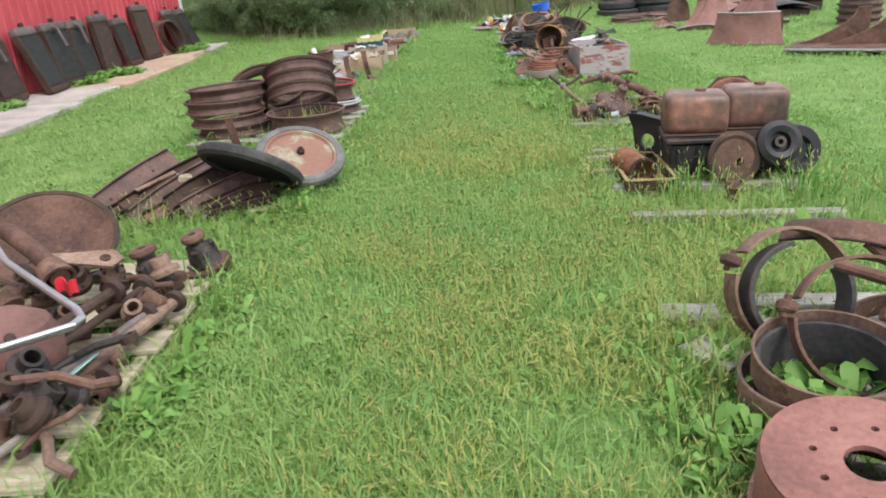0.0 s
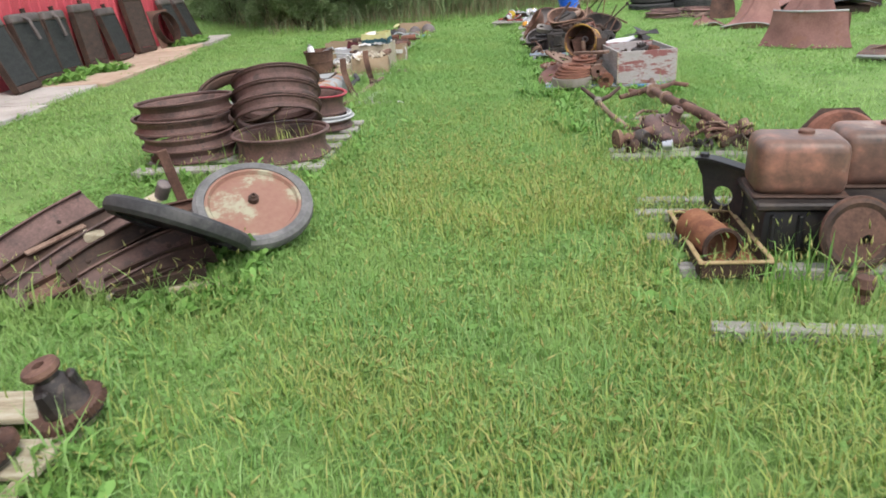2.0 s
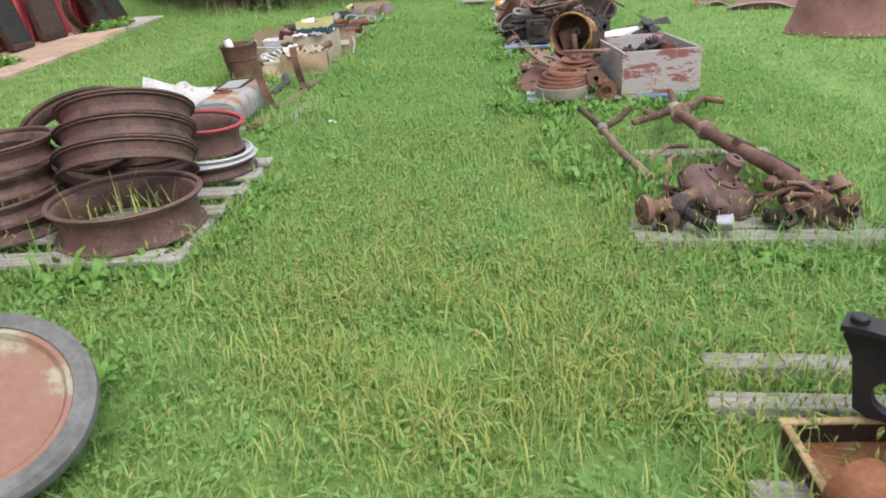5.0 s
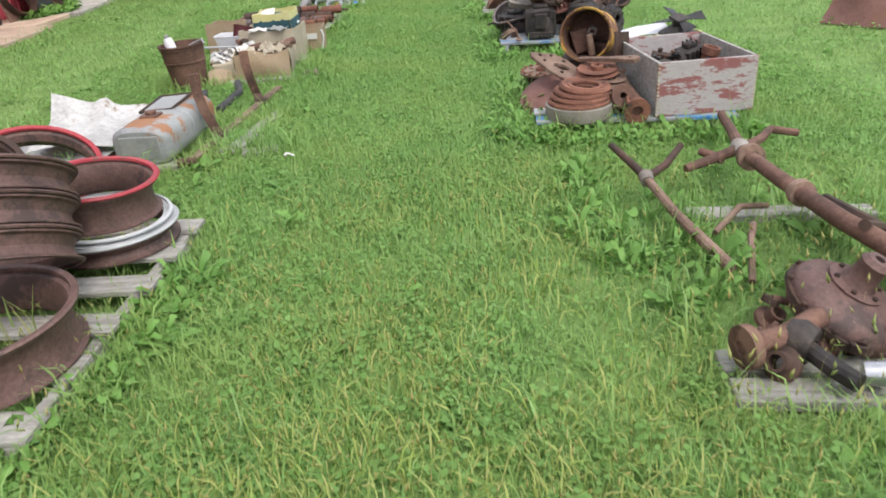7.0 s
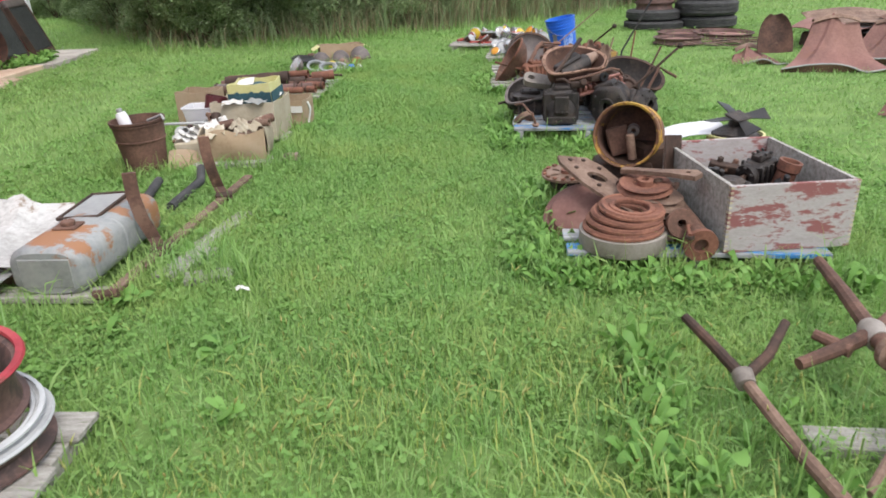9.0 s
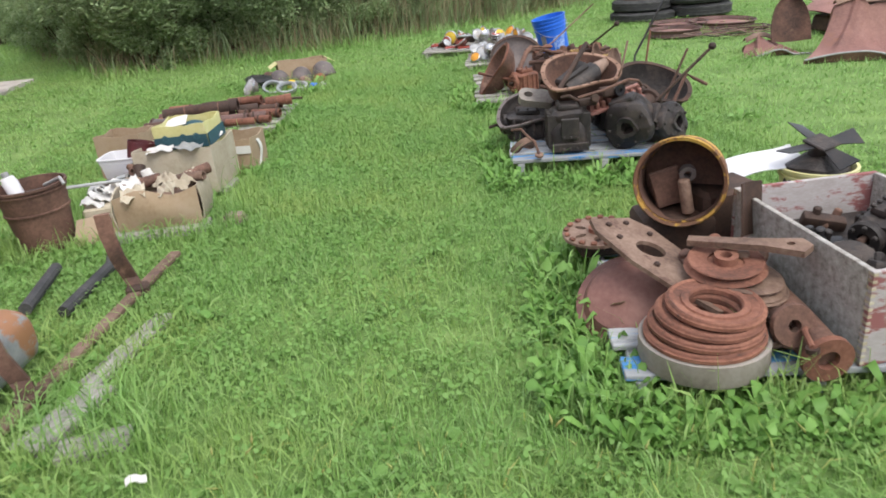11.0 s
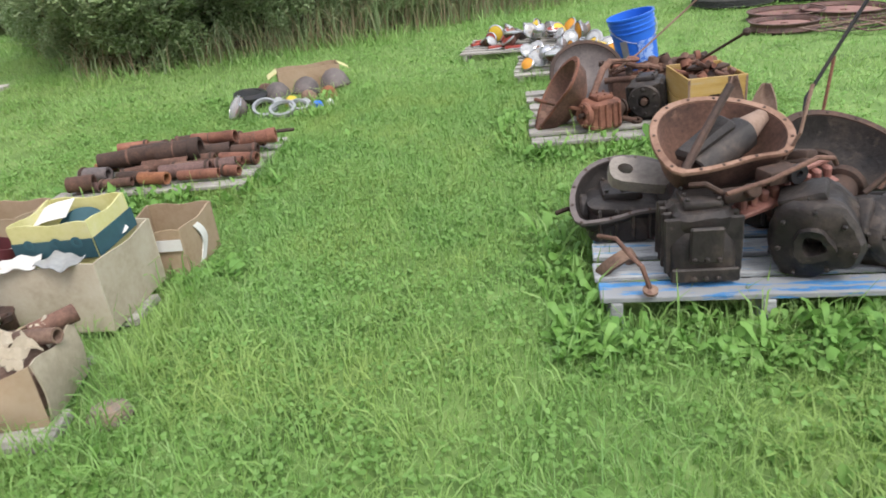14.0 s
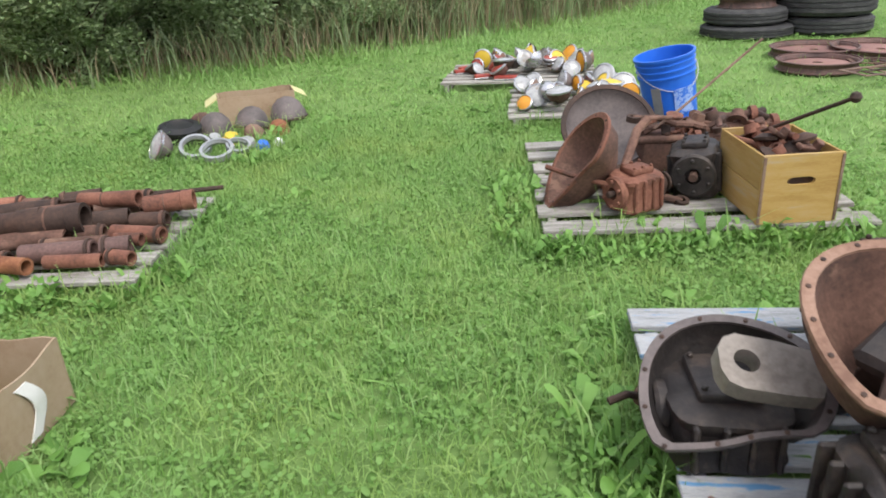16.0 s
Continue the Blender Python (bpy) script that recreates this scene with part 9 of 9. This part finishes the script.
def build_grass():
    rim = lambda x, y: np.minimum(np.minimum(x + 2.3, 2.9 - x), np.minimum(14.5 - y, y - 0.2))
    dense = lambda x, y: np.clip(rim(x, y) / 0.7, 0, 1)
    leafy = lambda x, y: np.clip(0.15 + 1.1 * patchy(x, y, 1.5, 2.0) * patchy(x, y, 4.7, 0.6) * 1.7, 0, 1) * np.clip((y + 0.5) / 6.0, 0.3, 1)
    blades("grass", 430000, (-2.3, 2.9, 0.2, 14.5), 0.066, 0.0037, "grass", "short green lawn grass, uneven and partly trodden", 21, keep=lambda x, y: dense(x, y) * (1.1 - 0.4 * leafy(x, y)), bent=1.5, beds=0.3)
    blades("grass", 330000, (-6.0, 7.5, -3.0, 20.0), 0.055, 0.011, "grass_far", "short green lawn grass between the rows of scrap", 22, keep=lambda x, y: 1.0 - dense(x, y), bent=1.3, beds=0.12, simple=True)
    blades("grass", 150000, (-18, 22, 14.0, 34.0), 0.09, 0.024, "grass_far", "mown grass in the distance", 23, keep=lambda x, y: np.where((y > 20) | (x < -6) | (x > 7.5), 1.0, 0.0), bent=1.2, simple=True)
    blades("long_grass", 62000, (-2.9, 3.2, 0.6, 14.8), 0.15, 0.0055, "grass", "longer grass tufts around the scrap", 24, keep=lambda x, y: lying(x, y, 0.12) * (0.2 + 0.8 * patchy(x, y, 5.0, 1.0)), bent=1.0, beds=0.25, edge_gain=1.0)
    tufts = lambda x, y: np.clip(patchy(x, y, 3.3, 5.0) - 0.5, 0, 1) * np.clip(patchy(x, y, 9.0, 1.0) - 0.35, 0, 1) * 5.0
    blades("long_grass", 46000, (-2.3, 2.9, 0.6, 14.5), 0.085, 0.005, "grass_far", "pale longer grass tufts in the lawn", 26, keep=tufts, bent=1.5, beds=0.0, edge_gain=1.0)
    strip = lambda x, y: np.clip(1.35 - np.abs(x - 0.25) / 1.15, 0, 1) * np.clip((7.8 - y) / 3.5, 0, 1)
    dry_zone = lambda x, y: strip(x, y) * np.clip(patchy(x, y, 1.9, 0.4) * patchy(x, y, 6.0, 2.0) * 2.8, 0.08, 1)
    blades("dry_grass", 110000, (-1.3, 2.6, 0.7, 8.0), 0.08, 0.0042, "grass_dry", "yellowish longer grass in the trodden strip", 25, keep=dry_zone, bent=1.2, beds=0.1, edge_gain=1.2)
    seed_spikes("seed_grass", 22000, (-1.3, 2.7, 0.7, 8.0), 0.085, 0.03, "seed", "short ochre foxtail heads in the trodden strip", 28, dry_zone, 0.7)
    right_side = lambda x, y: np.clip((x - 0.7) / 0.5, 0, 1) * np.clip((7.2 - y) / 1.5, 0, 1) * lying(x, y, 0.16)
    seed_spikes("seed_grass", 1700, (0.7, 2.3, 2.8, 7.2), 0.19, 0.036, "seed", "tall foxtail grass with ochre heads by the scrap", 27, right_side, 0.35)
    left_side = lambda x, y: lying(x, y, 0.1) * 1.0
    seed_spikes("seed_grass", 420, (-2.2, -0.6, 3.4, 6.0), 0.13, 0.034, "seed", "foxtail grass with ochre heads before iron channels", 29, left_side, 0.4)
    leaf_clumps("clover", 22000, (-2.4, 3.0, 0.6, 14.5), 11, 0.0140, 0.06, 0.036, "clover", "clover and ground ivy clumps in the lawn", 31, leafy)
    leaf_clumps("clover", 11000, (-6.0, 7.5, 3.0, 20.0), 9, 0.024, 0.11, 0.035, "clover", "clover and low weeds in the wider lawn", 32, lambda x, y: (1 - dense(x, y)) * patchy(x, y, 1.1, 1.0) * patchy(x, y, 3.3, 2.0) * 2, 5)
    near = lambda x, y: lying(x, y, 0.20) * np.clip(1.5 * patchy(x, y, 4.1, 0.3) - 0.2, 0, 1)
    leaf_rosettes("broadleaf_weeds", 7000, (-2.9, 3.4, 0.6, 15.5), 0.075, "weed", "dandelion and dock weeds beside the scrap", 33, lambda x, y: near(x, y) + 0.02 * patchy(x, y, 2.0, 3.0), 7, 0.8, broad=1.5)
    lawn = lambda x, y: 0.06 + 0.6 * np.clip(patchy(x, y, 2.6, 4.0) - 0.4, 0, 1) * np.clip(y / 7.0, 0.35, 1.3)
    leaf_rosettes("lawn_weeds", 17000, (-2.3, 2.9, 0.8, 14.5), 0.045, "clover", "small plantain weeds spread through the lawn", 34, lawn, 6, 0.6, broad=1.6)

    def before(px, py, half, turn, depth=0.14):
        """A band of ground along a pallet's front edge."""
        a = radians(turn)
        return lambda x, y: (np.abs((x - px) * math.cos(a) + (y - py) * math.sin(a)) < half) & (np.abs(-(x - px) * math.sin(a) + (y - py) * math.cos(a)) < depth)
    bands = [before(1.48, 7.53, 0.62, -9, 0.1), before(0.97, 8.2, 0.16, -9, 0.6), before(1.56, 9.70, 0.64, -9.5, 0.13), before(1.04, 10.2, 0.13, -8, 0.5), before(1.78, 11.66, 0.7, -7, 0.1),
             before(1.08, 12.3, 0.1, -7, 0.5), before(-1.3, 5.42, 0.62, -5, 0.12), before(-0.62, 6.0, 0.1, -5, 0.5), before(-0.86, 4.35, 0.14, 0, 0.6), before(-0.4, 12.15, 0.12, -6, 0.4), before(-1.0, 11.68, 0.55, -6, 0.08),
             before(0.72, 1.55, 0.16, 0, 0.6), before(-0.98, 2.2, 0.13, 0, 0.6), before(0.99, 6.6, 0.12, 0, 0.5), before(-0.35, 13.6, 0.16, 0, 0.3), before(1.28, 6.25, 0.1, 0, 0.45)]
    front = lambda x, y: np.any([b(x, y) for b in bands], axis=0) * np.clip(patchy(x, y, 7.0, 1.0) * 1.5 - 0.15, 0, 1)
    blades("long_grass", 60000, (-2.0, 2.6, 0.8, 14.2), 0.12, 0.006, "grass", "lush long grass along the pallet edges", 38, keep=lambda x, y: np.any([b(x, y) for b in bands], axis=0) * 0.9, bent=1.0, beds=0.5, edge_gain=1.15)
    leaf_rosettes("tall_weeds", 22000, (-2.0, 2.5, 0.8, 14.2), 0.056, "weed", "tall bright dock leaves in front of the pallets", 35, lambda x, y: front(x, y) * 0.9, 7, 1.7, True, broad=1.35)
    ahead = lambda x, y: np.any([b(x, y) for b in (bands[0], bands[1], bands[2], bands[4])], axis=0) * np.clip(patchy(x, y, 8.0, 2.0) * 1.6 - 0.2, 0, 1)
    leaf_rosettes("front_weeds", 6500, (-2.0, 2.5, 5.0, 12.2), 0.058, "weed", "lush broad weeds hiding the pallet edges", 39, ahead, 7, 1.8, True, broad=1.3)
    leaf_rosettes("dock_weeds", 1100, (-2.0, 2.5, 0.8, 14.2), 0.08, "weed", "large dock leaves standing beside the pallets", 37, lambda x, y: front(x, y), 6, 1.6, True, broad=1.3)
    inside = lambda x, y: 1.0 * (np.hypot(x - 1.0, y - 1.62) < 0.13)
    leaf_rosettes("hoop_weeds", 90, (0.85, 1.15, 1.45, 1.8), 0.1, "weed", "green weeds growing inside an iron hoop", 40, inside, 5, 1.5, True, broad=1.3)
    in_rims = lambda x, y: 1.0 * ((np.hypot(x + 1.03, y - 5.82) < 0.24) | (np.hypot(x + 1.68, y - 5.95) < 0.24) | (np.hypot(x + 0.93, y - 6.63) < 0.15))
    blades("long_grass", 620, (-1.95, -0.75, 5.5, 6.8), 0.30, 0.005, "grass_dry", "long pale grass grown up inside the rims", 41, keep=in_rims, bent=0.45, beds=1.0, edge_gain=1.0)
    lush = before(1.58, 3.48, 0.4, -9, 0.16)
    blades("long_grass", 3600, (0.9, 2.3, 3.0, 4.0), 0.19, 0.0065, "weed", "tall lush grass in front of the engine parts", 42, keep=lambda x, y: lush(x, y) * np.clip(1.6 * patchy(x, y, 6.0, 0.5) - 0.3, 0, 1), bent=0.85, beds=0.8, edge_gain=1.0)
    rads = lambda x, y: 1.0 * ((x < -4.75 + 0.12 * np.sin(y * 5)) & (x > -5.05)) * (patchy(x, y, 2.2, 1.0) > 0.6)
    leaf_rosettes("wall_weeds", 2200, (-5.3, -4.6, 8.0, 17.5), 0.15, "weed", "green weeds growing at the feet of the radiators", 36, lambda x, y: rads(x, y), 6, 1.0, True)


build_grass()
